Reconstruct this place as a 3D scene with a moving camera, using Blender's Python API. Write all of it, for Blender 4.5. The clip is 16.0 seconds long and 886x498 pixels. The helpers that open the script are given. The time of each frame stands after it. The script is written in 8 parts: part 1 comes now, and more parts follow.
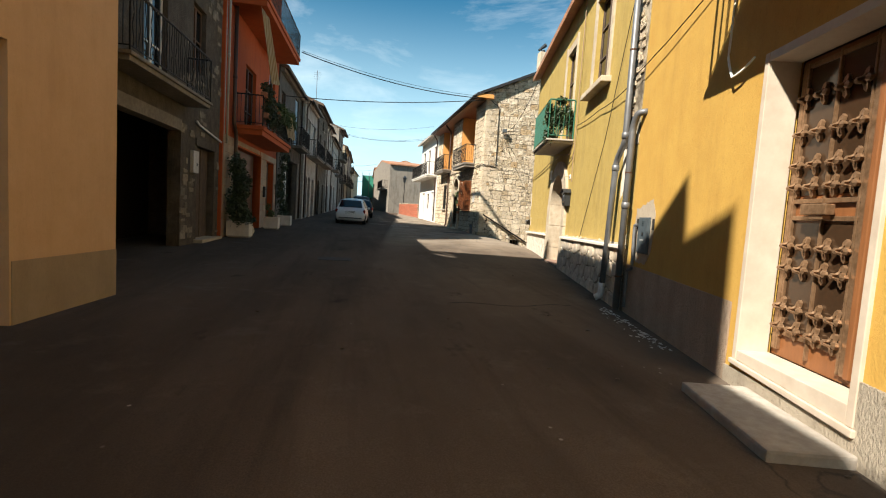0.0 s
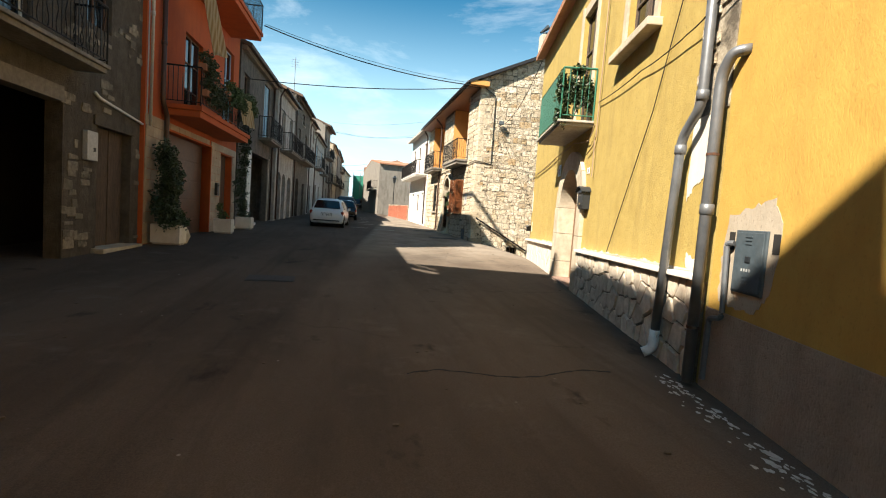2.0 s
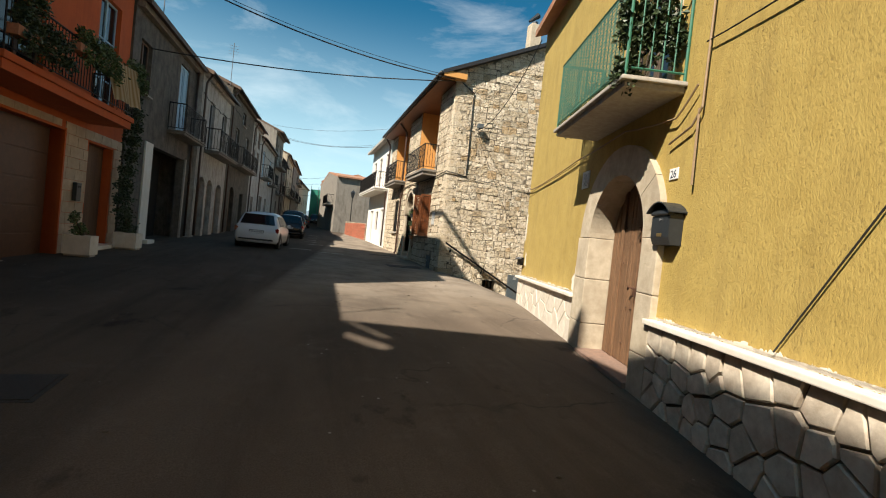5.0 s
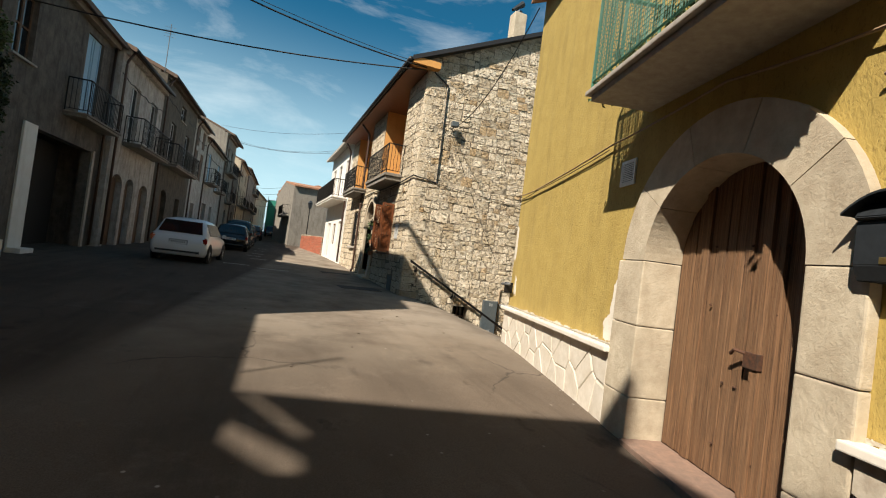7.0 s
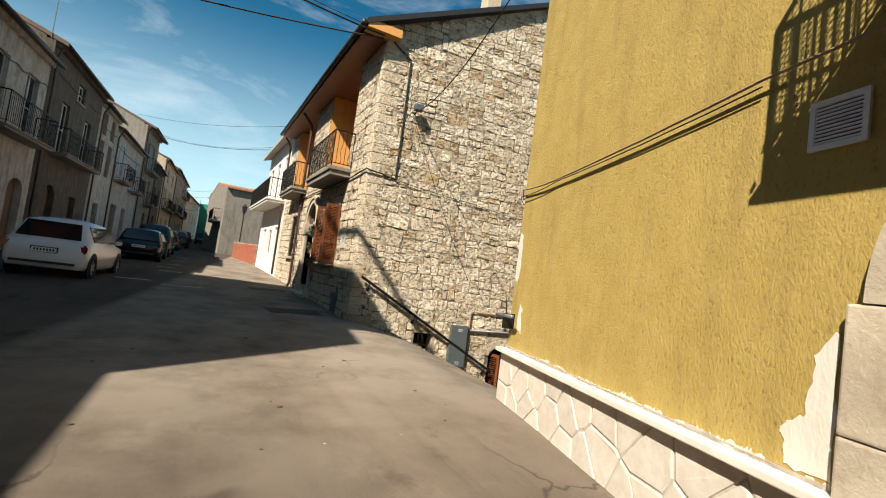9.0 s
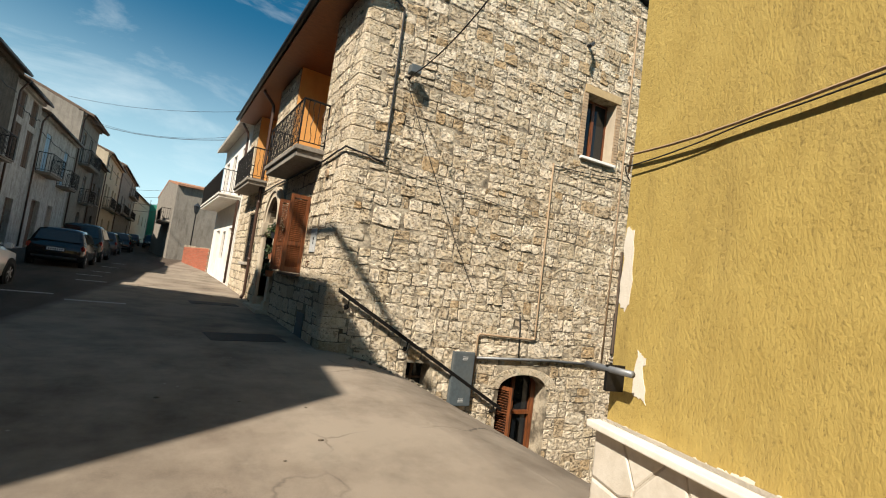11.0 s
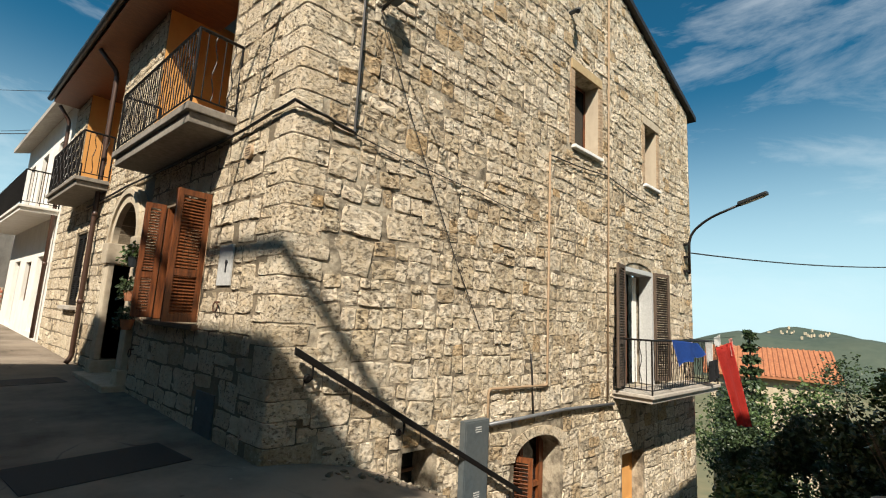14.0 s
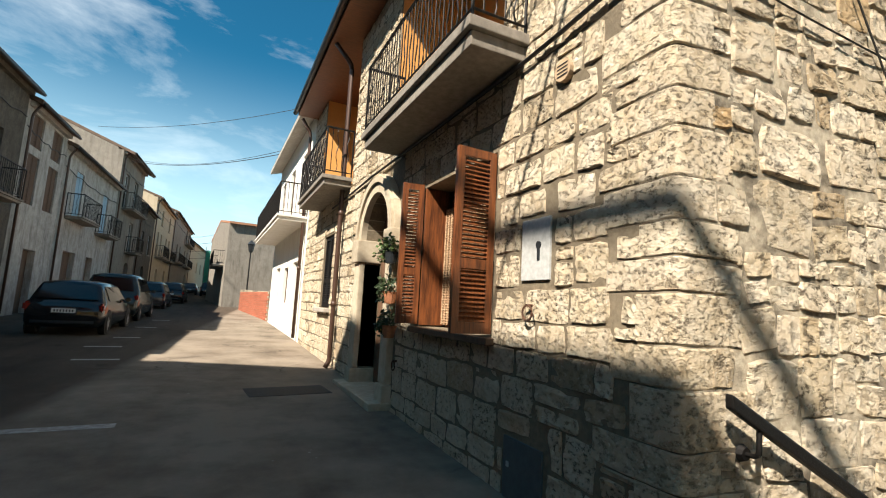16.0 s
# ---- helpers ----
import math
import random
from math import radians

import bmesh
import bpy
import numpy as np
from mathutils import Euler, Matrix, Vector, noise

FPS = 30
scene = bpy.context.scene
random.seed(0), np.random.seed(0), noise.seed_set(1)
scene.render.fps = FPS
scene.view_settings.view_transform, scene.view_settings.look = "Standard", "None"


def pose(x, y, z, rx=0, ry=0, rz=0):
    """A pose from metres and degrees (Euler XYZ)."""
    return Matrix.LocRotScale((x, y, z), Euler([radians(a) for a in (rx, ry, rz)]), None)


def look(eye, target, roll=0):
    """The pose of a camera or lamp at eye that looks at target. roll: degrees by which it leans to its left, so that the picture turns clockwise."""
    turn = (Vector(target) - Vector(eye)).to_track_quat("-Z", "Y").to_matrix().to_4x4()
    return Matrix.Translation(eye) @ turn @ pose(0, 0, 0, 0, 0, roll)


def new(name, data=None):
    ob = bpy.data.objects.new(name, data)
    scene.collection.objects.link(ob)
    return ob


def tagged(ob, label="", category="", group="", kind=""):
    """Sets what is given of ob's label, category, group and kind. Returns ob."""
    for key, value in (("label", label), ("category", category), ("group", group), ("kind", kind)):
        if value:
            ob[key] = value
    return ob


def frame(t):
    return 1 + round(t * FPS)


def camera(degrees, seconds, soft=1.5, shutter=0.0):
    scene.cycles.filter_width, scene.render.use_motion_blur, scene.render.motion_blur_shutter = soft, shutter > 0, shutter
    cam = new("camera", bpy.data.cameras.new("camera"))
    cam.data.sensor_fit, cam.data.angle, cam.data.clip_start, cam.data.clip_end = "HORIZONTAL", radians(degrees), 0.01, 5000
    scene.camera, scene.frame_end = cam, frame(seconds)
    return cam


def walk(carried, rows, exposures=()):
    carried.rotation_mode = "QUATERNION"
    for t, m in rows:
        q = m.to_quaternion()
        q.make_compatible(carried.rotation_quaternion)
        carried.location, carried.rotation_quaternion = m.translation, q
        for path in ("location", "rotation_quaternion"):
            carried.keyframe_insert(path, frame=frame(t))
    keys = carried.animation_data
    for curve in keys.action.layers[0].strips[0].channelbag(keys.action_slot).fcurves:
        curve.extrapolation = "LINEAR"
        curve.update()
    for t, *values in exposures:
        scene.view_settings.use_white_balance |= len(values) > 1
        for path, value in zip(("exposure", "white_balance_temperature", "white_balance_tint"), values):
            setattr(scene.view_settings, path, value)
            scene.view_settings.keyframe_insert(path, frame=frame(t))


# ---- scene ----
cam = camera(87.6, 16.0, 1.1)
METRES, EYE, TILT, LEAN, TURN = 22.8, 1.54, 0.0, 0.0, -11.9
ROWS = [
    (0.0, 0.0, 0.0, 0.0, 0.28, -4.36, -3.7),
    (0.5, 0.0003, 0.0321, 0.0004, 0.79, -4.38, -3.56),
    (1.0, 0.0088, 0.0647, -0.0001, 0.53, -4.15, -3.84),
    (1.5, 0.0112, 0.0991, 0.0024, 0.02, -4.16, -4.03),
    (2.0, 0.0146, 0.132, 0.003, -0.33, -4.06, -4.24),
    (2.5, 0.0166, 0.1686, 0.0061, -0.83, -3.98, -4.46),
    (3.0, 0.0168, 0.2016, 0.0073, -1.13, -3.55, -4.69),
    (3.5, 0.02, 0.2348, 0.0073, -1.72, -3.05, -5.09),
    (4.0, 0.0201, 0.2667, 0.0082, -2.65, -2.46, -5.45),
    (6.5, 0.0225, 0.4234, 0.0113, -8.42, 0.69, -7.06),
    (7.0, 0.0274, 0.4533, 0.0107, -9.45, 1.38, -7.41),
    (7.5, 0.0302, 0.4851, 0.013, -10.61, 1.87, -7.6),
    (8.0, 0.0313, 0.5156, 0.0149, -11.92, 2.41, -7.5),
    (8.5, 0.035, 0.5485, 0.0151, -12.83, 2.81, -7.42),
    (9.0, 0.0331, 0.58, 0.0157, -16.11, 3.41, -7.59),
    (9.5, 0.0365, 0.6094, 0.0135, -18.05, 4.1, -7.67),
    (10.0, 0.0364, 0.641, 0.0159, -18.99, 4.42, -7.45),
    (12.5, 0.0301, 0.7901, 0.0201, -28.52, 5.85, -7.2),
    (13.0, 0.0255, 0.8161, 0.0223, -35.21, 7.2, -5.6),
    (13.5, 0.0226, 0.844, 0.0214, -41.17, 8.52, -3.51),
    (14.0, 0.0125, 0.8728, 0.0222, -37.0, 8.55, -2.99),
    (14.5, 0.0037, 0.9004, 0.0218, -31.16, 8.86, -2.75),
    (15.0, -0.0006, 0.932, 0.0235, -24.93, 8.11, -2.16),
    (15.5, -0.0055, 0.9615, 0.0245, -19.06, 7.5, -2.38),
    (16.0, -0.0038, 0.9911, 0.0223, -14.13, 7.2, -3.01),
]
walk(cam, [(t, pose(0, 0, EYE, TILT, LEAN, TURN) @ pose(METRES * x, METRES * y, METRES * z, 90 + pitch, roll, yaw)) for t, x, y, z, yaw, pitch, roll in ROWS],
     [(0, 1.2), (2.5, 1.58), (4, 1.22), (6.5, 0.81), (8, 0.86), (10, 0.97), (12.5, 0.66), (13.5, 0.68), (14.5, 0.94), (16, 1.28)])

# ---- light ----
SUN = Vector((-0.838, -0.545, 1.0)).normalized()
world = bpy.data.worlds.new("sky")
scene.world = world
world.use_nodes = True
wt = world.node_tree
wt.nodes.clear()
w_out = wt.nodes.new("ShaderNodeOutputWorld")
w_bg = wt.nodes.new("ShaderNodeBackground")
w_sky = wt.nodes.new("ShaderNodeTexSky")
w_sky.sky_type, w_sky.sun_disc = "NISHITA", False
w_sky.sun_elevation, w_sky.sun_rotation = radians(45), math.atan2(SUN.x, SUN.y)
w_sky.air_density, w_sky.dust_density, w_sky.ozone_density = 1.0, 0.35, 1.4
w_co = wt.nodes.new("ShaderNodeTexCoord")
w_map = wt.nodes.new("ShaderNodeMapping")
w_map.inputs["Scale"].default_value = (1.6, 1.6, 5.0)
w_map.inputs["Rotation"].default_value = (0.15, 0.2, 0.5)
w_n = wt.nodes.new("ShaderNodeTexNoise")
w_n.inputs["Scale"].default_value, w_n.inputs["Detail"].default_value = 1.7, 9
w_n.inputs["Roughness"].default_value, w_n.inputs["Distortion"].default_value = 0.62, 0.4
w_r = wt.nodes.new("ShaderNodeValToRGB")
w_r.color_ramp.elements[0].position, w_r.color_ramp.elements[1].position = 0.48, 0.8
w_r.color_ramp.elements[1].color = (0.7, 0.7, 0.7, 1)
w_mix = wt.nodes.new("ShaderNodeMix")
w_mix.data_type = "RGBA"
w_mix.inputs["B"].default_value = (13.5, 14.6, 15.2, 1)
wt.links.new(w_co.outputs["Generated"], w_map.inputs["Vector"])
wt.links.new(w_map.outputs["Vector"], w_n.inputs["Vector"])
wt.links.new(w_n.outputs["Fac"], w_r.inputs["Fac"])
wt.links.new(w_r.outputs["Color"], w_mix.inputs["Factor"])
w_tint = wt.nodes.new("ShaderNodeMix")
w_tint.data_type, w_tint.blend_type = "RGBA", "MULTIPLY"
w_tint.inputs["Factor"].default_value = 1.0
w_tint.inputs["B"].default_value = (0.24, 1.2, 1.38, 1)
wt.links.new(w_sky.outputs["Color"], w_tint.inputs["A"])
wt.links.new(w_tint.outputs["Result"], w_mix.inputs["A"])
w_sep = wt.nodes.new("ShaderNodeSeparateXYZ")
w_hz = wt.nodes.new("ShaderNodeMapRange")
w_hz.interpolation_type = "SMOOTHSTEP"
w_hz.inputs["From Min"].default_value, w_hz.inputs["From Max"].default_value = 0.46, -0.02
w_hz.inputs["To Max"].default_value = 0.9
w_haze = wt.nodes.new("ShaderNodeMix")
w_haze.data_type = "RGBA"
w_haze.inputs["B"].default_value = (12.0, 16.2, 17.4, 1)
wt.links.new(w_co.outputs["Generated"], w_sep.inputs["Vector"])
wt.links.new(w_sep.outputs["Z"], w_hz.inputs["Value"])
wt.links.new(w_hz.outputs["Result"], w_haze.inputs["Factor"])
wt.links.new(w_mix.outputs["Result"], w_haze.inputs["A"])
wt.links.new(w_haze.outputs["Result"], w_bg.inputs["Color"])
wt.links.new(w_bg.outputs["Background"], w_out.inputs["Surface"])
w_bg.inputs["Strength"].default_value = 0.036
sun = new("sun", bpy.data.lights.new("sun", "SUN"))
sun.data.energy, sun.data.angle, sun.data.color = 5.0, radians(0.53), (1.0, 0.915, 0.79)
sun.matrix_world = look(SUN * 60, (0, 0, 0))


# ---- materials ----
def nodes_of(name):
    m = bpy.data.materials.new(name)
    m.use_nodes = True
    t = m.node_tree
    return m, t, t.nodes["Principled BSDF"]


def position(t, scale=(1, 1, 1)):
    g = t.nodes.new("ShaderNodeNewGeometry")
    mp = t.nodes.new("ShaderNodeMapping")
    mp.inputs["Scale"].default_value = scale
    t.links.new(g.outputs["Position"], mp.inputs["Vector"])
    return mp.outputs["Vector"]


def noise_fac(t, vec, scale, detail=5, rough=0.6, lo=0.35, hi=0.65):
    n = t.nodes.new("ShaderNodeTexNoise")
    n.inputs["Scale"].default_value, n.inputs["Detail"].default_value, n.inputs["Roughness"].default_value = scale, detail, rough
    t.links.new(vec, n.inputs["Vector"])
    r = t.nodes.new("ShaderNodeMapRange")
    r.inputs["From Min"].default_value, r.inputs["From Max"].default_value = lo, hi
    t.links.new(n.outputs["Fac"], r.inputs["Value"])
    return r.outputs["Result"], n.outputs["Fac"]


def blend(t, a, b, fac, mode="MIX"):
    m = t.nodes.new("ShaderNodeMix")
    m.data_type, m.blend_type = "RGBA", mode
    for key, v in (("A", a), ("B", b)):
        if isinstance(v, tuple):
            m.inputs[key].default_value = (*v, 1)
        else:
            t.links.new(v, m.inputs[key])
    if isinstance(fac, (int, float)):
        m.inputs["Factor"].default_value = fac
    else:
        t.links.new(fac, m.inputs["Factor"])
    return m.outputs["Result"]


def times(t, v, k):
    m = t.nodes.new("ShaderNodeMath")
    m.operation = "MULTIPLY"
    t.links.new(v, m.inputs[0])
    if isinstance(k, (int, float)):
        m.inputs[1].default_value = k
    else:
        t.links.new(k, m.inputs[1])
    return m.outputs[0]


def bumped(t, p, height, strength, distance):
    b = t.nodes.new("ShaderNodeBump")
    b.inputs["Strength"].default_value, b.inputs["Distance"].default_value = strength, distance
    t.links.new(height, b.inputs["Height"])
    t.links.new(b.outputs["Normal"], p.inputs["Normal"])


def surf(name, c, c2, stain=None, big=0.7, fine=18.0, rough=0.85, bump=0.3, dist=0.01, bscale=40.0, metal=0.0, stretch=(1, 1, 1), spread=0.0, amount=0.6, tilt=(0.4, 0.75), pits=False):
    """Two-scale surface: fine grain between c and c2, large stains, relief; spread varies it from piece to piece."""
    m, t, p = nodes_of(name)
    vec = position(t, stretch)
    fac, _ = noise_fac(t, vec, fine, 6, 0.65)
    col = blend(t, c, c2, fac)
    if stain:
        f2, _ = noise_fac(t, vec, big, 7, 0.62, *tilt)
        col = blend(t, col, stain, times(t, f2, amount))
    if spread:
        info = t.nodes.new("ShaderNodeObjectInfo")
        geo = t.nodes.new("ShaderNodeNewGeometry")
        ad = t.nodes.new("ShaderNodeMath")
        ad.operation = "ADD"
        t.links.new(info.outputs["Random"], ad.inputs[0])
        t.links.new(geo.outputs["Random Per Island"], ad.inputs[1])
        fr = t.nodes.new("ShaderNodeMath")
        fr.operation = "FRACT"
        t.links.new(ad.outputs[0], fr.inputs[0])
        ra = t.nodes.new("ShaderNodeMapRange")
        ra.inputs["To Min"].default_value, ra.inputs["To Max"].default_value = 1 - spread, 1 + spread
        t.links.new(fr.outputs[0], ra.inputs["Value"])
        cc = t.nodes.new("ShaderNodeCombineColor")
        for k in range(3):
            t.links.new(ra.outputs["Result"], cc.inputs[k])
        col = blend(t, col, cc.outputs["Color"], 1.0, "MULTIPLY")
    t.links.new(col, p.inputs["Base Color"])
    p.inputs["Roughness"].default_value, p.inputs["Metallic"].default_value = rough, metal
    if bump:
        _, raw = noise_fac(t, vec, bscale, 8, 0.7)
        if pits:
            pit, _ = noise_fac(t, vec, bscale * 0.8, 4, 0.6, 0.36, 0.5)
            raw = times(t, raw, pit)
        bumped(t, p, raw, bump, dist)
    return m


def plain(name, c, rough=0.5, metal=0.0, bump=0.0, wear=0.25):
    k = 1 - wear
    return surf(name, c, tuple(v * k for v in c), None, rough=rough, metal=metal, bump=bump, fine=25, bscale=60)


def glass(name, tint=(0.75, 0.8, 0.85), rough=0.05):
    m, t, p = nodes_of(name)
    p.inputs["Base Color"].default_value = (*tint, 1)
    p.inputs["Roughness"].default_value = rough
    p.inputs["Transmission Weight"].default_value = 0.85
    p.inputs["IOR"].default_value = 1.45
    return m


def stucco(name, c, c2, stain, relief=1.0, streak=True, amount=0.5, pits=0.35):
    """Sprayed render: coarse grains and pits, vertical streaks of dirt."""
    m, t, p = nodes_of(name)
    vec = position(t)
    fac, _ = noise_fac(t, vec, 3.0, 8, 0.7, 0.3, 0.7)
    col = blend(t, c, c2, fac)
    v2 = position(t, (2.5, 2.5, 0.35))
    f2, _ = noise_fac(t, v2, 1.6, 7, 0.7, 0.48, 0.78)
    col = blend(t, col, stain, times(t, f2, amount))
    vp = position(t, (1.0, 1.0, 0.55))
    pit, praw = noise_fac(t, vp, 46, 5, 0.68, 0.43, 0.35)
    col = blend(t, col, tuple(v * 0.45 for v in stain), times(t, pit, pits))
    t.links.new(col, p.inputs["Base Color"])
    p.inputs["Roughness"].default_value = 0.92
    _, raw = noise_fac(t, vp, 46, 5, 0.68)
    bumped(t, p, raw, min(1.0, 0.75 * relief), 0.024 * relief)
    return m


M = {}
# asphalt: worn grey-brown, patched and dusty, painted paler round the sun patch
mt, t, p = nodes_of("asphalt")
vec = position(t)
f1, _ = noise_fac(t, vec, 90, 4, 0.7, 0.3, 0.7)
col = blend(t, (0.086, 0.067, 0.051), (0.154, 0.123, 0.095), f1)
f2, _ = noise_fac(t, position(t, (0.9, 0.35, 1)), 0.5, 7, 0.6, 0.42, 0.68)
col = blend(t, col, (0.055, 0.045, 0.036), times(t, f2, 0.85))
f3, _ = noise_fac(t, vec, 1.7, 8, 0.7, 0.55, 0.8)
col = blend(t, col, (0.2, 0.165, 0.13), times(t, f3, 0.5))
f6, _ = noise_fac(t, position(t, (2.2, 0.16, 1)), 1.1, 6, 0.65, 0.5, 0.72)
col = blend(t, col, (0.06, 0.048, 0.038), times(t, f6, 0.65))
f7, _ = noise_fac(t, position(t, (0.8, 0.5, 1)), 1.4, 5, 0.7, 0.62, 0.7)
col = blend(t, col, (0.035, 0.029, 0.024), times(t, f7, 0.7))
vo = t.nodes.new("ShaderNodeTexVoronoi")
vo.feature, vo.inputs["Scale"].default_value = "DISTANCE_TO_EDGE", 0.33
wv = t.nodes.new("ShaderNodeTexNoise")
wv.inputs["Scale"].default_value, wv.inputs["Detail"].default_value = 1.2, 6
t.links.new(vec, wv.inputs["Vector"])
va = t.nodes.new("ShaderNodeVectorMath")
t.links.new(vec, va.inputs[0])
t.links.new(wv.outputs["Color"], va.inputs[1])
t.links.new(va.outputs[0], vo.inputs["Vector"])
cr = t.nodes.new("ShaderNodeMapRange")
cr.inputs["From Min"].default_value, cr.inputs["From Max"].default_value = 0.008, 0.0
t.links.new(vo.outputs["Distance"], cr.inputs["Value"])
sx = t.nodes.new("ShaderNodeSeparateXYZ")
t.links.new(va.outputs[0], sx.inputs["Vector"])
sun_dust = t.nodes.new("ShaderNodeMapRange")
sun_dust.interpolation_type = "SMOOTHSTEP"
sun_dust.inputs["From Min"].default_value, sun_dust.inputs["From Max"].default_value = 14.0, 21.0
t.links.new(sx.outputs["Y"], sun_dust.inputs["Value"])
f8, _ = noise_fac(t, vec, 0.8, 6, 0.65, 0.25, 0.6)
sm = t.nodes.new("ShaderNodeMath")
sm.operation = "MULTIPLY_ADD"
sm.inputs[1].default_value = -0.119
sy = t.nodes.new("ShaderNodeSeparateXYZ")
t.links.new(vec, sy.inputs["Vector"])
t.links.new(sy.outputs["Y"], sm.inputs[0])
t.links.new(sy.outputs["X"], sm.inputs[2])
lane = t.nodes.new("ShaderNodeMapRange")
lane.inputs["From Min"].default_value, lane.inputs["From Max"].default_value = -0.8, -0.54
t.links.new(sm.outputs[0], lane.inputs["Value"])
newer = blend(t, col, (0.82, 0.8, 0.79), 1.0, "MULTIPLY")
f9, _ = noise_fac(t, position(t, (0.45, 0.8, 1)), 1.6, 6, 0.65, 0.6, 0.72)
newer = blend(t, newer, (0.13, 0.115, 0.1), times(t, f9, 0.6))
older = blend(t, col, (1.1, 1.07, 1.05), 1.0, "MULTIPLY")
col = blend(t, newer, older, lane.outputs["Result"])
# pale dust up the street, lightened further in place of sunlight
col = blend(t, col, (0.3, 0.25, 0.195), times(t, times(t, times(t, sun_dust.outputs["Result"], f8), 0.78), lane.outputs["Result"]))
f4, _ = noise_fac(t, vec, 0.35, 3, 0.5, 0.52, 0.6)
col = blend(t, col, (0.05, 0.042, 0.036), times(t, times(t, cr.outputs["Result"], f4), 0.8))
vs = t.nodes.new("ShaderNodeTexVoronoi")
vs.inputs["Scale"].default_value = 5.5
t.links.new(vec, vs.inputs["Vector"])
sp = t.nodes.new("ShaderNodeMapRange")
sp.inputs["From Min"].default_value, sp.inputs["From Max"].default_value = 0.1, 0.05
t.links.new(vs.outputs["Distance"], sp.inputs["Value"])
f5, _ = noise_fac(t, vec, 1.1, 2, 0.5, 0.6, 0.64)
col = blend(t, col, (0.4, 0.37, 0.33), times(t, times(t, sp.outputs["Result"], f5), 0.8))
t.links.new(col, p.inputs["Base Color"])
p.inputs["Roughness"].default_value = 0.93
p.inputs["Specular IOR Level"].default_value = 0.08
_, raw = noise_fac(t, vec, 120, 5, 0.8)
bumped(t, p, raw, 0.5, 0.008)
M["asphalt"] = mt
M["field"] = surf("field", (0.07, 0.085, 0.035), (0.15, 0.13, 0.06), (0.26, 0.22, 0.13), big=0.02, fine=0.15, bump=0)
M["hill"] = surf("hill_woods", (0.03, 0.05, 0.035), (0.05, 0.07, 0.05), (0.08, 0.09, 0.06), big=0.01, fine=0.09, bump=0)


def masonry(name, tones, pit_size, pit_depth, pitted, stain):
    """Rough limestone: each stone has a tone of its own, chiselled and pitted, with dirt and painted shade in the pits
    and old stains.
    """
    m, t, p = nodes_of(name)
    vec, flat = position(t), position(t, (1, 1, 1.4))
    oi, ge = t.nodes.new("ShaderNodeObjectInfo"), t.nodes.new("ShaderNodeNewGeometry")
    add = t.nodes.new("ShaderNodeMath")
    add.operation = "ADD"
    t.links.new(oi.outputs["Random"], add.inputs[0])
    t.links.new(ge.outputs["Random Per Island"], add.inputs[1])
    fr = t.nodes.new("ShaderNodeMath")
    fr.operation = "FRACT"
    t.links.new(add.outputs[0], fr.inputs[0])
    ramp = t.nodes.new("ShaderNodeValToRGB")
    while len(ramp.color_ramp.elements) < len(tones):
        ramp.color_ramp.elements.new(0.5)
    for el, (pos, c) in zip(ramp.color_ramp.elements, tones):
        el.position, el.color = pos, (*c, 1)
    t.links.new(fr.outputs[0], ramp.inputs["Fac"])
    col = ramp.outputs["Color"]
    f, _ = noise_fac(t, vec, 7, 8, 0.7, 0.35, 0.7)
    col = blend(t, col, (0.8, 0.72, 0.6), f, "MULTIPLY")
    f, _ = noise_fac(t, vec, 1.3, 8, 0.7, 0.5, 0.78)
    col = blend(t, col, stain, times(t, f, 0.6))
    pit, _ = noise_fac(t, flat, pit_size, 5, 0.66, 0.46, 0.37)
    r5 = t.nodes.new("ShaderNodeMath")
    r5.operation = "MULTIPLY"
    r5.inputs[1].default_value = 5.3
    t.links.new(fr.outputs[0], r5.inputs[0])
    r6 = t.nodes.new("ShaderNodeMath")
    r6.operation = "FRACT"
    t.links.new(r5.outputs[0], r6.inputs[0])
    r7 = t.nodes.new("ShaderNodeMapRange")
    r7.inputs["To Min"].default_value = 0.25
    t.links.new(r6.outputs[0], r7.inputs["Value"])
    # pits coloured dark for the shade in them as well as dirt
    col = blend(t, col, (0.1, 0.075, 0.047), times(t, times(t, pit, r7.outputs["Result"]), pitted))
    f, _ = noise_fac(t, vec, 34, 3, 0.6, 0.6, 0.7)
    col = blend(t, col, (0.78, 0.72, 0.6), times(t, f, 0.5))
    t.links.new(col, p.inputs["Base Color"])
    p.inputs["Roughness"].default_value = 0.95
    p.inputs["Specular IOR Level"].default_value = 0.2
    _, raw = noise_fac(t, flat, pit_size * 1.6, 9, 0.74)
    keep, _ = noise_fac(t, flat, pit_size, 5, 0.66, 0.34, 0.5)
    sm = t.nodes.new("ShaderNodeMath")
    sm.operation = "MULTIPLY_ADD"
    sm.inputs[1].default_value = 0.8
    t.links.new(raw, sm.inputs[0])
    t.links.new(keep, sm.inputs[2])
    bumped(t, p, sm.outputs[0], 1.0, pit_depth)
    return m


M["stone"] = masonry("limestone", ((0.0, (0.84, 0.745, 0.6)), (0.3, (0.77, 0.67, 0.53)), (0.55, (0.63, 0.53, 0.385)), (0.72, (0.74, 0.66, 0.53)), (0.88, (0.52, 0.43, 0.31)), (1.0, (0.56, 0.41, 0.24))), 13, 0.042, 0.95, (0.4, 0.31, 0.2))
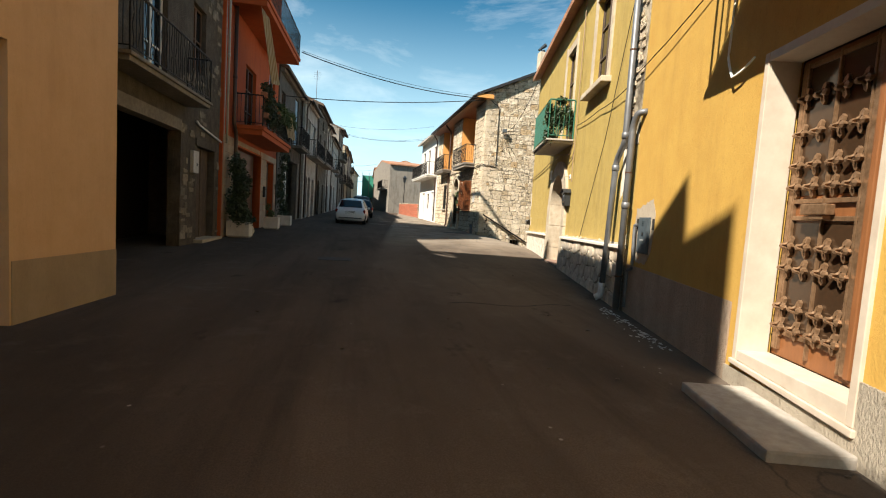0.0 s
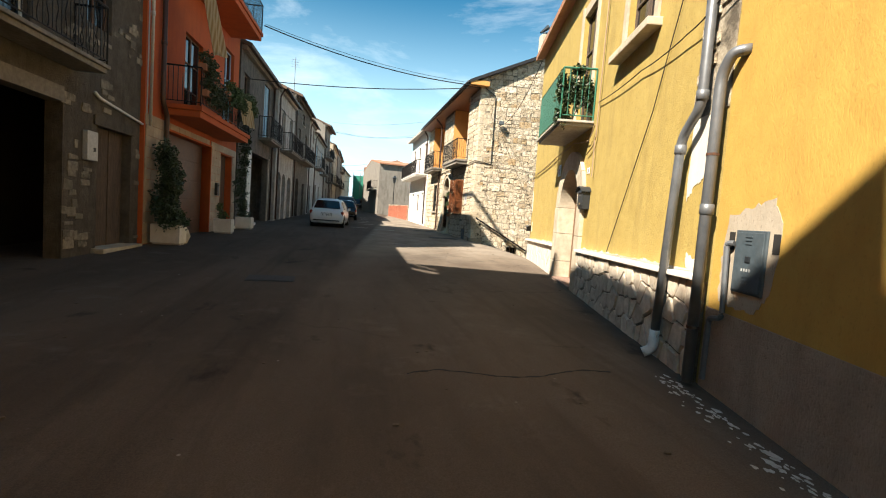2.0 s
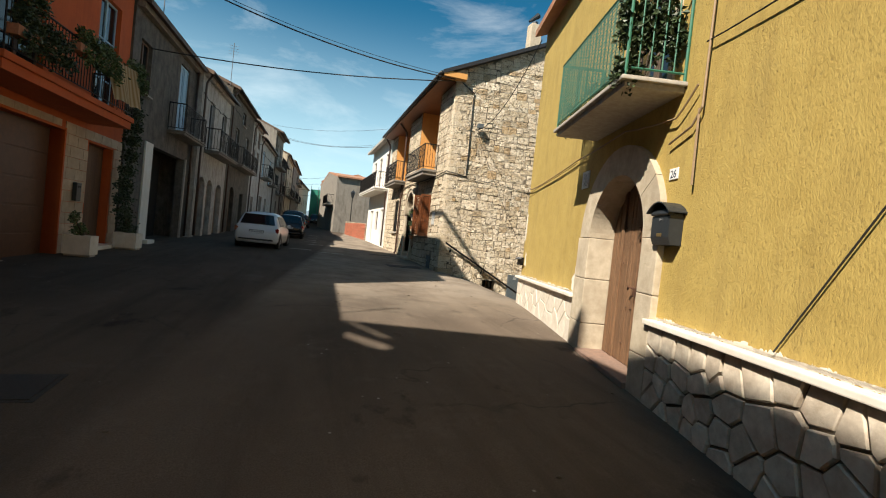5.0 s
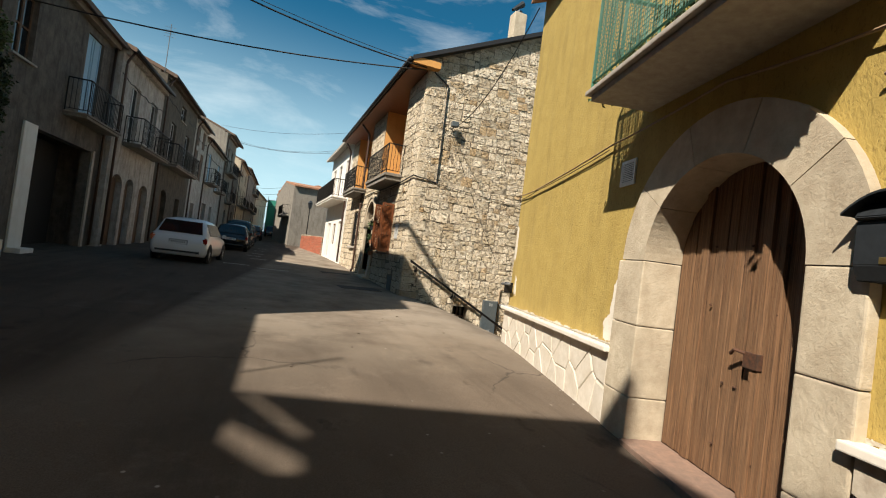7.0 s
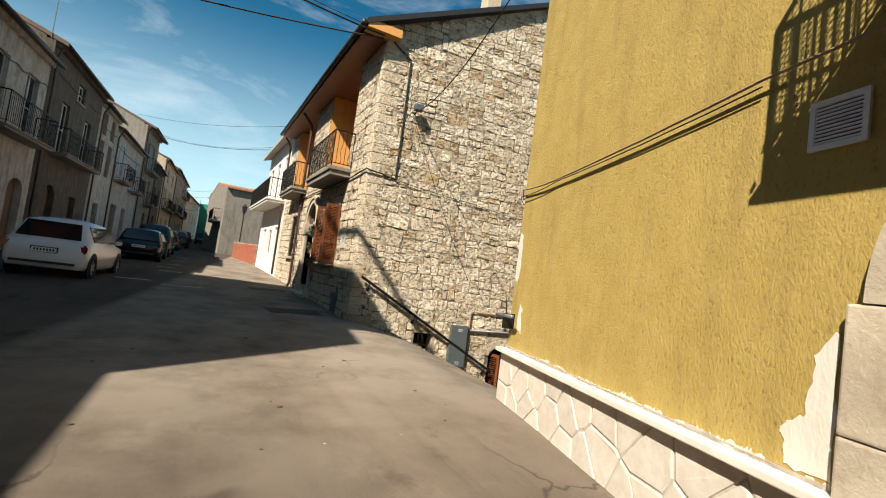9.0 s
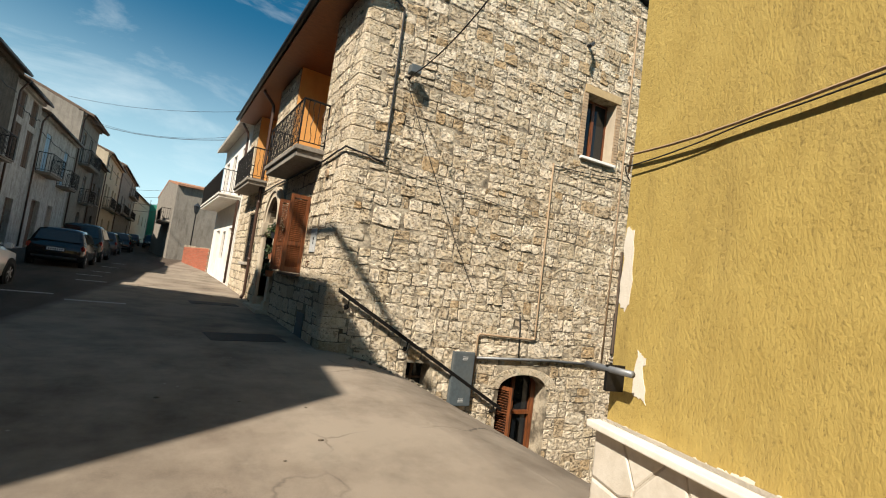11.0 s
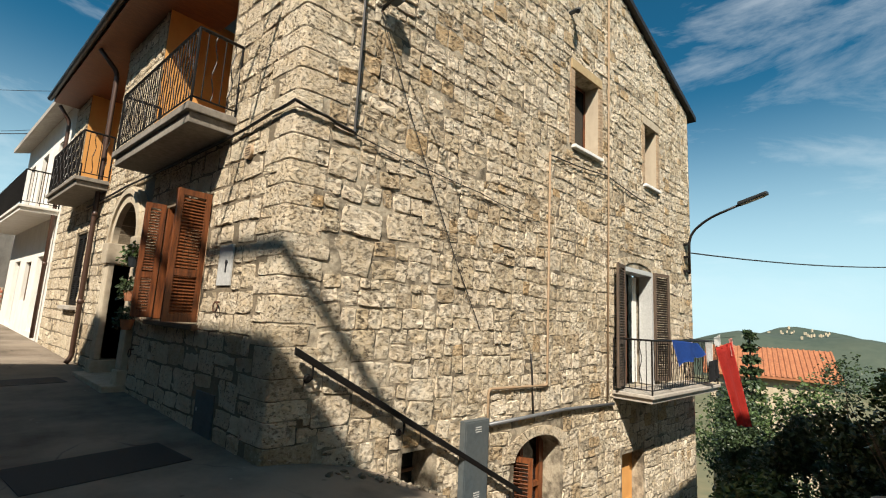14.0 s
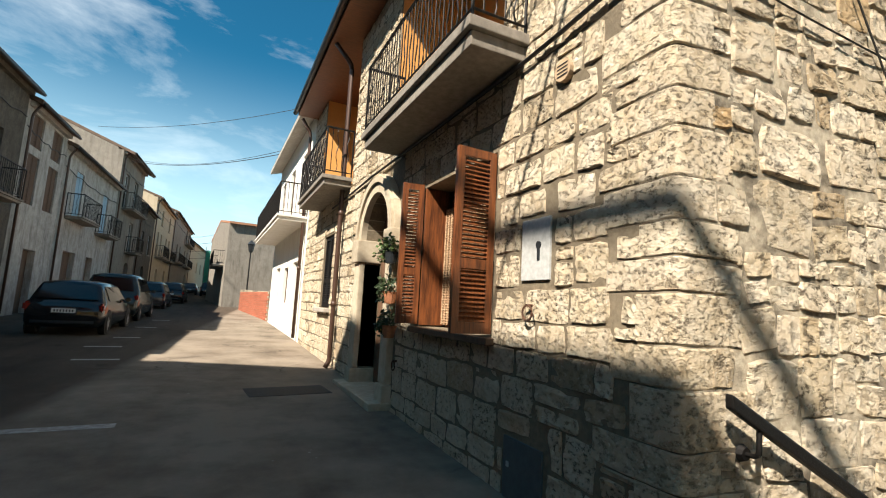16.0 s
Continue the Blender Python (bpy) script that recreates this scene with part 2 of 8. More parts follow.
M["ashlar"] = masonry("limestone_block", ((0.0, (0.76, 0.67, 0.52)), (0.35, (0.7, 0.6, 0.46)), (0.6, (0.62, 0.52, 0.38)), (0.85, (0.72, 0.63, 0.5)), (1.0, (0.48, 0.38, 0.26))), 23, 0.026, 0.85, (0.33, 0.26, 0.17))
M["mortar"] = surf("mortar", (0.5, 0.43, 0.315), (0.34, 0.28, 0.2), (0.08, 0.062, 0.04), big=3.2, fine=25, bump=0.8, dist=0.02, bscale=50, amount=0.92, tilt=(0.42, 0.6))
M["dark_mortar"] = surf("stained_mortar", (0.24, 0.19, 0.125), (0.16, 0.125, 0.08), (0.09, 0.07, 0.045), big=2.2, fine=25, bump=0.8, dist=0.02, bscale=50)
M["yellow"] = stucco("yellow_render", (0.45, 0.325, 0.09), (0.37, 0.258, 0.063), (0.23, 0.157, 0.046), amount=0.6, pits=0.42, relief=0.75)
M["ochre"] = stucco("orange_render", (0.52, 0.32, 0.065), (0.46, 0.265, 0.05), (0.34, 0.19, 0.04), pits=0.2, relief=0.55)
M["dado"] = stucco("grey_render", (0.5, 0.37, 0.26), (0.38, 0.28, 0.195), (0.24, 0.17, 0.115), relief=1.5)
M["beige"] = stucco("beige_render", (0.62, 0.42, 0.25), (0.56, 0.37, 0.21), (0.45, 0.29, 0.16), relief=0.35, pits=0.08)
M["beige_dado"] = stucco("beige_dado_render", (0.36, 0.28, 0.19), (0.3, 0.23, 0.155), (0.22, 0.17, 0.11), relief=0.5, pits=0.1)
M["orange"] = stucco("orange_plaster", (0.48, 0.1, 0.022), (0.4, 0.078, 0.018), (0.24, 0.05, 0.015), relief=0.3, pits=0.05)
M["peach"] = stucco("apricot_plaster", (0.68, 0.34, 0.1), (0.6, 0.28, 0.075), (0.5, 0.23, 0.06), relief=0.3, pits=0.05)
M["white_wall"] = stucco("white_plaster", (0.78, 0.75, 0.69), (0.7, 0.66, 0.59), (0.5, 0.45, 0.38), relief=0.4, pits=0.1)
M["old_white"] = stucco("old_white_plaster", (0.54, 0.51, 0.46), (0.3, 0.27, 0.235), (0.05, 0.043, 0.035), relief=0.7, amount=0.8)
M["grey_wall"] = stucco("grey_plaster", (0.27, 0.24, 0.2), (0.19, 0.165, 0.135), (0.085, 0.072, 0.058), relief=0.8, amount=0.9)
# weathered and stained fronts, their base also darkened for the shade they stand in
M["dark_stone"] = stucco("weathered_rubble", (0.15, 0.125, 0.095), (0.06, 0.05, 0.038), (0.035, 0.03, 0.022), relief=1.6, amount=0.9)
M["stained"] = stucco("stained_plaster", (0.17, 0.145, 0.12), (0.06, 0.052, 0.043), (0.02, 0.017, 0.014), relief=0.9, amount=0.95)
M["jamb_marble"] = surf("warm_marble", (0.58, 0.5, 0.4), (0.5, 0.42, 0.33), (0.4, 0.31, 0.22), fine=5, rough=0.6, bump=0.1, bscale=20, amount=0.5)
M["tan_wall"] = stucco("tan_plaster", (0.5, 0.42, 0.3), (0.42, 0.34, 0.235), (0.28, 0.22, 0.15), relief=0.5, amount=0.7)
# stone tone darkened to carry the shade of the left side
M["shade_stone"] = surf("shaded_rubble_stone", (0.3, 0.26, 0.2), (0.13, 0.11, 0.082), (0.11, 0.09, 0.065), big=1.4, fine=9, bump=0.8, dist=0.02, bscale=20, spread=0.3)
M["clad"] = surf("cladding_tile", (0.46, 0.35, 0.24), (0.36, 0.27, 0.18), (0.24, 0.17, 0.11), big=1.2, fine=7, rough=0.7, bump=0.2, spread=0.12)
M["marble"] = surf("pale_marble", (0.8, 0.74, 0.65), (0.7, 0.63, 0.53), (0.55, 0.47, 0.37), fine=5, rough=0.55, bump=0.1, bscale=20, amount=0.4)
M["surround"] = surf("dressed_stone", (0.54, 0.46, 0.34), (0.42, 0.345, 0.245), (0.28, 0.22, 0.15), fine=7, big=1.6, rough=0.9, bump=0.5, dist=0.015, bscale=30, spread=0.08)
M["crazy"] = surf("paving_stone", (0.72, 0.63, 0.5), (0.5, 0.42, 0.32), (0.3, 0.21, 0.14), fine=8, big=3, rough=0.7, bump=0.5, dist=0.012, bscale=22, spread=0.22)
M["concrete"] = surf("concrete", (0.45, 0.41, 0.35), (0.34, 0.3, 0.25), (0.2, 0.17, 0.14), fine=12, rough=0.9, bump=0.4, dist=0.01)
# darker copy of the concrete, with the shade under balconies in its colour
M["shaded_concrete"] = surf("shade_dark_concrete", (0.27, 0.24, 0.2), (0.18, 0.155, 0.125), (0.1, 0.085, 0.068), fine=12, rough=0.9, bump=0.4, dist=0.01)
M["wood"] = surf("old_wood", (0.25, 0.125, 0.056), (0.04, 0.019, 0.009), (0.32, 0.19, 0.1), fine=9, big=2.5, stretch=(20, 20, 0.35), rough=0.75, bump=0.7, dist=0.01, bscale=14, amount=0.5, spread=0.12)
M["brown_door"] = surf("brown_paint", (0.25, 0.1, 0.035), (0.19, 0.075, 0.026), (0.13, 0.05, 0.02), fine=6, rough=0.5, bump=0.1, stretch=(3, 3, 0.4))
M["garage_brown"] = surf("garage_brown", (0.1, 0.042, 0.02), (0.07, 0.03, 0.015), None, fine=6, rough=0.55, bump=0.1)
M["pebble"] = stucco("pebble_render", (0.5, 0.43, 0.33), (0.38, 0.32, 0.24), (0.25, 0.2, 0.14), relief=1.6, pits=0.4)
M["varnish"] = surf("varnished_wood", (0.21, 0.064, 0.018), (0.06, 0.019, 0.007), None, fine=8, stretch=(4, 4, 0.4), rough=0.45, bump=0.2, bscale=12)
M["dark_wood"] = surf("dark_wood", (0.12, 0.06, 0.03), (0.07, 0.035, 0.018), (0.2, 0.12, 0.07), fine=9, stretch=(6, 6, 0.5), rough=0.75, bump=0.5, bscale=14)
M["grey_wood"] = surf("grey_wood", (0.15, 0.1, 0.066), (0.045, 0.031, 0.021), (0.05, 0.038, 0.028), fine=9, stretch=(6, 6, 0.5), rough=0.85, bump=0.6, bscale=14)
M["eave_wood"] = surf("eave_boards", (0.2, 0.07, 0.022), (0.12, 0.04, 0.014), None, fine=7, stretch=(1, 6, 1), rough=0.6, bump=0.2)
M["iron"] = plain("black_iron", (0.018, 0.016, 0.015), 0.5, 0.6, 0.2)
M["rust"] = surf("rusty_iron", (0.05, 0.03, 0.02), (0.12, 0.05, 0.025), None, fine=30, rough=0.8, metal=0.3, bump=0.3)
M["zinc"] = surf("grey_pipe", (0.14, 0.15, 0.16), (0.2, 0.205, 0.21), (0.09, 0.085, 0.08), fine=6, rough=0.45, metal=0.4, bump=0.05)
M["brown_pipe"] = plain("brown_pipe", (0.07, 0.035, 0.022), 0.45, 0.1)
M["slate_metal"] = surf("blue_grey_metal", (0.085, 0.11, 0.125), (0.06, 0.08, 0.092), (0.14, 0.13, 0.11), fine=14, rough=0.55, metal=0.2, bump=0.05)
M["black_metal"] = plain("black_metal", (0.03, 0.034, 0.038), 0.4, 0.2)
M["white_paint"] = plain("white_paint", (0.78, 0.77, 0.73), 0.5, 0, 0.05, 0.1)
M["grey_paint"] = plain("grey_paint", (0.5, 0.5, 0.48), 0.5)
M["blue_paint"] = plain("pale_blue_paint", (0.3, 0.48, 0.62), 0.5, 0, 0.1)
M["green_paint"] = plain("green_paint", (0.03, 0.16, 0.1), 0.5)
M["brass"] = plain("brass", (0.6, 0.42, 0.16), 0.35, 0.9)
M["old_tile"] = surf("weathered_roof_tile", (0.16, 0.1, 0.065), (0.1, 0.065, 0.045), (0.06, 0.05, 0.04), fine=3, big=1, bump=0.5, bscale=9, dist=0.04)
M["tile"] = surf("roof_tile", (0.42, 0.2, 0.1), (0.3, 0.13, 0.07), (0.2, 0.15, 0.11), fine=3, big=1, bump=0.5, bscale=9, dist=0.04)
M["red_tile"] = surf("orange_roof_tile", (0.4, 0.16, 0.07), (0.28, 0.1, 0.045), None, fine=3, bump=0.5, bscale=9, dist=0.04)
M["dark_edge"] = plain("dark_flashing", (0.03, 0.028, 0.028), 0.5, 0.3)
# near-black colour standing in for the shade inside openings and slots
M["hollow_shade"] = plain("painted_hollow_shade", (0.02, 0.017, 0.014), 0.9)
M["glass"] = glass("window_glass")
M["black_glass"] = plain("dark_glass", (0.012, 0.014, 0.016), 0.06, 0.0, 0, 0.05)
M["terracotta_sill"] = surf("worn_terracotta", (0.3, 0.185, 0.13), (0.21, 0.135, 0.1), (0.13, 0.1, 0.08), fine=14, big=2, bump=0.4)
M["brick_red"] = surf("red_brick", (0.42, 0.13, 0.07), (0.32, 0.1, 0.055), None, fine=10, bump=0.4, spread=0.15)
M["terracotta"] = plain("terracotta", (0.42, 0.17, 0.08), 0.8, 0, 0.2)
M["leaf"] = surf("leaf", (0.045, 0.085, 0.02), (0.085, 0.12, 0.035), None, fine=5, rough=0.55, bump=0, spread=0.4)
M["dark_leaf"] = surf("dark_leaf", (0.025, 0.045, 0.016), (0.045, 0.068, 0.024), None, fine=5, rough=0.5, bump=0, spread=0.4)
M["bark"] = surf("bark", (0.12, 0.09, 0.06), (0.06, 0.045, 0.03), None, fine=12, bump=0.8)
M["planter_white"] = surf("planter_concrete", (0.72, 0.67, 0.58), (0.62, 0.56, 0.47), (0.45, 0.39, 0.31), fine=8, bump=0.2)
M["cable"] = plain("black_cable", (0.02, 0.018, 0.016), 0.6)
M["rubber"] = plain("black_rubber", (0.012, 0.012, 0.012), 0.85)
M["alloy"] = plain("wheel_alloy", (0.4, 0.4, 0.41), 0.35, 0.7)
M["steel_plate"] = surf("cast_iron", (0.035, 0.031, 0.027), (0.022, 0.02, 0.018), None, fine=40, rough=0.8, metal=0.1, bump=0.5, bscale=70)


# ---- building helpers ----
def finish(bm, name, material, smooth=False):
    me = bpy.data.meshes.new(name)
    bm.normal_update()
    bm.to_mesh(me)
    bm.free()
    if material:
        me.materials.append(material)
    if smooth:
        for f in me.polygons:
            f.use_smooth = True
    return me


def part(name, bm, material, parent=None, label="", smooth=False):
    """Links a bmesh, made in world coordinates, as one mesh object under a thing or a part."""
    ob = new(name, finish(bm, name, material, smooth))
    if parent:
        hang(ob, parent)
    if label:
        ob["label"] = label
    return ob


def hang(ob, parent):
    m = parent.matrix_basis.copy()
    q = parent
    while q.parent:
        m = q.parent.matrix_basis @ q.matrix_parent_inverse @ m
        q = q.parent
    ob.parent = parent
    ob.matrix_parent_inverse = m.inverted()


def thing(name, at, label, category, group="", kind=""):
    ob = new(name)
    ob.matrix_basis = Matrix.Translation(at)
    ob.empty_display_size = 0.1
    return tagged(ob, label, category, group, kind)


def piece(name, mesh, m, parent, label=""):
    ob = new(name, mesh)
    ob.matrix_basis = m
    hang(ob, parent)
    if label:
        ob["label"] = label
    return ob


def ground_z(x, y):
    z = 0.022 * min(y, 150) if y < 150 else 3.3
    if x > 6.7:
        d = x - 6.7
        z -= 0.12 * d * d if d < 2.2 else 0.58 + 0.53 * (d - 2.2) if d < 8 else 3.65 + 0.36 * (d - 8) if d < 70 else 25.97 + 0.06 * (d - 70)
    if x < -30:
        z -= 0.02 * (-30 - x)
    return max(z, -70)


class Frame:
    """A wall's own axes: s along it, d out of it towards the street, z up."""

    def __init__(self, a, b, side=1):
        self.o = Vector((a[0], a[1], 0))
        v = Vector((b[0] - a[0], b[1] - a[1], 0))
        self.length = v.length
        self.u = v.normalized()
        self.n = Vector((-self.u.y, self.u.x, 0)) * side
        self.flip = side < 0

    def p(self, s, d, z):
        return self.o + self.u * s + self.n * d + Vector((0, 0, z))

    def g(self, s, d=0.0):
        q = self.p(s, d, 0)
        return ground_z(q.x, q.y)

    def m(self, s, d, z, ry=0.0):
        q = Matrix((self.u, self.n, Vector((0, 0, 1)))).transposed().to_4x4()
        return Matrix.Translation(self.p(s, d, z)) @ q


def solid(bm, a, b):
    """Two rings of the same count, a and b, closed into a solid."""
    va, vb = [bm.verts.new(q) for q in a], [bm.verts.new(q) for q in b]
    n = len(a)
    bm.faces.new(va)
    bm.faces.new(list(reversed(vb)))
    for i in range(n):
        j = (i + 1) % n
        bm.faces.new((va[j], va[i], vb[i], vb[j]))
    return va + vb


def fbox(bm, F, s0, s1, d0, d1, z0, z1, bevel=0.0):
    """A box in a wall's axes; z0 and z1 may be pairs for its two ends."""
    za = z0 if isinstance(z0, tuple) else (z0, z0)
    zb = z1 if isinstance(z1, tuple) else (z1, z1)
    a = [F.p(s0, d0, za[0]), F.p(s1, d0, za[1]), F.p(s1, d0, zb[1]), F.p(s0, d0, zb[0])]
    b = [F.p(s0, d1, za[0]), F.p(s1, d1, za[1]), F.p(s1, d1, zb[1]), F.p(s0, d1, zb[0])]
    vs = solid(bm, a, b)
    if bevel:
        es = list({e for v in vs for e in v.link_edges})
        bmesh.ops.bevel(bm, geom=es, offset=bevel, segments=2, affect="EDGES", profile=0.6)


def fixnormals(bm):
    bmesh.ops.recalc_face_normals(bm, faces=bm.faces)


def tube(bm, pts, r, n=8, cap=True):
    """A pipe along points."""
    pts = [Vector(q) for q in pts]
    rings = []
    for i, q in enumerate(pts):
        d = (pts[min(i + 1, len(pts) - 1)] - pts[max(i - 1, 0)]).normalized()
        side = d.cross(Vector((0, 0, 1)))
        if side.length < 0.05:
            side = d.cross(Vector((0, 1, 0)))
        side.normalize()
        up = side.cross(d)
        rr = r[i] if isinstance(r, (list, tuple)) else r
        rings.append([bm.verts.new(q + (side * math.cos(k * math.tau / n) + up * math.sin(k * math.tau / n)) * rr) for k in range(n)])
    for a, b in zip(rings, rings[1:]):
        for k in range(n):
            bm.faces.new((a[k], a[(k + 1) % n], b[(k + 1) % n], b[k]))
    if cap:
        bm.faces.new(list(reversed(rings[0])))
        bm.faces.new(rings[-1])


def rounded(pts, r=0.08, k=4):
    """A polyline with its corners rounded."""
    pts = [Vector(q) for q in pts]
    out = [pts[0]]
    for a, b, c in zip(pts, pts[1:], pts[2:]):
        ra = min(r, (b - a).length / 2, (c - b).length / 2)
        p0, p2 = b + (a - b).normalized() * ra, b + (c - b).normalized() * ra
        for i in range(k + 1):
            w = i / k
            out.append(p0 * (1 - w) ** 2 + b * 2 * w * (1 - w) + p2 * w * w)
    return out + [pts[-1]]


def pierced(bm, F, s0, s1, z0, z1, thick, holes):
    """A wall slab with openings through it; holes are (s0, s1, z0, z1)."""
    ss = sorted({s0, s1, *[min(max(h[k], s0), s1) for h in holes for k in (0, 1)]})
    zs = sorted({z0, z1, *[min(max(h[k], z0), z1) for h in holes for k in (2, 3)]})
    inside = lambda s, z: any(h[0] < s < h[1] and h[2] < z < h[3] for h in holes)
    full = {}
    for i in range(len(ss) - 1):
        for j in range(len(zs) - 1):
            full[i, j] = not inside((ss[i] + ss[i + 1]) / 2, (zs[j] + zs[j + 1]) / 2)
    grid = {}

    def v(i, j, k):
        if (i, j, k) not in grid:
            grid[i, j, k] = bm.verts.new(F.p(ss[i], 0 if k == 0 else -thick, zs[j]))
        return grid[i, j, k]

    for (i, j), on in full.items():
        if not on:
            continue
        bm.faces.new((v(i, j, 0), v(i + 1, j, 0), v(i + 1, j + 1, 0), v(i, j + 1, 0)))
        bm.faces.new((v(i, j + 1, 1), v(i + 1, j + 1, 1), v(i + 1, j, 1), v(i, j, 1)))
        for di, dj, e in ((-1, 0, ((i, j), (i, j + 1))), (1, 0, ((i + 1, j + 1), (i + 1, j))), (0, -1, ((i + 1, j), (i, j))), (0, 1, ((i, j + 1), (i + 1, j + 1)))):
            if not full.get((i + di, j + dj), False):
                a, b = e
                bm.faces.new((v(*a, 0), v(*b, 0), v(*b, 1), v(*a, 1)))
    fixnormals(bm)


def arch_fill(bm, F, s0, s1, spring, top, d0, d1, n=12, rise=None):
    """The two spandrels between an arch and the rectangle round it."""
    c, r = (s0 + s1) / 2, (s1 - s0) / 2
    rise = rise or top - spring
    for i in range(n):
        a0, a1 = math.pi * i / n, math.pi * (i + 1) / n
        p0, p1 = (c - r * math.cos(a0), spring + rise * math.sin(a0)), (c - r * math.cos(a1), spring + rise * math.sin(a1))
        if top - max(p0[1], p1[1]) < 0.0005 and top - min(p0[1], p1[1]) < 0.0005:
            continue
        ring = [(p0[0], p0[1]), (p1[0], p1[1]), (p1[0], top + 0.001), (p0[0], top + 0.001)]
        solid(bm, [F.p(s, d0, z) for s, z in ring], [F.p(s, d1, z) for s, z in ring])
    bmesh.ops.remove_doubles(bm, verts=bm.verts, dist=0.0012)


def arch_ring(F, c, r0, r1, spring, d0, d1, a0, a1, n=4, rise=1.0):
    """One voussoir: a wedge of an arch between the angles a0 and a1."""
    bm = bmesh.new()
    pts = [(c - r0 * math.cos(a), spring + r0 * rise * math.sin(a)) for a in [a0 + (a1 - a0) * i / n for i in range(n + 1)]]
    pts += [(c - r1 * math.cos(a), spring + r1 * rise * math.sin(a)) for a in [a1 - (a1 - a0) * i / n for i in range(n + 1)]]
    solid(bm, [F.p(s, d0, z) for s, z in pts], [F.p(s, d1, z) for s, z in pts])
    fixnormals(bm)
    return bm


def gable(bm, F, s0, s1, depth, z_eave, z_ridge, over=0.4, end=0.3, thick=0.16, front=None):
    """A roof with its ridge along the wall: two slopes with thickness, over a house of that depth behind the wall."""
    front = over if front is None else front
    rise = (z_ridge - z_eave) / (depth / 2)
    for d_out, d_in, zo in ((front, -depth / 2, z_eave - rise * front), (-depth - over, -depth / 2, z_eave - rise * over)):
        a = [F.p(s0 - end, d_out, zo), F.p(s1 + end, d_out, zo), F.p(s1 + end, d_in, z_ridge), F.p(s0 - end, d_in, z_ridge)]
        solid(bm, a, [q + Vector((0, 0, thick)) for q in a])
    fixnormals(bm)


def shell(F, s0, s1, depth, z0, z_eave, z_ridge, thick=0.25):
    """Side walls with gables, and the back wall, behind a pierced front; butted to it."""
    out = []
    for s in (s0, s1 - thick):
        bm = bmesh.new()
        ring = [(-thick - 0.002, z0), (-depth, z0), (-depth, z_eave), (-depth / 2, z_ridge - 0.02), (-thick - 0.002, z_eave + (z_ridge - z_eave) * thick * 2 / depth)]
        solid(bm, [F.p(s, d, z) for d, z in ring], [F.p(s + thick, d, z) for d, z in ring])
        fixnormals(bm)
        out.append(bm)
    bm = bmesh.new()
    fbox(bm, F, s0 + thick + 0.002, s1 - thick - 0.002, -depth + thick, -depth, z0, z_eave)
    fixnormals(bm)
    return out + [bm]


# ---- ground ----
def ground_sheet():
    xs = [-3000, -900, -300, -100, -50, -30, -15, -8, -5, -2.5, 0, 2.5, 5, 6.7, 7.0, 7.4, 7.9, 8.4, 8.9, 9.6, 10.5, 12, 14.7, 18, 24, 34, 50, 76.7, 120, 250, 600, 1500, 3500]
    ys = [-3000, -800, -200, -60, -30, -15, -8, -4, 0, 4, 8, 12, 15, 18, 20, 22, 24, 27, 30, 36, 44, 55, 70, 90, 120, 150, 200, 400, 1000, 2200, 4000]
    bm = bmesh.new()
    rows = [[bm.verts.new((x, y, ground_z(x, y))) for x in xs] for y in ys]
    for a, b in zip(rows, rows[1:]):
        for i in range(len(xs) - 1):
            bm.faces.new((a[i], a[i + 1], b[i + 1], b[i]))
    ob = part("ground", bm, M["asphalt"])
    ob.data.materials.append(M["field"])
    for f in ob.data.polygons:
        c = f.center
        if c.x > 19 or c.x < -40 or c.y > 160 or c.y < -60:
            f.material_index = 1
    return tagged(ob, "worn grey-brown asphalt street with dusty patches and cracks", "ground", kind="structure")


ground_sheet()

# ---- right-hand houses ----
RW = Frame((4.74, 7.73), (7.45, 18.3), 1)


def rail_panel(bm, F, s0, s1, d, z0, z1, step, wavy=0.0, r=0.009, skip=0):
    """Balusters in a row, each straight or bent."""
    n = max(1, round((s1 - s0) / step))
    for i in range(1, n):
        s = s0 + (s1 - s0) * i / n
        if wavy and i % 2:
            pts = [F.p(s + wavy * math.sin(k * math.pi / 3) * (1 if i % 4 == 1 else -1), d, z0 + (z1 - z0) * k / 12) for k in range(13)]
        else:
            pts = [F.p(s, d, z0), F.p(s, d, z1)]
        tube(bm, pts, r, 5, False)


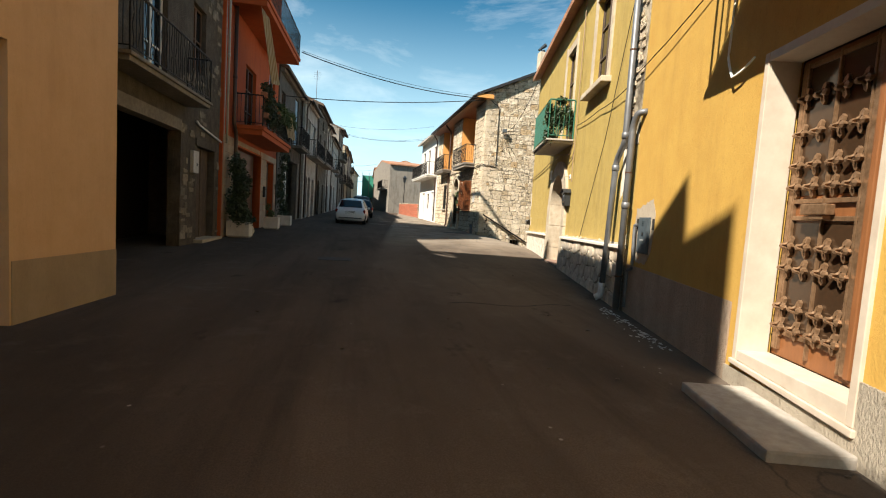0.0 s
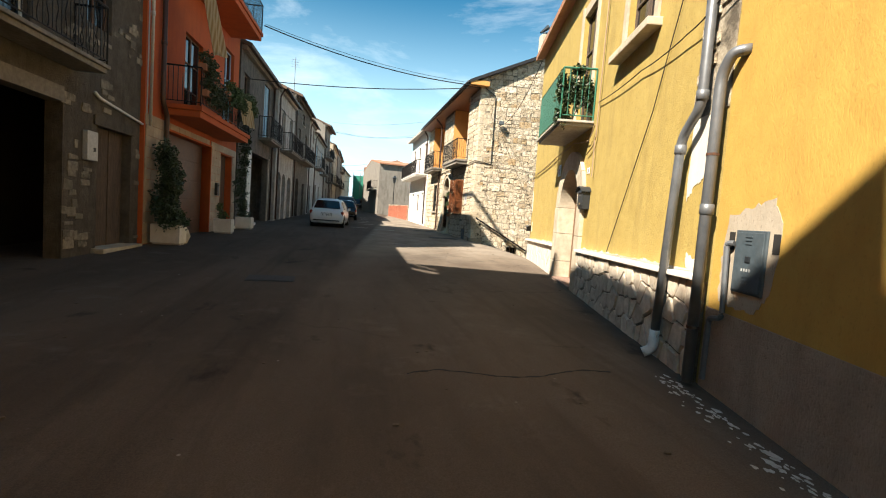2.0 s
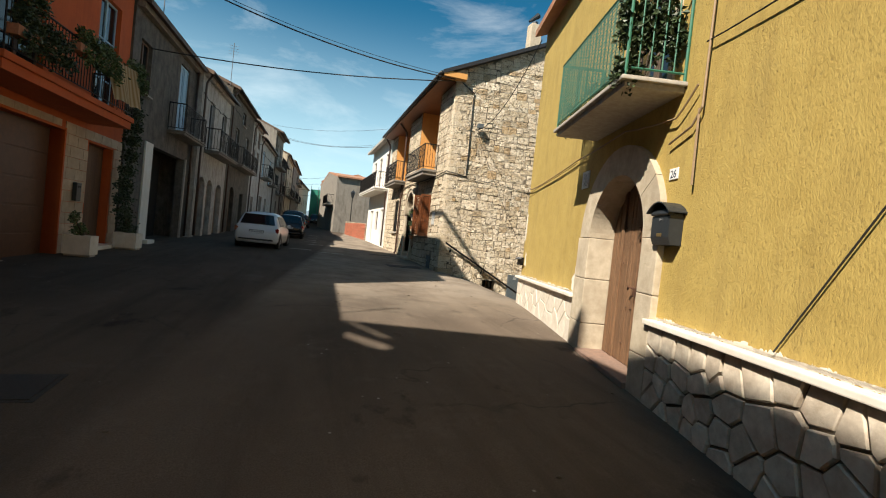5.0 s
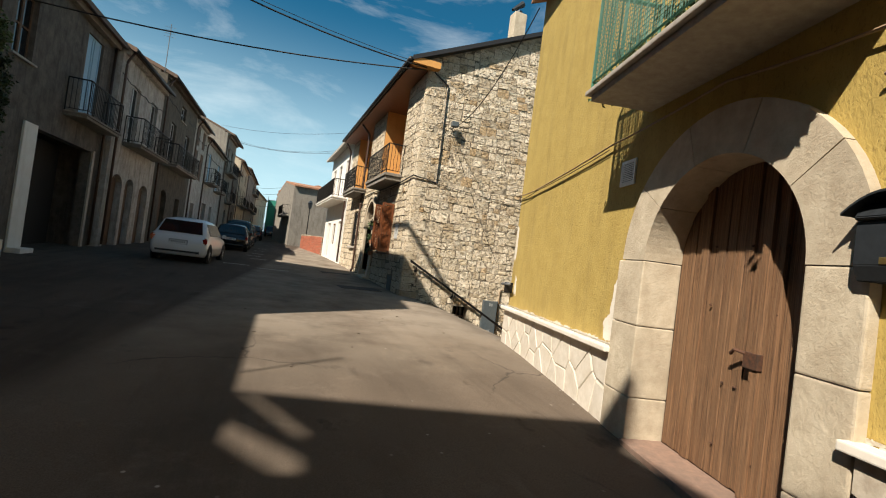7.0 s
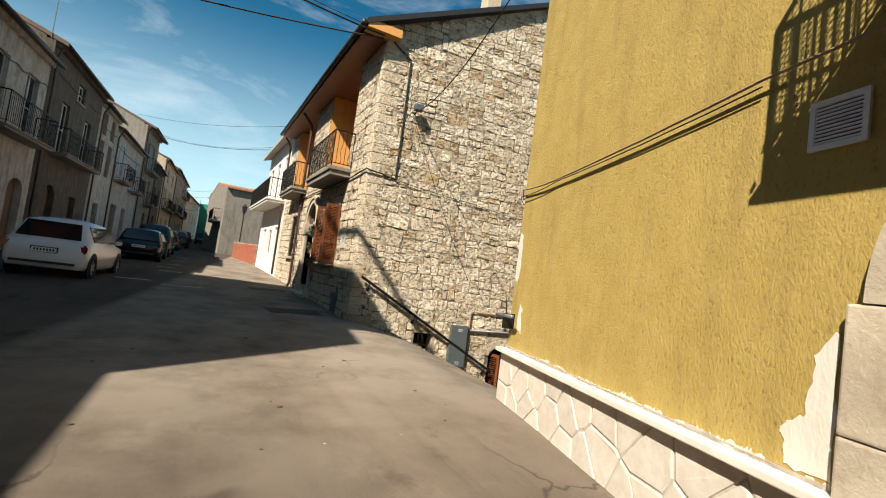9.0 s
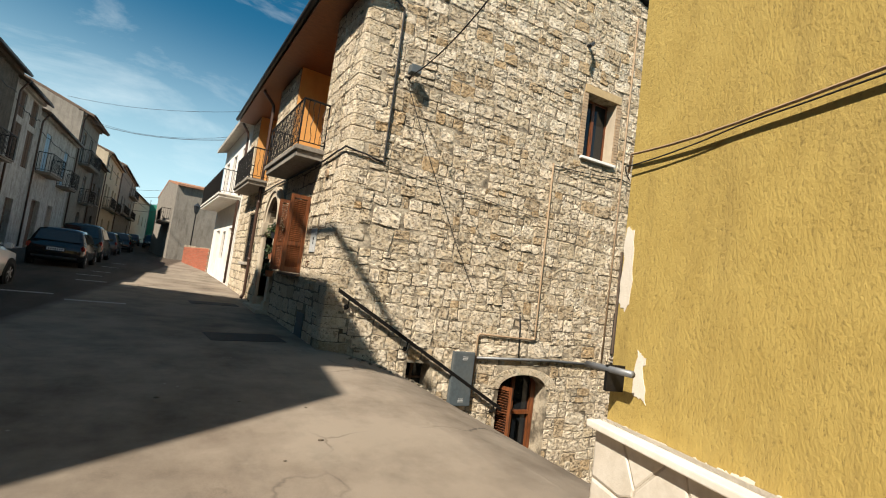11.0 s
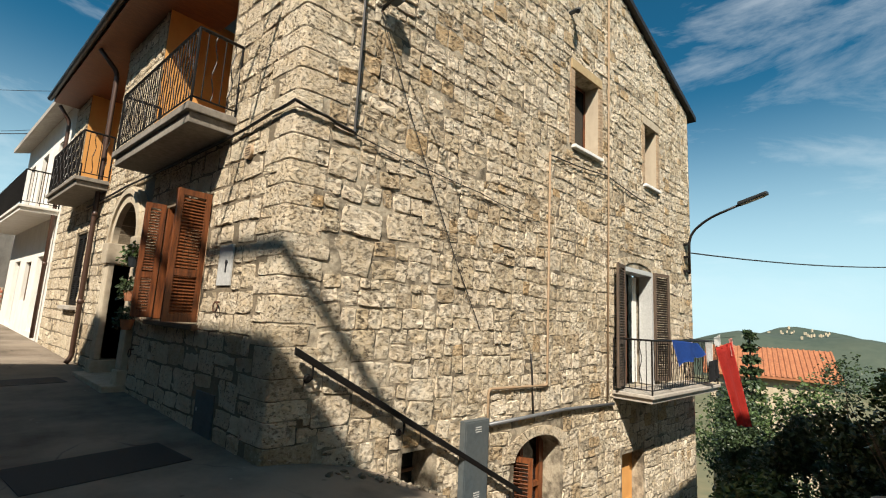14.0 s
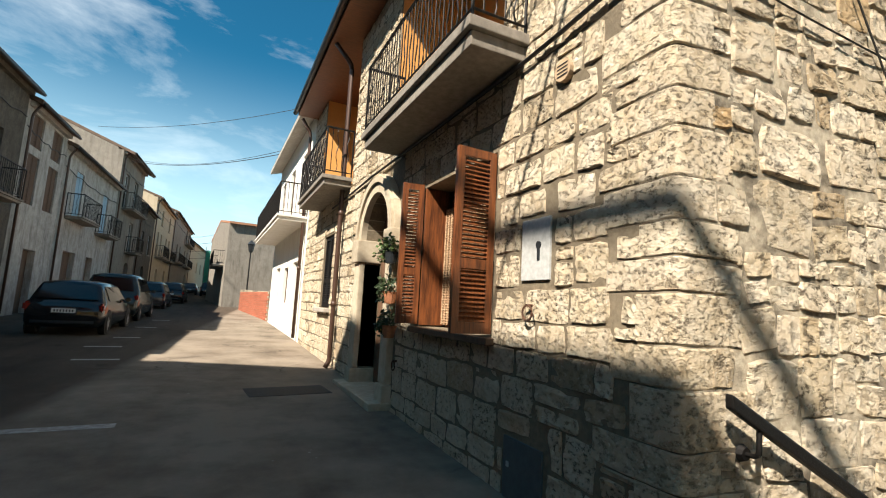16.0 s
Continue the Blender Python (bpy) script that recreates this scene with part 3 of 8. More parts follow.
def balcony(parent, F, s0, s1, depth, z, slab, rail, high=1.0, thick=0.16, step=0.11, wavy=0.0, label="", fine=False, d0=0.0):
    """A slab with its railing: slab as the part, handrail, posts and balusters under it."""
    bm = bmesh.new()
    fbox(bm, F, s0, s1, d0 + 0.003, depth, z - 0.42 * thick, z, 0.012)
    fbox(bm, F, s0 + 0.05, s1 - 0.05, d0 + 0.003, depth - 0.05, z - thick, z - 0.42 * thick - 0.002, 0.01)
    fixnormals(bm)
    b = part("balcony", bm, slab, parent, label)
    i = 0.05
    corners = [(s0 + i, d0 + 0.02), (s0 + i, depth - i), (s1 - i, depth - i), (s1 - i, d0 + 0.02)]
    bm = bmesh.new()
    for h, r in ((high, 0.022), (0.09, 0.012)):
        for a, c in zip(corners, corners[1:]):
            tube(bm, [F.p(*a, z + h), F.p(*c, z + h)], r, 6)
    part("handrail", bm, rail, b)
    for q in corners:
        bm = bmesh.new()
        tube(bm, [F.p(*q, z), F.p(*q, z + high)], 0.017, 6)
        part("post", bm, rail, b)
    bm = bmesh.new()
    rail_panel(bm, F, s0 + i, s1 - i, depth - i, z + 0.09, z + high, step, wavy)
    G = Frame(F.p(s0 + i, 0, 0), F.p(s0 + i, 1, 0), 1)
    H = Frame(F.p(s1 - i, 0, 0), F.p(s1 - i, 1, 0), 1)
    for q in (G, H):
        rail_panel(bm, q, d0 + 0.02, depth - i, 0, z + 0.09, z + high, step, wavy)
    if fine:
        bm.free()
        for q, a, c, d in ((F, s0 + i, s1 - i, depth - i), (G, d0 + 0.02, depth - i, 0), (H, d0 + 0.02, depth - i, 0)):
            n = max(1, round((c - a) / step))
            for k in range(1, n):
                bm = bmesh.new()
                s = a + (c - a) * k / n
                if wavy and k % 2:
                    pts = [q.p(s + wavy * math.sin(j * math.pi / 3) * (1 if k % 4 == 1 else -1), d, z + 0.09 + (high - 0.09) * j / 12) for j in range(13)]
                else:
                    pts = [q.p(s, d, z + 0.09), q.p(s, d, z + high)]
                tube(bm, pts, 0.0085, 5, False)
                part("baluster", bm, rail, b)
    else:
        part("balustrade", bm, rail, b)
    return b


def casement(parent, F, s0, s1, z0, z1, frame, depth=0.14, leaves=2, pane=None, label="", sill=None, name="window", bars=1):
    """A framed window set back in its opening, with leaves, panes and a sill."""
    bm = bmesh.new()
    w = 0.055
    d0, d1 = -depth, -depth - 0.06
    for a, b, c, e in ((s0, s0 + w, z0, z1), (s1 - w, s1, z0, z1), (s0 + w, s1 - w, z0, z0 + w), (s0 + w, s1 - w, z1 - w, z1)):
        fbox(bm, F, a + 0.001, b - 0.001, d0, d1, c + 0.001, e - 0.001)
    for k in range(1, leaves):
        c = s0 + (s1 - s0) * k / leaves
        fbox(bm, F, c - 0.045, c + 0.045, d0 + 0.008, d1, z0 + w, z1 - w)
    for k in range(1, bars + 1):
        zz = z0 + (z1 - z0) * k / (bars + 1)
        fbox(bm, F, s0 + w, s1 - w, d0 + 0.004, d1 + 0.01, zz - 0.018, zz + 0.018)
    fixnormals(bm)
    wob = part(name, bm, frame, parent, label)
    for k in range(leaves):
        a, b = s0 + w + (s1 - s0 - 2 * w) * k / leaves, s0 + w + (s1 - s0 - 2 * w) * (k + 1) / leaves
        bm = bmesh.new()
        fbox(bm, F, a, b, d0 - 0.025, d0 - 0.033, z0 + w, z1 - w)
        part("pane", bm, pane or M["black_glass"], wob)
    if sill:
        bm = bmesh.new()
        fbox(bm, F, s0 - 0.1, s1 + 0.1, -depth + 0.01, 0.09, z0 - 0.06, z0 - 0.004, 0.008)
        part("sill", bm, sill, wob)
    return wob


def louvre(parent, F, s0, s1, d, z0, z1, mat, turn=0.0, hinge=0, name="shutter", label="", slats=None):
    """A louvred shutter leaf; hinge at s0 (0) or s1 (1), turned open by that many degrees out of the wall."""
    piv = F.p(s0 if hinge == 0 else s1, d, 0)
    ang = radians(turn)
    dirv = (F.u if hinge == 0 else -F.u) * math.cos(ang) + F.n * math.sin(ang)
    G = Frame((piv.x, piv.y), (piv.x + dirv.x, piv.y + dirv.y), 1)
    w = s1 - s0
    bm = bmesh.new()
    t = 0.022
    for a, b, c, e in ((0, 0.07, z0, z1), (w - 0.07, w, z0, z1), (0.07, w - 0.07, z0, z0 + 0.1), (0.07, w - 0.07, z1 - 0.08, z1), (0.07, w - 0.07, z0 + (z1 - z0) * 0.34, z0 + (z1 - z0) * 0.34 + 0.09)):
        fbox(bm, G, a, b, -t, t, c + 0.0005, e - 0.0005)
    fixnormals(bm)
    ob = part(name, bm, mat, parent, label)
    n = slats or int((z1 - z0) / 0.06)
    bm = bmesh.new()
    for k in range(n):
        z = z0 + 0.1 + (z1 - z0 - 0.2) * (k + 0.5) / n
        ring = [G.p(0.07, -0.016, z + 0.016), G.p(0.07, 0.014, z - 0.02), G.p(0.07, 0.02, z - 0.014), G.p(0.07, -0.01, z + 0.022)]
        solid(bm, ring, [q + G.u * (w - 0.14) for q in ring])
    fixnormals(bm)
    part("slats", bm, mat, ob)
    return ob


def plank_door(parent, F, s0, s1, z0, z1, depth, mat, planks=8, rails=True, name="door", label="", spring=None, gap=0.004, z1b=None):
    """A door of upright boards, square or round-headed, set back in its opening."""
    bm = bmesh.new()
    fbox(bm, F, s0, s1, -depth - 0.06, -depth - 0.02, z0, z1)
    fixnormals(bm)
    dr = part(name, bm, M["dark_wood"], parent, label)
    for k in range(planks):
        a, b = s0 + (s1 - s0) * k / planks + gap, s0 + (s1 - s0) * (k + 1) / planks - gap
        bm = bmesh.new()
        fbox(bm, F, a, b, -depth - 0.018, -depth + 0.012 * ((k * 7) % 3) / 2, z0 + 0.01, z1, 0.006)
        part("plank", bm, mat, dr)
    return dr


def house(name, F, s0, s1, depth, z0, eave, ridge, mat, holes, label, thick=0.3, roof=None, front=0.4, end=0.02, arches=(), over=0.4, roof_on=None):
    """A house with a pierced front, closed sides and back, and a tiled roof."""
    base = F.p((s0 + s1) / 2, -depth / 2, F.g((s0 + s1) / 2))
    h = thing(name, base, label, "house")
    bm = bmesh.new()
    pierced(bm, F, s0, s1, z0, eave, thick, holes)
    for a in arches:
        arch_fill(bm, F, *a[:4], -0.0, -thick)
    w = part("wall", bm, mat, h)
    for bm in shell(F, s0, s1, depth, z0, eave - 0.02, ridge, thick):
        part("wall", bm, mat, h)
    # dark sheet behind the openings, painted as unlit rooms
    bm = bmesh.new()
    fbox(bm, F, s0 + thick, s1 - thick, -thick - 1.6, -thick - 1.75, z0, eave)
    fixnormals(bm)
    part("inner_wall", bm, M["hollow_shade"], h)
    bm = bmesh.new()
    gable(bm, roof_on or F, s0, s1, depth, eave, ridge, over, end, front=front)
    part("roof", bm, roof or M["tile"], h)
    return h


# ochre house with the grille door
OCH = house("corner_house", RW, -22, -1.1, 9, -1.5, 8.6, 10.2, M["ochre"], [(-5.53, -4.21, 0.3, 3.14), (-6.0, -4.7, 4.2, 6.6)],
            "ochre rendered house with a dark grey dado", front=0.35, roof=M["tile"])
bm = bmesh.new()
for a, b in ((-4.05, -1.1),):
    fbox(bm, RW, a, b, 0.002, 0.016, -1.4, (0.78 + 0.022 * (7.73 + a * 0.97), 0.78 + 0.022 * (7.73 + b * 0.97)))
fixnormals(bm)
part("dado", bm, M["dado"], OCH, "dark grey rough-rendered dado")
bm = bmesh.new()
fbox(bm, RW, -22, -5.58, 0.002, 0.02, -1.4, (0.1, 0.62))
fbox(bm, RW, -5.579, -4.051, 0.002, 0.02, -1.4, 0.245)
fixnormals(bm)
part("dado", bm, M["pebble"], OCH, "pale pebble-dashed dado")
balcony(OCH, RW, -6.6, -3.9, 0.8, 4.28, M["concrete"], M["iron"], 1.0, 0.14, 0.12, label="concrete balcony slab")

# yellow house with the arched door
LEDGE = lambda s: 1.155 - 0.0145 * (s + 0.7)
ARCH = (4.12, 5.83)
YEL = house("yellow_house", RW, -1.1, 10.6, 9, -2.5, 7.2, 8.7, M["yellow"],
            [(3.95, 6.0, 0.2, 3.03), (1.0, 2.15, 4.5, 6.45), (4.05, 5.2, 3.7, 6.5)],
            "weathered yellow rendered house with an arched stone doorway", arches=[(3.95, 6.0, 2.03, 3.03)], front=0.3)

# ---- stone house ----
SF = Frame((6.85, 23.85), (6.85, 36.4), 1)
SS = Frame((6.85, 23.85), (18.8, 22.75), -1)
STONE_APEX = (12.7 - 6.85, 10.65)


def verge(s):
    return 8.3 + 0.402 * (s - 0.64) if s < STONE_APEX[0] else 10.65 - 0.364 * (s - STONE_APEX[0])


STH = thing("stone_house", (12, 30, 0), "rubble stone gabled house with loggias and wooden shutters", "house")
S_HOLES = [(1.80, 2.32, -0.33, 0.37), (4.05, 5.36, -2.6, 0.22), (5.68, 6.66, 5.55, 7.15), (8.95, 9.68, 5.55, 7.1), (7.75, 9.3, 0.75, 3.4), (7.68, 8.7, -3.2, -0.55)]
bm = bmesh.new()
pierced(bm, SS, 0.165, 12.0, -6, 8.1, 0.45, S_HOLES)
arch_fill(bm, SS, 4.05, 5.36, -0.12, 0.22, 0, -0.45, rise=0.33)
ring = [(0.165, 8.1), (12.0, 8.1), (12.0, verge(12.0)), (STONE_APEX[0], 10.6), (0.165, 8.2)]
solid(bm, [SS.p(s, 0, z) for s, z in ring], [SS.p(s, -0.45, z) for s, z in ring])
fixnormals(bm)
SIDE_WALL = part("wall", bm, M["mortar"], STH)
F_HOLES = [(1.92, 3.62, 1.8, 3.55), (4.75, 6.15, 0.2, 3.85), (8.75, 9.75, 1.9, 3.6), (1.9, 5.0, 4.49, 7.6), (7.5, 10.9, 4.49, 7.6)]
bm = bmesh.new()
pierced(bm, SF, 0.165, 12.55, -1, 7.6, 0.45, F_HOLES)
arch_fill(bm, SF, 4.75, 6.15, 3.15, 3.85, 0, -0.45)
fixnormals(bm)
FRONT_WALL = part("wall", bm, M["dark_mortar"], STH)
bm = bmesh.new()
for a, b in ((12.25, 12.55),):
    fbox(bm, SF, a, b, -0.46, -11.6, -4, 8)
fbox(bm, SF, 0.5, 12.2, -11.5, -11.8, -8, 8.1)
fixnormals(bm)
part("wall", bm, M["mortar"], STH)
# loggias: apricot walls set back behind the balconies
for a, b in ((1.9, 5.0), (7.5, 10.9)):
    bm = bmesh.new()
    fbox(bm, SF, a + 0.002, b - 0.002, -1.35, -1.5, 4.25, 7.75)
    fbox(bm, SF, a - 0.12, a, -0.46, -1.5, 4.25, 7.75)
    fbox(bm, SF, b, b + 0.12, -0.46, -1.5, 4.25, 7.75)
    fbox(bm, SF, b - 0.006, b - 0.001, -0.004, -1.345, 4.55, 7.7)
    fixnormals(bm)
    part("loggia_wall", bm, M["peach"], STH, "apricot plastered loggia wall")
    bm = bmesh.new()
    fbox(bm, SF, a + 0.002, b - 0.002, -0.05, -1.348, 4.3, 4.48)
    fixnormals(bm)
    part("loggia_floor", bm, M["concrete"], STH)
    casement(STH, SF, a + 0.5, a + 1.6, 4.56, 6.9, M["varnish"], 1.28, 2, bars=2, label="wooden balcony door")
bm = bmesh.new()
rise = 0.402
a = [SF.p(-0.32, 0.62, 7.72), SF.p(12.5, 0.62, 7.72), SF.p(12.5, -5.85, 10.65), SF.p(-0.67, -5.85, 10.65)]
solid(bm, a, [q + Vector((0, 0, 0.14)) for q in a])
a = [SF.p(-0.67, -5.85, 10.65), SF.p(12.5, -5.85, 10.65), SF.p(12.5, -12.3, 8.3), SF.p(-1.27, -12.3, 8.3)]
solid(bm, a, [q + Vector((0, 0, 0.14)) for q in a])
fixnormals(bm)
part("roof", bm, M["dark_edge"], STH, "dark edged tiled roof")
bm = bmesh.new()
fbox(bm, SF, 0.05, 12.45, 0.6, -0.9, (7.62, 7.62), (7.7, 7.7))
fixnormals(bm)
part("eave_soffit", bm, M["eave_wood"], STH, "varnished wooden eave boards")
bm = bmesh.new()
fbox(bm, SF, -0.3, 0.045, 0.58, -0.3, (7.66, 7.66), (7.86, 7.9))
fixnormals(bm)
part("eave_end", bm, M["peach"], STH, "apricot eave end")
bm = bmesh.new()
fbox(bm, SF, 0.05, 0.45, -2.8, -3.25, 9.0, 10.5, 0.02)
fixnormals(bm)
CH = part("chimney", bm, M["surround"], STH, "rendered chimney with a metal cowl")
balcony(STH, SF, 1.45, 4.7, 0.62, 4.5, M["shaded_concrete"], M["iron"], 1.0, 0.24, 0.1, 0.02, "concrete balcony slab", True)
balcony(STH, SF, 7.5, 10.7, 0.62, 4.6, M["shaded_concrete"], M["iron"], 1.0, 0.2, 0.1, 0.02, "concrete balcony slab", True)
balcony(STH, SS, 7.25, 11.3, 0.85, 0.78, M["concrete"], M["iron"], 1.05, 0.16, 0.11, 0.02, "white-edged balcony slab", True)

# white house beyond
WF = Frame((6.85, 36.42), (6.75, 44.5), 1)
WHI = house("white_house", WF, 0, 8.1, 9, -1, 7.9, 9.3, M["white_wall"], [(1.2, 2.2, 1.0, 3.3), (3.2, 4.2, 1.9, 3.2), (5.4, 6.6, 1.0, 3.3), (1.0, 2.0, 4.6, 7.0), (3.6, 4.6, 4.6, 7.0), (6.0, 7.0, 4.6, 7.0)],
            "white plastered house with a long balcony", front=0.5, roof=M["concrete"])
balcony(WHI, WF, 0.2, 7.9, 0.9, 4.6, M["white_wall"], M["iron"], 1.0, 0.18, 0.12, label="white balcony slab")
for a, b, c, e in ((1.0, 2.0, 4.6, 7.0), (3.6, 4.6, 4.6, 7.0), (6.0, 7.0, 4.6, 7.0), (3.2, 4.2, 1.9, 3.2)):
    casement(WHI, WF, a, b, c, e, M["dark_wood"], 0.1)
for a, b, c, e in ((1.2, 2.2, 1.0, 3.3), (5.4, 6.6, 1.0, 3.3)):
    plank_door(WHI, WF, a, b, c, e, 0.12, M["grey_paint"], 4)

# grey gabled house at the end, side-on to the street
GF = Frame((4.9, 58.0), (11.5, 58.6), -1)
GRY = house("grey_house", GF, 0, 6.6, 14, -1, 7.2, 8.2, M["grey_wall"], [], "grey rendered house, side wall bare", front=0.3)
EF = Frame((4.88, 58.1), (4.2, 72), 1)
bm = bmesh.new()
pierced(bm, EF, 0.3, 13.5, 0, 7.2, 0.06, [(1.5, 2.6, 1.3, 3.6), (4.5, 5.6, 1.3, 3.6), (1.5, 2.5, 4.6, 6.4), (4.5, 5.5, 4.6, 6.4), (8, 9, 4.6, 6.4)])
part("front_wall", bm, M["white_wall"], GRY, "white street front")
balcony(GRY, EF, 1.0, 6.2, 0.8, 4.3, M["concrete"], M["iron"], 1.0, 0.15, 0.14)

# ---- left-hand houses ----
LA = Frame((-3.05, 7.0), (-3.45, 4.5), 1)
BEI = house("beige_house", LA, 0.0, 5.3, 9, -1, 9.78, 9.83, M["beige"], [(1.62, 3.0, 0.0, 2.95)], "smooth beige rendered house with a darker dado", front=0.3, end=0.5)
bm = bmesh.new()
fbox(bm, LA, 0.0, 1.6, 0.002, 0.012, -0.6, 0.78)
fixnormals(bm)
part("dado", bm, M["beige_dado"], BEI, "grey-beige dado band")
plank_door(BEI, LA, 1.62, 3.0, 0.1, 2.95, 0.2, M["grey_wood"], 5)
# unseen crest added to set the shadow line on the yellow house's dado
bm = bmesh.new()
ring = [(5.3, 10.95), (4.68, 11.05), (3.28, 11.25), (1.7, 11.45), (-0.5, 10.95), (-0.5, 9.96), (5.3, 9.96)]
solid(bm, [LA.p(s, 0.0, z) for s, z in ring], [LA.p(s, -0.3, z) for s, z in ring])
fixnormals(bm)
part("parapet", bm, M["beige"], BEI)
# unseen wall, slotted to let two sun bars reach the road
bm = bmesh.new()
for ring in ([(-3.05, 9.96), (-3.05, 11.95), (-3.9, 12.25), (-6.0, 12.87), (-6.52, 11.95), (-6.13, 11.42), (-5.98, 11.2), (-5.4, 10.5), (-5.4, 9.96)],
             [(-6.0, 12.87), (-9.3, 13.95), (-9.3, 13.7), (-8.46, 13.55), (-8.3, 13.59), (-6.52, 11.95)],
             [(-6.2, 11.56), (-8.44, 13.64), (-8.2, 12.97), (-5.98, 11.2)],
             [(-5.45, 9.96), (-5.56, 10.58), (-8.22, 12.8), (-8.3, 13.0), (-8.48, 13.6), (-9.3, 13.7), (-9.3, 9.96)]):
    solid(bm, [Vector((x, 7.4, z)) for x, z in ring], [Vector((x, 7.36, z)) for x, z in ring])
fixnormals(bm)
part("side_parapet", bm, M["beige"], BEI, "unseen slotted wall added to shape the sun bars on the road")
LA2 = Frame(LA.p(5.31, 0, 0), LA.p(25, 0, 0), 1)
BE2 = house("tan_house", LA2, 0.0, 19, 9, -1.5, 9.0, 10.2, M["tan_wall"], [(2.5, 3.6, 0.2, 2.6), (2.5, 3.5, 4.5, 6)], "tan plastered house behind the walk", front=0.35)

# unseen crest, outline cut to cast the jagged shadow on the ochre wall
bm = bmesh.new()
ring = [(0.0, 9.0), (0.0, 10.85), (0.75, 10.95), (2.12, 11.95), (2.2, 11.16), (3.08, 11.4), (3.15, 9.0)]
solid(bm, [LA2.p(s, 0.1, z) for s, z in ring], [LA2.p(s, -0.4, z) for s, z in ring])
fixnormals(bm)
part("parapet", bm, M["tan_wall"], BE2)

LS = Frame((-4.0, 15.75), (-4.45, 7.05), 1)
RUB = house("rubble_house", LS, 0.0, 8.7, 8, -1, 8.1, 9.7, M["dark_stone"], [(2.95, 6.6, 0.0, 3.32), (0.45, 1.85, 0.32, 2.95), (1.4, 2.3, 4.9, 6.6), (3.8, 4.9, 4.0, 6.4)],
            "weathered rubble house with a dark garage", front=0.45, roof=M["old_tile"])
balcony(RUB, LS, 2.62, 6.7, 0.62, 3.98, M["shaded_concrete"], M["iron"], 1.05, 0.16, 0.11, 0.025, "stained concrete balcony slab, darkened for its shaded underside", True)

OL = Frame((-3.45, 23.4), (-3.9, 15.75), 1)
# the unseen roof keeps its own line, set by the shadow it casts
OL_ROOF = Frame((-2.6, 23.4), (-3.77, 15.75), 1)
ORA = house("orange_house", OL, 0.0, 7.73, 10, -1, 12.6, 13.9, M["orange"], [(3.05, 6.5, 0.3, 3.38), (0.55, 1.85, 0.5, 3.3), (0.7, 1.85, 4.05, 7.2), (4.0, 5.4, 4.0, 6.4), (4.0, 5.4, 8.2, 10.5)],
            "orange plastered three-storey house with stone-clad ground floor", front=0.05, end=1.4, roof_on=OL_ROOF)
# unseen block added to cast the far edge of the sun patch
bm = bmesh.new()
bmesh.ops.create_cube(bm, size=1, matrix=Matrix.Translation((-6.6, 15.05, 10.4)) @ Matrix.Diagonal((5.4, 1.3, 4.2, 1)))
part("upper_wing", bm, M["orange"], ORA, "unseen orange block added to cast the sun patch's far edge")
# unseen board added so the stone front's shadow edge runs level
bm = bmesh.new()
bmesh.ops.create_cube(bm, size=1, matrix=Matrix.Translation((-2.6, 20.2, 12.25)) @ Matrix.Diagonal((1.2, 8.0, 0.22, 1)))
part("eave_board", bm, M["orange"], ORA, "unseen orange board added to level the shadow on the stone front")
# unseen rail added for the shadow band round the stone corner
bm = bmesh.new()
bmesh.ops.create_cube(bm, size=1, matrix=Matrix.Translation((-2.1, 20.2, 13.4)) @ Matrix.Diagonal((0.1, 8.0, 0.13, 1)))
for y in (16.3, 24.1):
    bmesh.ops.create_cube(bm, size=1, matrix=Matrix.Translation((-2.1, y, 12.85)) @ Matrix.Diagonal((0.1, 0.1, 1.0, 1)))
part("terrace_rail", bm, M["iron"], ORA, "unseen rail added to cast the shadow band on the stone house")
OB1 = balcony(ORA, OL, 1.9, 6.85, 1.0, 4.05, M["orange"], M["iron"], 1.0, 0.3, 0.11, label="orange balcony slab")
OB2 = balcony(ORA, OL, 1.2, 7.4, 1.15, 8.0, M["orange"], M["iron"], 1.0, 0.3, 0.11, label="orange upper balcony slab")

L2 = Frame((-3.05, 29.9), (-3.4, 23.42), 1)
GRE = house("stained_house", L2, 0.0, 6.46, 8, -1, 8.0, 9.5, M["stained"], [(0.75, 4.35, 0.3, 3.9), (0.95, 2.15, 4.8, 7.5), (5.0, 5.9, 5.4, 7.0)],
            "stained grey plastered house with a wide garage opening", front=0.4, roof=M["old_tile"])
balcony(GRE, L2, 0.3, 3.1, 0.65, 4.75, M["shaded_concrete"], M["iron"], 1.0, 0.14, 0.12, label="weathered balcony slab, darkened for its shaded underside")


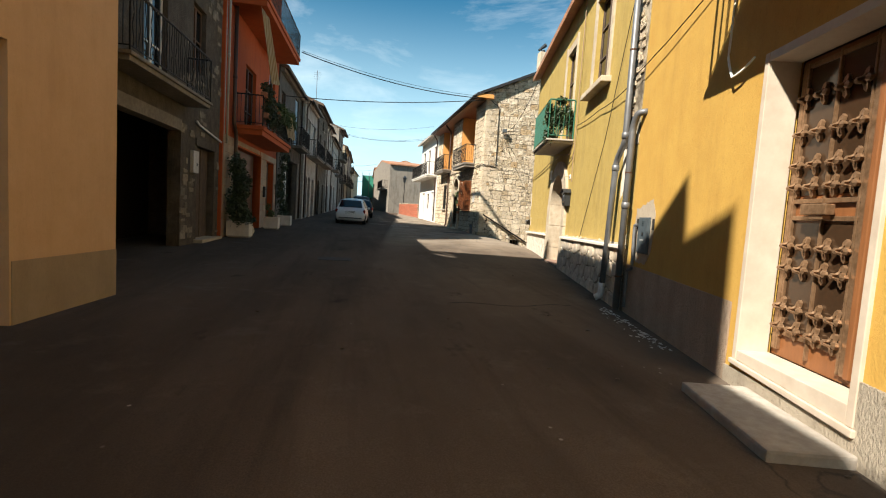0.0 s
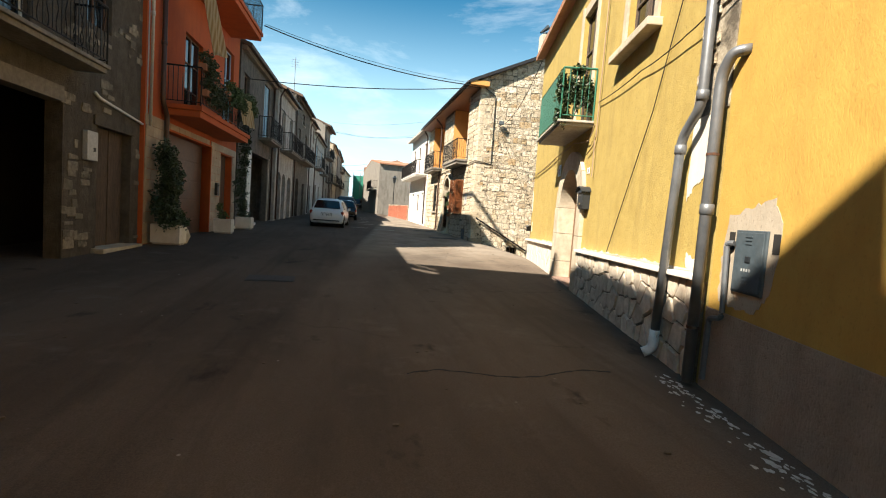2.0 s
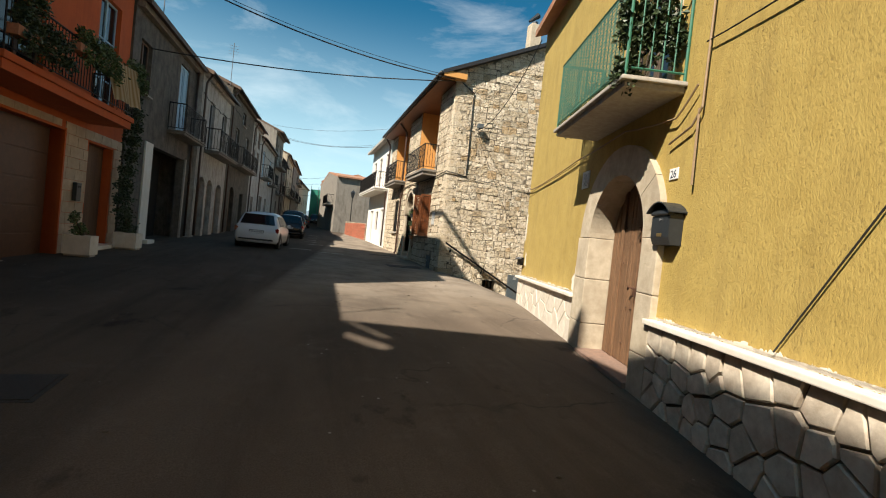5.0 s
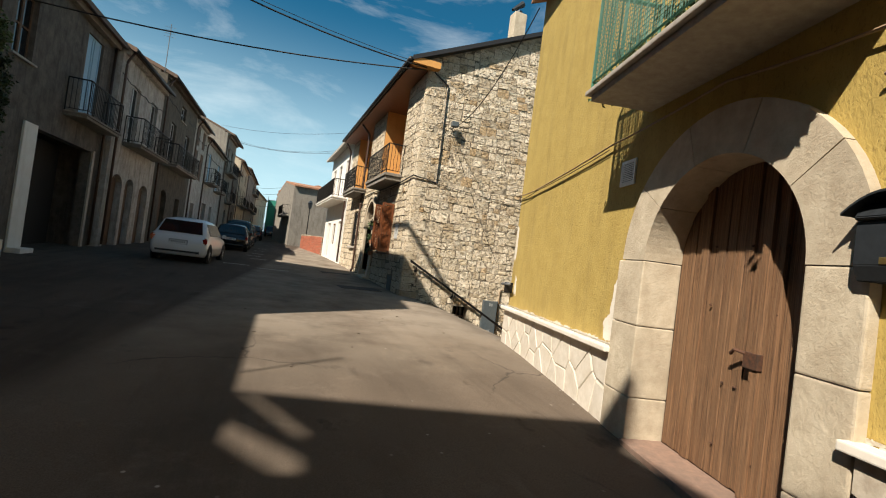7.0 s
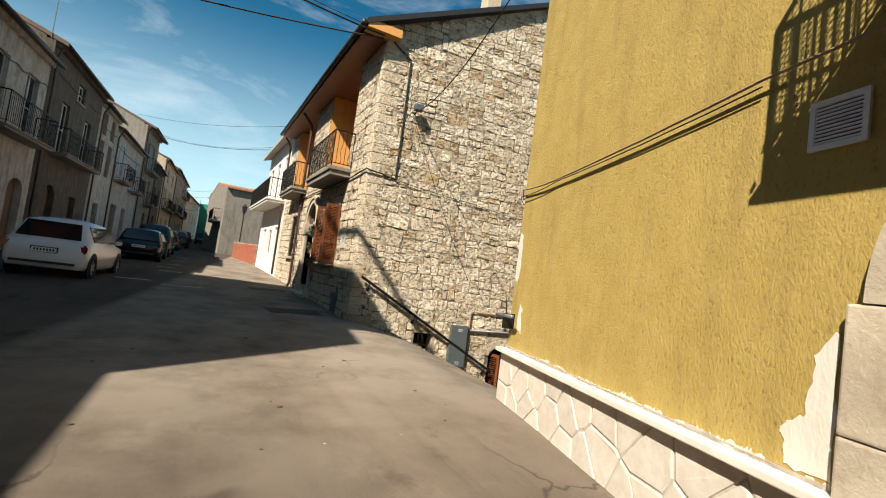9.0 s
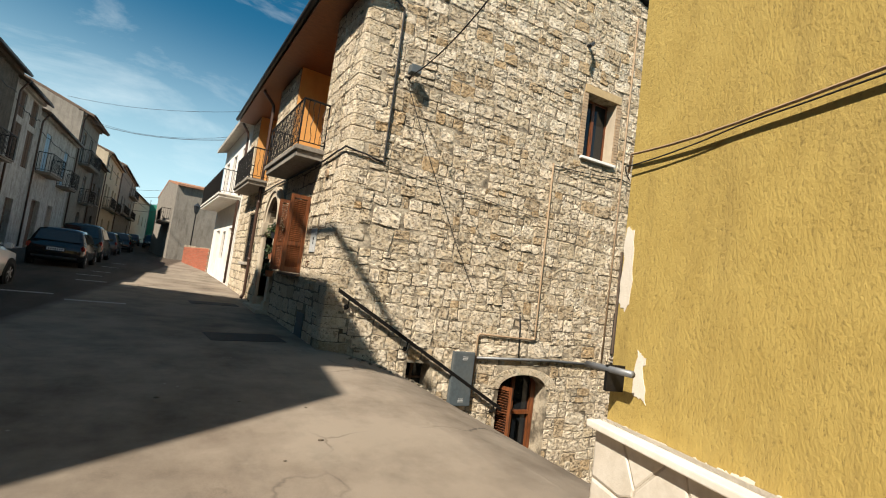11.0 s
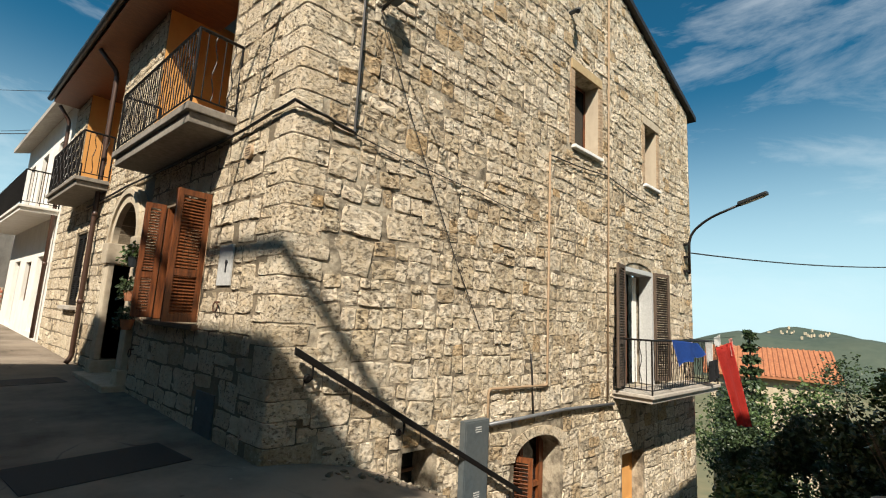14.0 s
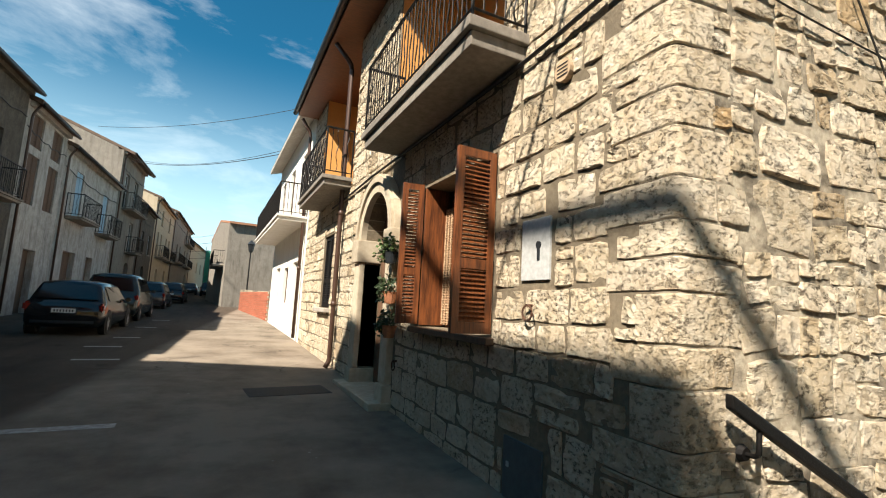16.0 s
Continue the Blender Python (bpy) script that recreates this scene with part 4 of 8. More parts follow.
def row_house(name, a, b, eave, ridge, mat, label, floors, front=0.4, bal=(), shutters=None, doors=(), wins=()):
    F = Frame(b, a, 1)
    L = F.length
    holes = [(s - 0.5, s + 0.5, z, z + h) for s, z, h in wins] + [(s - w / 2, s + w / 2, F.g(s) - 0.01, F.g(s) + h) for s, w, h, k in doors]
    hs = house(name, F, 0.0, L - 0.005, 8, -1, eave, ridge, mat, holes, label, front=front, roof=M["old_tile"], arches=[(s - w / 2, s + w / 2, F.g(s) + h - w * 0.35, F.g(s) + h) for s, w, h, k in doors if k])
    for s, z, h in wins:
        if shutters:
            for q in (0, 1):
                bm = bmesh.new()
                fbox(bm, F, s - 0.5 + q * 0.5 + 0.01, s + q * 0.5 - 0.01, -0.06, -0.1, z, z + h)
                for k in range(int(h / 0.09)):
                    fbox(bm, F, s - 0.44 + q * 0.5, s - 0.06 + q * 0.5, -0.04, -0.06, z + 0.05 + k * 0.09, z + 0.1 + k * 0.09)
                fixnormals(bm)
                part("shutter", bm, shutters, hs)
        else:
            casement(hs, F, s - 0.5, s + 0.5, z, z + h, M["grey_paint"], 0.12, sill=M["concrete"])
    for s, w, h, k in doors:
        plank_door(hs, F, s - w / 2 + 0.02, s + w / 2 - 0.02, F.g(s), F.g(s) + h - 0.01, 0.22, M["dark_wood"], 5)
    for s0, s1, z in bal:
        balcony(hs, F, s0, s1, 0.7, z, M["shaded_concrete"], M["iron"], 1.0, 0.14, 0.13, 0.015)
    bm = bmesh.new()
    fbox(bm, F, 0.1, L - 0.1, 0.003, 0.18, eave - 0.22, eave - 0.02)
    fixnormals(bm)
    part("cornice", bm, mat, hs)
    bm = bmesh.new()
    tube(bm, rounded([F.p(L - 0.2, 0.3, eave - 0.1), F.p(L - 0.2, 0.09, eave - 0.5), F.p(L - 0.2, 0.09, F.g(L) + 0.1)], 0.1), 0.045, 8)
    part("downpipe", bm, M["brown_pipe"], hs, "dark downpipe", True)
    bm = bmesh.new()
    tube(bm, [F.p(0.05, front + 0.03, eave - 0.12), F.p(L - 0.05, front + 0.03, eave - 0.12)], 0.06, 8)
    part("gutter", bm, M["dark_edge"], hs, "dark metal gutter", True)
    bm = bmesh.new()
    n = 12
    tube(bm, [F.p(0.05 + (L - 0.1) * k / n, 0.05, eave - 1.0 - 0.12 * math.sin(math.pi * k / n) + 0.05 * math.sin(k * 2.3)) for k in range(n + 1)], 0.018, 5)
    part("facade_cable", bm, M["cable"], hs, "black cable strung along the front")
    return hs, F


row_house("white_terrace_house", (-2.8, 29.92), (-2.45, 35.3), 8.0, 9.4, M["old_white"], "old white house with arched doors", 2, bal=[(0.4, 4.4, 4.7)], doors=[(4.3, 1.15, 2.75, True), (2.9, 1.0, 2.7, True), (1.1, 1.2, 2.6, True)], wins=[(1.2, 4.72, 2.3), (3.6, 4.72, 2.3)])
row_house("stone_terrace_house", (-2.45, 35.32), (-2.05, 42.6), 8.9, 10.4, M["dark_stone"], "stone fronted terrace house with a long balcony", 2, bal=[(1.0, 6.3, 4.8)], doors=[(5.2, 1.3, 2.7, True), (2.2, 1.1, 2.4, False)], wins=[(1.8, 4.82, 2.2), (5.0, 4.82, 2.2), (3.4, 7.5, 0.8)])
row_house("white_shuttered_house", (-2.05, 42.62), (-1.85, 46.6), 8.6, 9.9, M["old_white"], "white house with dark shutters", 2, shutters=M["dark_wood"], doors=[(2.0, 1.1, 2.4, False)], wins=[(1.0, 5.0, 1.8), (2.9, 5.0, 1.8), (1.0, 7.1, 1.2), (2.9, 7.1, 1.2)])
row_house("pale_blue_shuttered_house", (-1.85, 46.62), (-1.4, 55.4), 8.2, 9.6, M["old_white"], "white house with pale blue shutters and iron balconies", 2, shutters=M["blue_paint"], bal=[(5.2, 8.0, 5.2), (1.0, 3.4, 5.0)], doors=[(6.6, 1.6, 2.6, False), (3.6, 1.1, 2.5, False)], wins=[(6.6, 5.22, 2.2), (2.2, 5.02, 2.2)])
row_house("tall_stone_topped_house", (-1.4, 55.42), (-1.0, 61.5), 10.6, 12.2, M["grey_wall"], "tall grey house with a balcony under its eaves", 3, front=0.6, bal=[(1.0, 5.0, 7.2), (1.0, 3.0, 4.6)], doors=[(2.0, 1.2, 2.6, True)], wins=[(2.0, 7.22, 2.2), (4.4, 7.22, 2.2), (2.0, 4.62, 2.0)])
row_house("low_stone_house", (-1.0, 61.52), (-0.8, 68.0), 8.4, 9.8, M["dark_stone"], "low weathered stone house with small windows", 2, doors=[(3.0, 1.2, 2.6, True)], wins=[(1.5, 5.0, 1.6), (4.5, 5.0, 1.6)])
row_house("tan_terrace_house", (-0.8, 68.02), (-0.4, 80.0), 10.2, 11.6, M["tan_wall"], "tan plastered terrace house with iron balconies", 3, bal=[(1.0, 5.0, 5.2), (6.5, 10.0, 5.2)], doors=[(3.0, 1.2, 2.6, True), (8.0, 1.2, 2.6, True)], wins=[(2.0, 5.22, 2.2), (4.2, 5.22, 2.2), (7.5, 5.22, 2.2), (9.4, 5.22, 2.2), (3.0, 8.2, 1.4), (8.0, 8.2, 1.4)])
row_house("far_grey_house", (-0.4, 80.02), (0.3, 100.0), 11.0, 12.4, M["grey_wall"], "grey terrace house with dark balconies", 3, bal=[(1.0, 8.0, 5.6), (11, 18.0, 5.6), (1.0, 8.0, 8.6)], doors=[(3.0, 1.2, 2.6, True)], wins=[(3.0, 5.62, 2.2), (6.0, 5.62, 2.2), (12, 5.62, 2.2), (15, 5.62, 2.2), (3, 8.62, 2.0), (6, 8.62, 2.0)])
row_house("farthest_house", (0.3, 100.02), (2.2, 125.0), 10.0, 11.4, M["tan_wall"], "tan house closing the street", 2, wins=[(5.0, 5.62, 1.6), (10.0, 5.62, 1.6), (15, 5.62, 1.6)])
EF2 = Frame((4.1, 74.0), (5.5, 110), 1)
house("far_right_house", EF2, 0, 36, 9, 0, 8.0, 9.4, M["tan_wall"], [], "tan house far up the street", front=0.4)


# ---- ochre house: door, step, fittings ----
def grille_door(F, s0, s1, z0, z1, depth, parent):
    """Brown metal door: a glazed leaf behind star-shaped grille ornaments, and a fluted fixed leaf."""
    bm = bmesh.new()
    fbox(bm, F, s0, s1, -depth - 0.06, -depth - 0.02, z0, z1)
    fixnormals(bm)
    door = part("door", bm, M["brown_door"], parent, "brown metal door with star-shaped grille ornaments")
    a, b = s1 - 0.84, s1 - 0.06
    for lo, hi in ((0.1, 0.46), (0.55, 0.97)):
        bm = bmesh.new()
        fbox(bm, F, a + 0.06, b - 0.04, -depth - 0.018, -depth - 0.012, z0 + (z1 - z0) * lo, z0 + (z1 - z0) * hi)
        fixnormals(bm)
        part("pane", bm, M["bronze_glass"], door, "dark bronze glass")
    for s, w in ((b, 0.05), (a, 0.05), ((a + b) / 2, 0.022), (b - 0.04, 0.02), (a + 0.05, 0.02)):
        bm = bmesh.new()
        fbox(bm, F, s - w / 2, s + w / 2, -depth - 0.019, -depth + 0.012, z0 + 0.06, z1 - 0.03, 0.004)
        part("stile", bm, M["bronze"], door)
    for z in (0.085, 0.475, 0.53, 0.975):
        zz = z0 + (z1 - z0) * z
        bm = bmesh.new()
        fbox(bm, F, a, b, -depth - 0.019, -depth + 0.008, zz - 0.02, zz + 0.02, 0.004)
        part("rail", bm, M["bronze"], door)
    star = bmesh.new()
    n = 20
    wave_r = lambda t, r: r * (0.5 + 0.75 * abs(math.cos(2 * t)) ** 1.8)
    rings = []
    for rad, d in ((0.07, 0.0), (0.07, 0.03), (0.034, 0.036), (0.03, 0.0)):
        rings.append([star.verts.new((math.cos(t) * wave_r(t, rad) * 0.92, d + 0.02 * math.cos(2 * t), math.sin(t) * wave_r(t, rad) * 1.1)) for t in [math.tau * k / n for k in range(n)]])
    for r_a, r_b in zip(rings, rings[1:] + rings[:1]):
        for k in range(n):
            star.faces.new((r_a[k], r_a[(k + 1) % n], r_b[(k + 1) % n], r_b[k]))
    fixnormals(star)
    me = finish(star, "ornament", M["bronze"])
    for z in (0.72, 0.9, 1.25, 1.45, 1.97, 2.16, 2.44, 2.75):
        for col in range(4):
            s = a + 0.12 + (b - a - 0.2) * col / 3 + (0.015 if col > 1 else -0.015)
            piece("ornament", me, F.m(s, -depth + 0.004, z), door)
    for k in range(5):
        s = s0 + 0.05 + 0.34 * k / 4
        bm = bmesh.new()
        fbox(bm, F, s - 0.026, s + 0.026, -depth - 0.019, -depth + 0.018, z0 + 0.05, z1 - 0.03, 0.008)
        part("flute", bm, M["brown_door"], door)
    bm = bmesh.new()
    zz = z0 + (z1 - z0) * 0.49
    fbox(bm, F, (a + b) / 2 - 0.15, (a + b) / 2 + 0.13, -depth + 0.02, -depth + 0.1, zz - 0.015, zz + 0.075, 0.01)
    fbox(bm, F, (a + b) / 2 - 0.11, (a + b) / 2 + 0.09, -depth + 0.02, -depth + 0.085, zz - 0.05, zz - 0.02)
    fixnormals(bm)
    part("letter_slot", bm, M["bronze"], door, "bronze letter slot")


M["bronze"] = surf("bronze_metal", (0.32, 0.2, 0.115), (0.2, 0.115, 0.058), None, fine=20, rough=0.4, metal=0.55, bump=0.1)
M["bronze_glass"] = plain("bronze_glass", (0.05, 0.028, 0.015), 0.12, 0, 0, 0.1)
grille_door(RW, -5.52, -4.245, 0.44, 3.1, 0.27, OCH)
for a, b, c, e, lab in ((-4.245, -4.185, 0.34, 3.18, "jamb"), (-5.58, -5.52, 0.3, 3.18, "jamb")):
    bm = bmesh.new()
    fbox(bm, RW, a, b, -0.26, 0.03, c, e, 0.006)
    part(lab, bm, M["jamb_marble"], OCH, "pale marble door jamb")
bm = bmesh.new()
fbox(bm, RW, -5.519, -4.246, -0.26, 0.027, 3.1, 3.18, 0.006)
part("lintel", bm, M["jamb_marble"], OCH, "pale marble lintel")
bm = bmesh.new()
fbox(bm, RW, -5.6, -4.165, -0.27, 0.05, (0.24, 0.3), (0.295, 0.345), 0.008)
fbox(bm, RW, -5.519, -4.246, -0.27, 0.025, (0.297, 0.346), 0.44, 0.008)
fixnormals(bm)
part("threshold", bm, M["jamb_marble"], OCH, "pale marble threshold")
bm = bmesh.new()
g0 = RW.g(-4.3)
fbox(bm, RW, -5.65, -4.43, 0.02, 0.6, (g0 - 0.3, g0 - 0.25), (g0 + 0.06, g0 + 0.08), 0.025)
for v in bm.verts:
    v.co += Vector((noise.noise(v.co * 5), noise.noise(v.co * 5 + Vector((7, 0, 0))), 0)) * 0.02
ob = part("door_step", bm, M["step_stone"] if "step_stone" in M else M["concrete"])
tagged(ob, "rough worn stone doorstep on the asphalt", "step")

# meter cabinet with its bare patch and pipes
def patch(F, pts, d, mat, name, label, seed=1, parent=None):
    """A thin irregular sheet of bare plaster."""
    rnd = random.Random(seed)
    fine_pts = []
    for a, b in zip(pts, pts[1:] + pts[:1]):
        for k in range(7):
            w = k / 7
            fine_pts.append((a[0] + (b[0] - a[0]) * w + rnd.uniform(-0.014, 0.014), a[1] + (b[1] - a[1]) * w + rnd.uniform(-0.018, 0.018)))
    bm = bmesh.new()
    solid(bm, [F.p(s, 0.0005, z) for s, z in fine_pts], [F.p(s, d, z) for s, z in fine_pts])
    fixnormals(bm)
    return part(name, bm, mat, parent, label)


M["bare_plaster"] = stucco("bare_plaster", (0.44, 0.37, 0.28), (0.36, 0.3, 0.22), (0.25, 0.2, 0.145), relief=0.6)
M["white_patch"] = stucco("white_patch", (0.72, 0.66, 0.57), (0.62, 0.56, 0.46), (0.48, 0.4, 0.3), relief=0.5, pits=0.05)
patch(RW, [(-1.24, 1.4), (-1.3, 1.8), (-1.6, 1.88), (-1.9, 1.93), (-2.02, 1.7), (-1.97, 1.2), (-1.8, 1.0), (-1.45, 0.98), (-1.25, 1.03)], 0.004, M["bare_plaster"], "plaster_patch", "bare plaster patch", 2, OCH)
MC = thing("meter_cabinet", RW.p(-1.67, 0.03, 1.14), "blue-grey metal utility cabinet set in a bare plaster patch", "cabinet")
bm = bmesh.new()
fbox(bm, RW, -1.88, -1.47, 0.004, 0.026, 1.14, 1.68, 0.006)
part("body", bm, M["slate_metal"], MC)
bm = bmesh.new()
fbox(bm, RW, -1.86, -1.49, 0.027, 0.036, 1.16, 1.66, 0.004)
dr = part("door", bm, M["slate_metal"], MC)
for z in (1.22, 1.25, 1.28, 1.56, 1.59, 1.62):
    bm = bmesh.new()
    fbox(bm, RW, -1.72, -1.63, 0.0365, 0.042, z, z + 0.013, 0.002)
    part("vent_slot", bm, M["slate_metal"], dr)
bm = bmesh.new()
fbox(bm, RW, -1.72, -1.65, 0.0365, 0.044, 1.41, 1.46, 0.004)
part("lock", bm, M["black_metal"], dr)
bm = bmesh.new()
for k in range(4):
    fbox(bm, RW, -1.73 + k * 0.035, -1.71 + k * 0.035, 0.0365, 0.0375, 1.33, 1.355)
fixnormals(bm)
part("lettering", bm, M["grey_paint"], dr, "unreadable pale lettering")
for a in (-1.97, -1.38):
    bm = bmesh.new()
    fbox(bm, RW, a - 0.04, a + 0.04, 0.0045, 0.008, 1.5, 1.66)
    part("socket", bm, M["hollow_shade"], MC)
bm = bmesh.new()
tube(bm, rounded([RW.p(-1.46, 0.03, 1.56), RW.p(-1.4, 0.06, 1.56), RW.p(-1.45, 0.06, 0.88), RW.p(-1.25, 0.06, 0.84), RW.p(-1.25, 0.06, 0.25)], 0.05), 0.024, 8)
part("conduit", bm, M["zinc"], MC)

# drainpipes
def drainpipe(pts, r, label, mat, collars=(), straps=(), r_bend=0.12, group=""):
    pts = [Vector(q) for q in pts]
    dp = thing("drainpipe", pts[0], label, "drainpipe", group)
    bm = bmesh.new()
    tube(bm, rounded(pts, r_bend, 6), r, 14)
    part("pipe", bm, mat, dp, smooth=True)
    for q in collars:
        bm = bmesh.new()
        tube(bm, [Vector(q) - Vector((0, 0, 0.05)), Vector(q) - Vector((0, 0, 0.045)), Vector(q) + Vector((0, 0, 0.045)), Vector(q) + Vector((0, 0, 0.05))], [r + 0.002, r + 0.012, r + 0.012, r + 0.002], 14)
        part("collar", bm, mat, dp, smooth=True)
    for q in straps:
        bm = bmesh.new()
        tube(bm, [Vector(q) - Vector((0, 0, 0.012)), Vector(q) + Vector((0, 0, 0.012))], r + 0.007, 14)
        part("strap", bm, M["rust"], dp, "rusty strap")
    return dp


dp = drainpipe([RW.p(-0.36, 0.16, 0.42), RW.p(-0.45, 0.13, 2.64), RW.p(-0.78, 0.12, 2.92), RW.p(-0.76, 0.12, 7.0)], 0.05, "grey metal drainpipe with an offset bend", M["zinc"], [RW.p(-0.78, 0.12, 3.02), RW.p(-0.445, 0.13, 2.52)], [RW.p(-0.77, 0.12, 4.4)], group="drainpipes of the yellow house")
bm = bmesh.new()
tube(bm, rounded([RW.p(-0.363, 0.16, 0.5), RW.p(-0.355, 0.165, 0.28), RW.p(-0.33, 0.26, RW.g(0, 0.3) + 0.05)], 0.08), 0.056, 12)
part("shoe", bm, M["white_paint"], dp, "white plastic shoe", True)
drainpipe([RW.p(-1.15, 0.15, 0.18), RW.p(-1.1, 0.12, 3.12), RW.p(-1.22, 0.1, 3.3), RW.p(-1.3, -0.02, 3.3)], 0.052, "grey metal drainpipe turning into the ochre wall", M["zinc"], [RW.p(-1.125, 0.13, 1.86)], [RW.p(-1.11, 0.125, 2.38), RW.p(-1.14, 0.145, 0.72)], group="drainpipes of the yellow house")
# strip of bare rubble between the two houses
bm = bmesh.new()
fbox(bm, RW, -1.08, -0.42, 0.001, 0.012, 2.85, 7.1)
fixnormals(bm)
part("rubble_strip", bm, M["mortar"], YEL, "bare rubble strip")
rnd = random.Random(4)
for k in range(60):
    s, z = rnd.uniform(-1.0, -0.5), 2.92 + 4.1 * k / 60
    w, h = rnd.uniform(0.1, 0.22), rnd.uniform(0.07, 0.12)
    bm = bmesh.new()
    fbox(bm, RW, max(s - w / 2, -1.07), min(s + w / 2, -0.43), 0.013 + 0.0004 * (k % 7), 0.035 + 0.002 * (k % 5), z - h / 2, z + h / 2, 0.012)
    part("stone", bm, M["ashlar"], YEL)
patch(RW, [(-0.42, 2.86), (-0.44, 1.98), (-0.56, 2.1), (-0.74, 2.2), (-0.84, 2.4), (-0.92, 2.88)], 0.006, M["white_patch"], "plaster_patch", "bare white plaster patch", 3, YEL)
patch(RW, [(-0.55, 1.42), (-0.58, 1.24), (-0.95, 1.24), (-0.9, 1.4), (-0.7, 1.36)], 0.005, M["white_patch"], "plaster_patch", "bare white plaster patch", 4, YEL)
patch(RW, [(6.35, 1.14), (6.36, 1.9), (6.46, 1.78), (6.5, 1.45), (6.62, 1.35), (6.6, 1.14)], 0.005, M["white_patch"], "plaster_patch", "bare white plaster patch", 5, YEL)
patch(RW, [(10.47, 2.02), (10.49, 2.6), (10.59, 2.64), (10.59, 2.0), (10.52, 1.95)], 0.005, M["white_patch"], "plaster_patch", "bare white plaster patch", 6, YEL)
patch(RW, [(10.2, 1.3), (10.26, 1.5), (10.24, 1.62), (10.32, 1.66), (10.36, 1.34)], 0.005, M["white_patch"], "plaster_patch", "bare white plaster patch", 7, YEL)

# ---- yellow house: arched door ----
bm = bmesh.new()
fbox(bm, RW, 4.121, 5.829, -0.31, 0.12, 0.12, (0.33, 0.34), 0.01)
fixnormals(bm)
part("threshold", bm, M["terracotta_sill"], YEL, "worn reddish-brown threshold")
c, r0, r1, sp = 4.975, 0.855, 1.25, 2.03
for a, b in ((3.745, 4.119), (5.831, 6.3)):
    zs = [0.15, 0.72, 1.4, 2.03]
    for z0, z1 in zip(zs, zs[1:]):
        bm = bmesh.new()
        fbox(bm, RW, a, b, -0.32, 0.075, z0 + 0.003, z1 - 0.003, 0.014)
        for v in bm.verts:
            v.co += Vector((noise.noise(v.co * 4), noise.noise(v.co * 4 + Vector((9, 0, 0))), 0)) * 0.008
        part("jamb_stone", bm, M["surround"], YEL)
for k in range(5):
    bm = arch_ring(RW, c, r0, r1, sp, -0.32, 0.075, math.pi * k / 5 + 0.004, math.pi * (k + 1) / 5 - 0.004, 7, 0.975)
    part("voussoir", bm, M["surround"], YEL)
bm = bmesh.new()
fbox(bm, RW, 4.12, 5.83, -0.35, -0.32, 0.33, 2.87)
fixnormals(bm)
door = part("door", bm, M["dark_wood"], YEL, "weathered brown plank double door")
rnd = random.Random(8)
n = 17
for k in range(n):
    a, b = 4.125 + 1.7 * k / n + 0.005, 4.125 + 1.7 * (k + 1) / n - 0.005
    if k == 6:
        b -= 0.012
    bm = bmesh.new()
    out = -0.315 + rnd.uniform(0.006, 0.04) + (0.03 if k in (5, 6) else 0)
    fbox(bm, RW, a, b, -0.318, out, 0.345, 2.86, 0.006)
    part("plank", bm, M["wood"], door)
bm = bmesh.new()
fbox(bm, RW, 4.72, 4.86, -0.28, -0.23, 1.28, 1.4, 0.006)
tube(bm, [RW.p(4.84, -0.25, 1.38), RW.p(4.9, -0.19, 1.4), RW.p(4.96, -0.21, 1.36)], 0.014, 8)
part("latch", bm, M["rust"], door, "rusty iron latch")
for k in range(14):
    bm = bmesh.new()
    s, z = rnd.uniform(4.2, 5.75), rnd.choice((0.6, 1.1, 1.7, 2.2))
    bmesh.ops.create_icosphere(bm, subdivisions=1, radius=0.012, matrix=Matrix.Translation(RW.p(s, -0.278, z)))
    part("nail", bm, M["rust"], door)

# number plate, letterbox, vent
NP = thing("house_number", RW.p(3.71, 0.005, 2.66), "white enamel number plate reading 26", "sign")
bm = bmesh.new()
fbox(bm, RW, 3.62, 3.79, 0.002, 0.014, 2.66, 2.78, 0.005)
part("plate", bm, M["white_paint"], NP)
cu = bpy.data.curves.new("numeral", "FONT")
cu.body, cu.size, cu.extrude, cu.align_x = "26", 0.115, 0.001, "CENTER"
tmp = bpy.data.objects.new("numeral_curve", cu)
scene.collection.objects.link(tmp)
bpy.context.view_layer.update()
me = bpy.data.meshes.new_from_object(tmp.evaluated_get(bpy.context.evaluated_depsgraph_get()))
bpy.data.objects.remove(tmp)
me.materials.clear()
me.materials.append(plain("numeral_blue", (0.01, 0.015, 0.06), 0.4))
q = RW.m(3.705, 0.0155, 2.68) @ Matrix(((-1, 0, 0, 0), (0, 0, 1, 0), (0, 1, 0, 0), (0, 0, 0, 1)))
piece("numeral", me, q, NP, "dark blue numerals")

LB = thing("letterbox", RW.p(3.55, 0.0, 1.9), "dark grey metal letterbox with a curved lid", "letterbox")
def box_profile(s0, s1, pts):
    bm = bmesh.new()
    solid(bm, [RW.p(s0, d, z) for d, z in pts], [RW.p(s1, d, z) for d, z in pts])
    bmesh.ops.bevel(bm, geom=bm.edges[:], offset=0.005, segments=2, affect="EDGES")
    fixnormals(bm)
    return bm
LS0, LS1 = 3.42, 3.78
part("body", box_profile(LS0, LS1, [(0.003, 1.95), (0.12, 1.95), (0.15, 2.03), (0.15, 2.25), (0.003, 2.29)]), M["black_metal"], LB)
part("flap", box_profile(LS0 + 0.005, LS1 - 0.005, [(0.1, 2.255), (0.165, 2.255), (0.175, 2.27), (0.13, 2.34), (0.1, 2.34)]), M["black_metal"], LB)
bm = bmesh.new()
n = 10
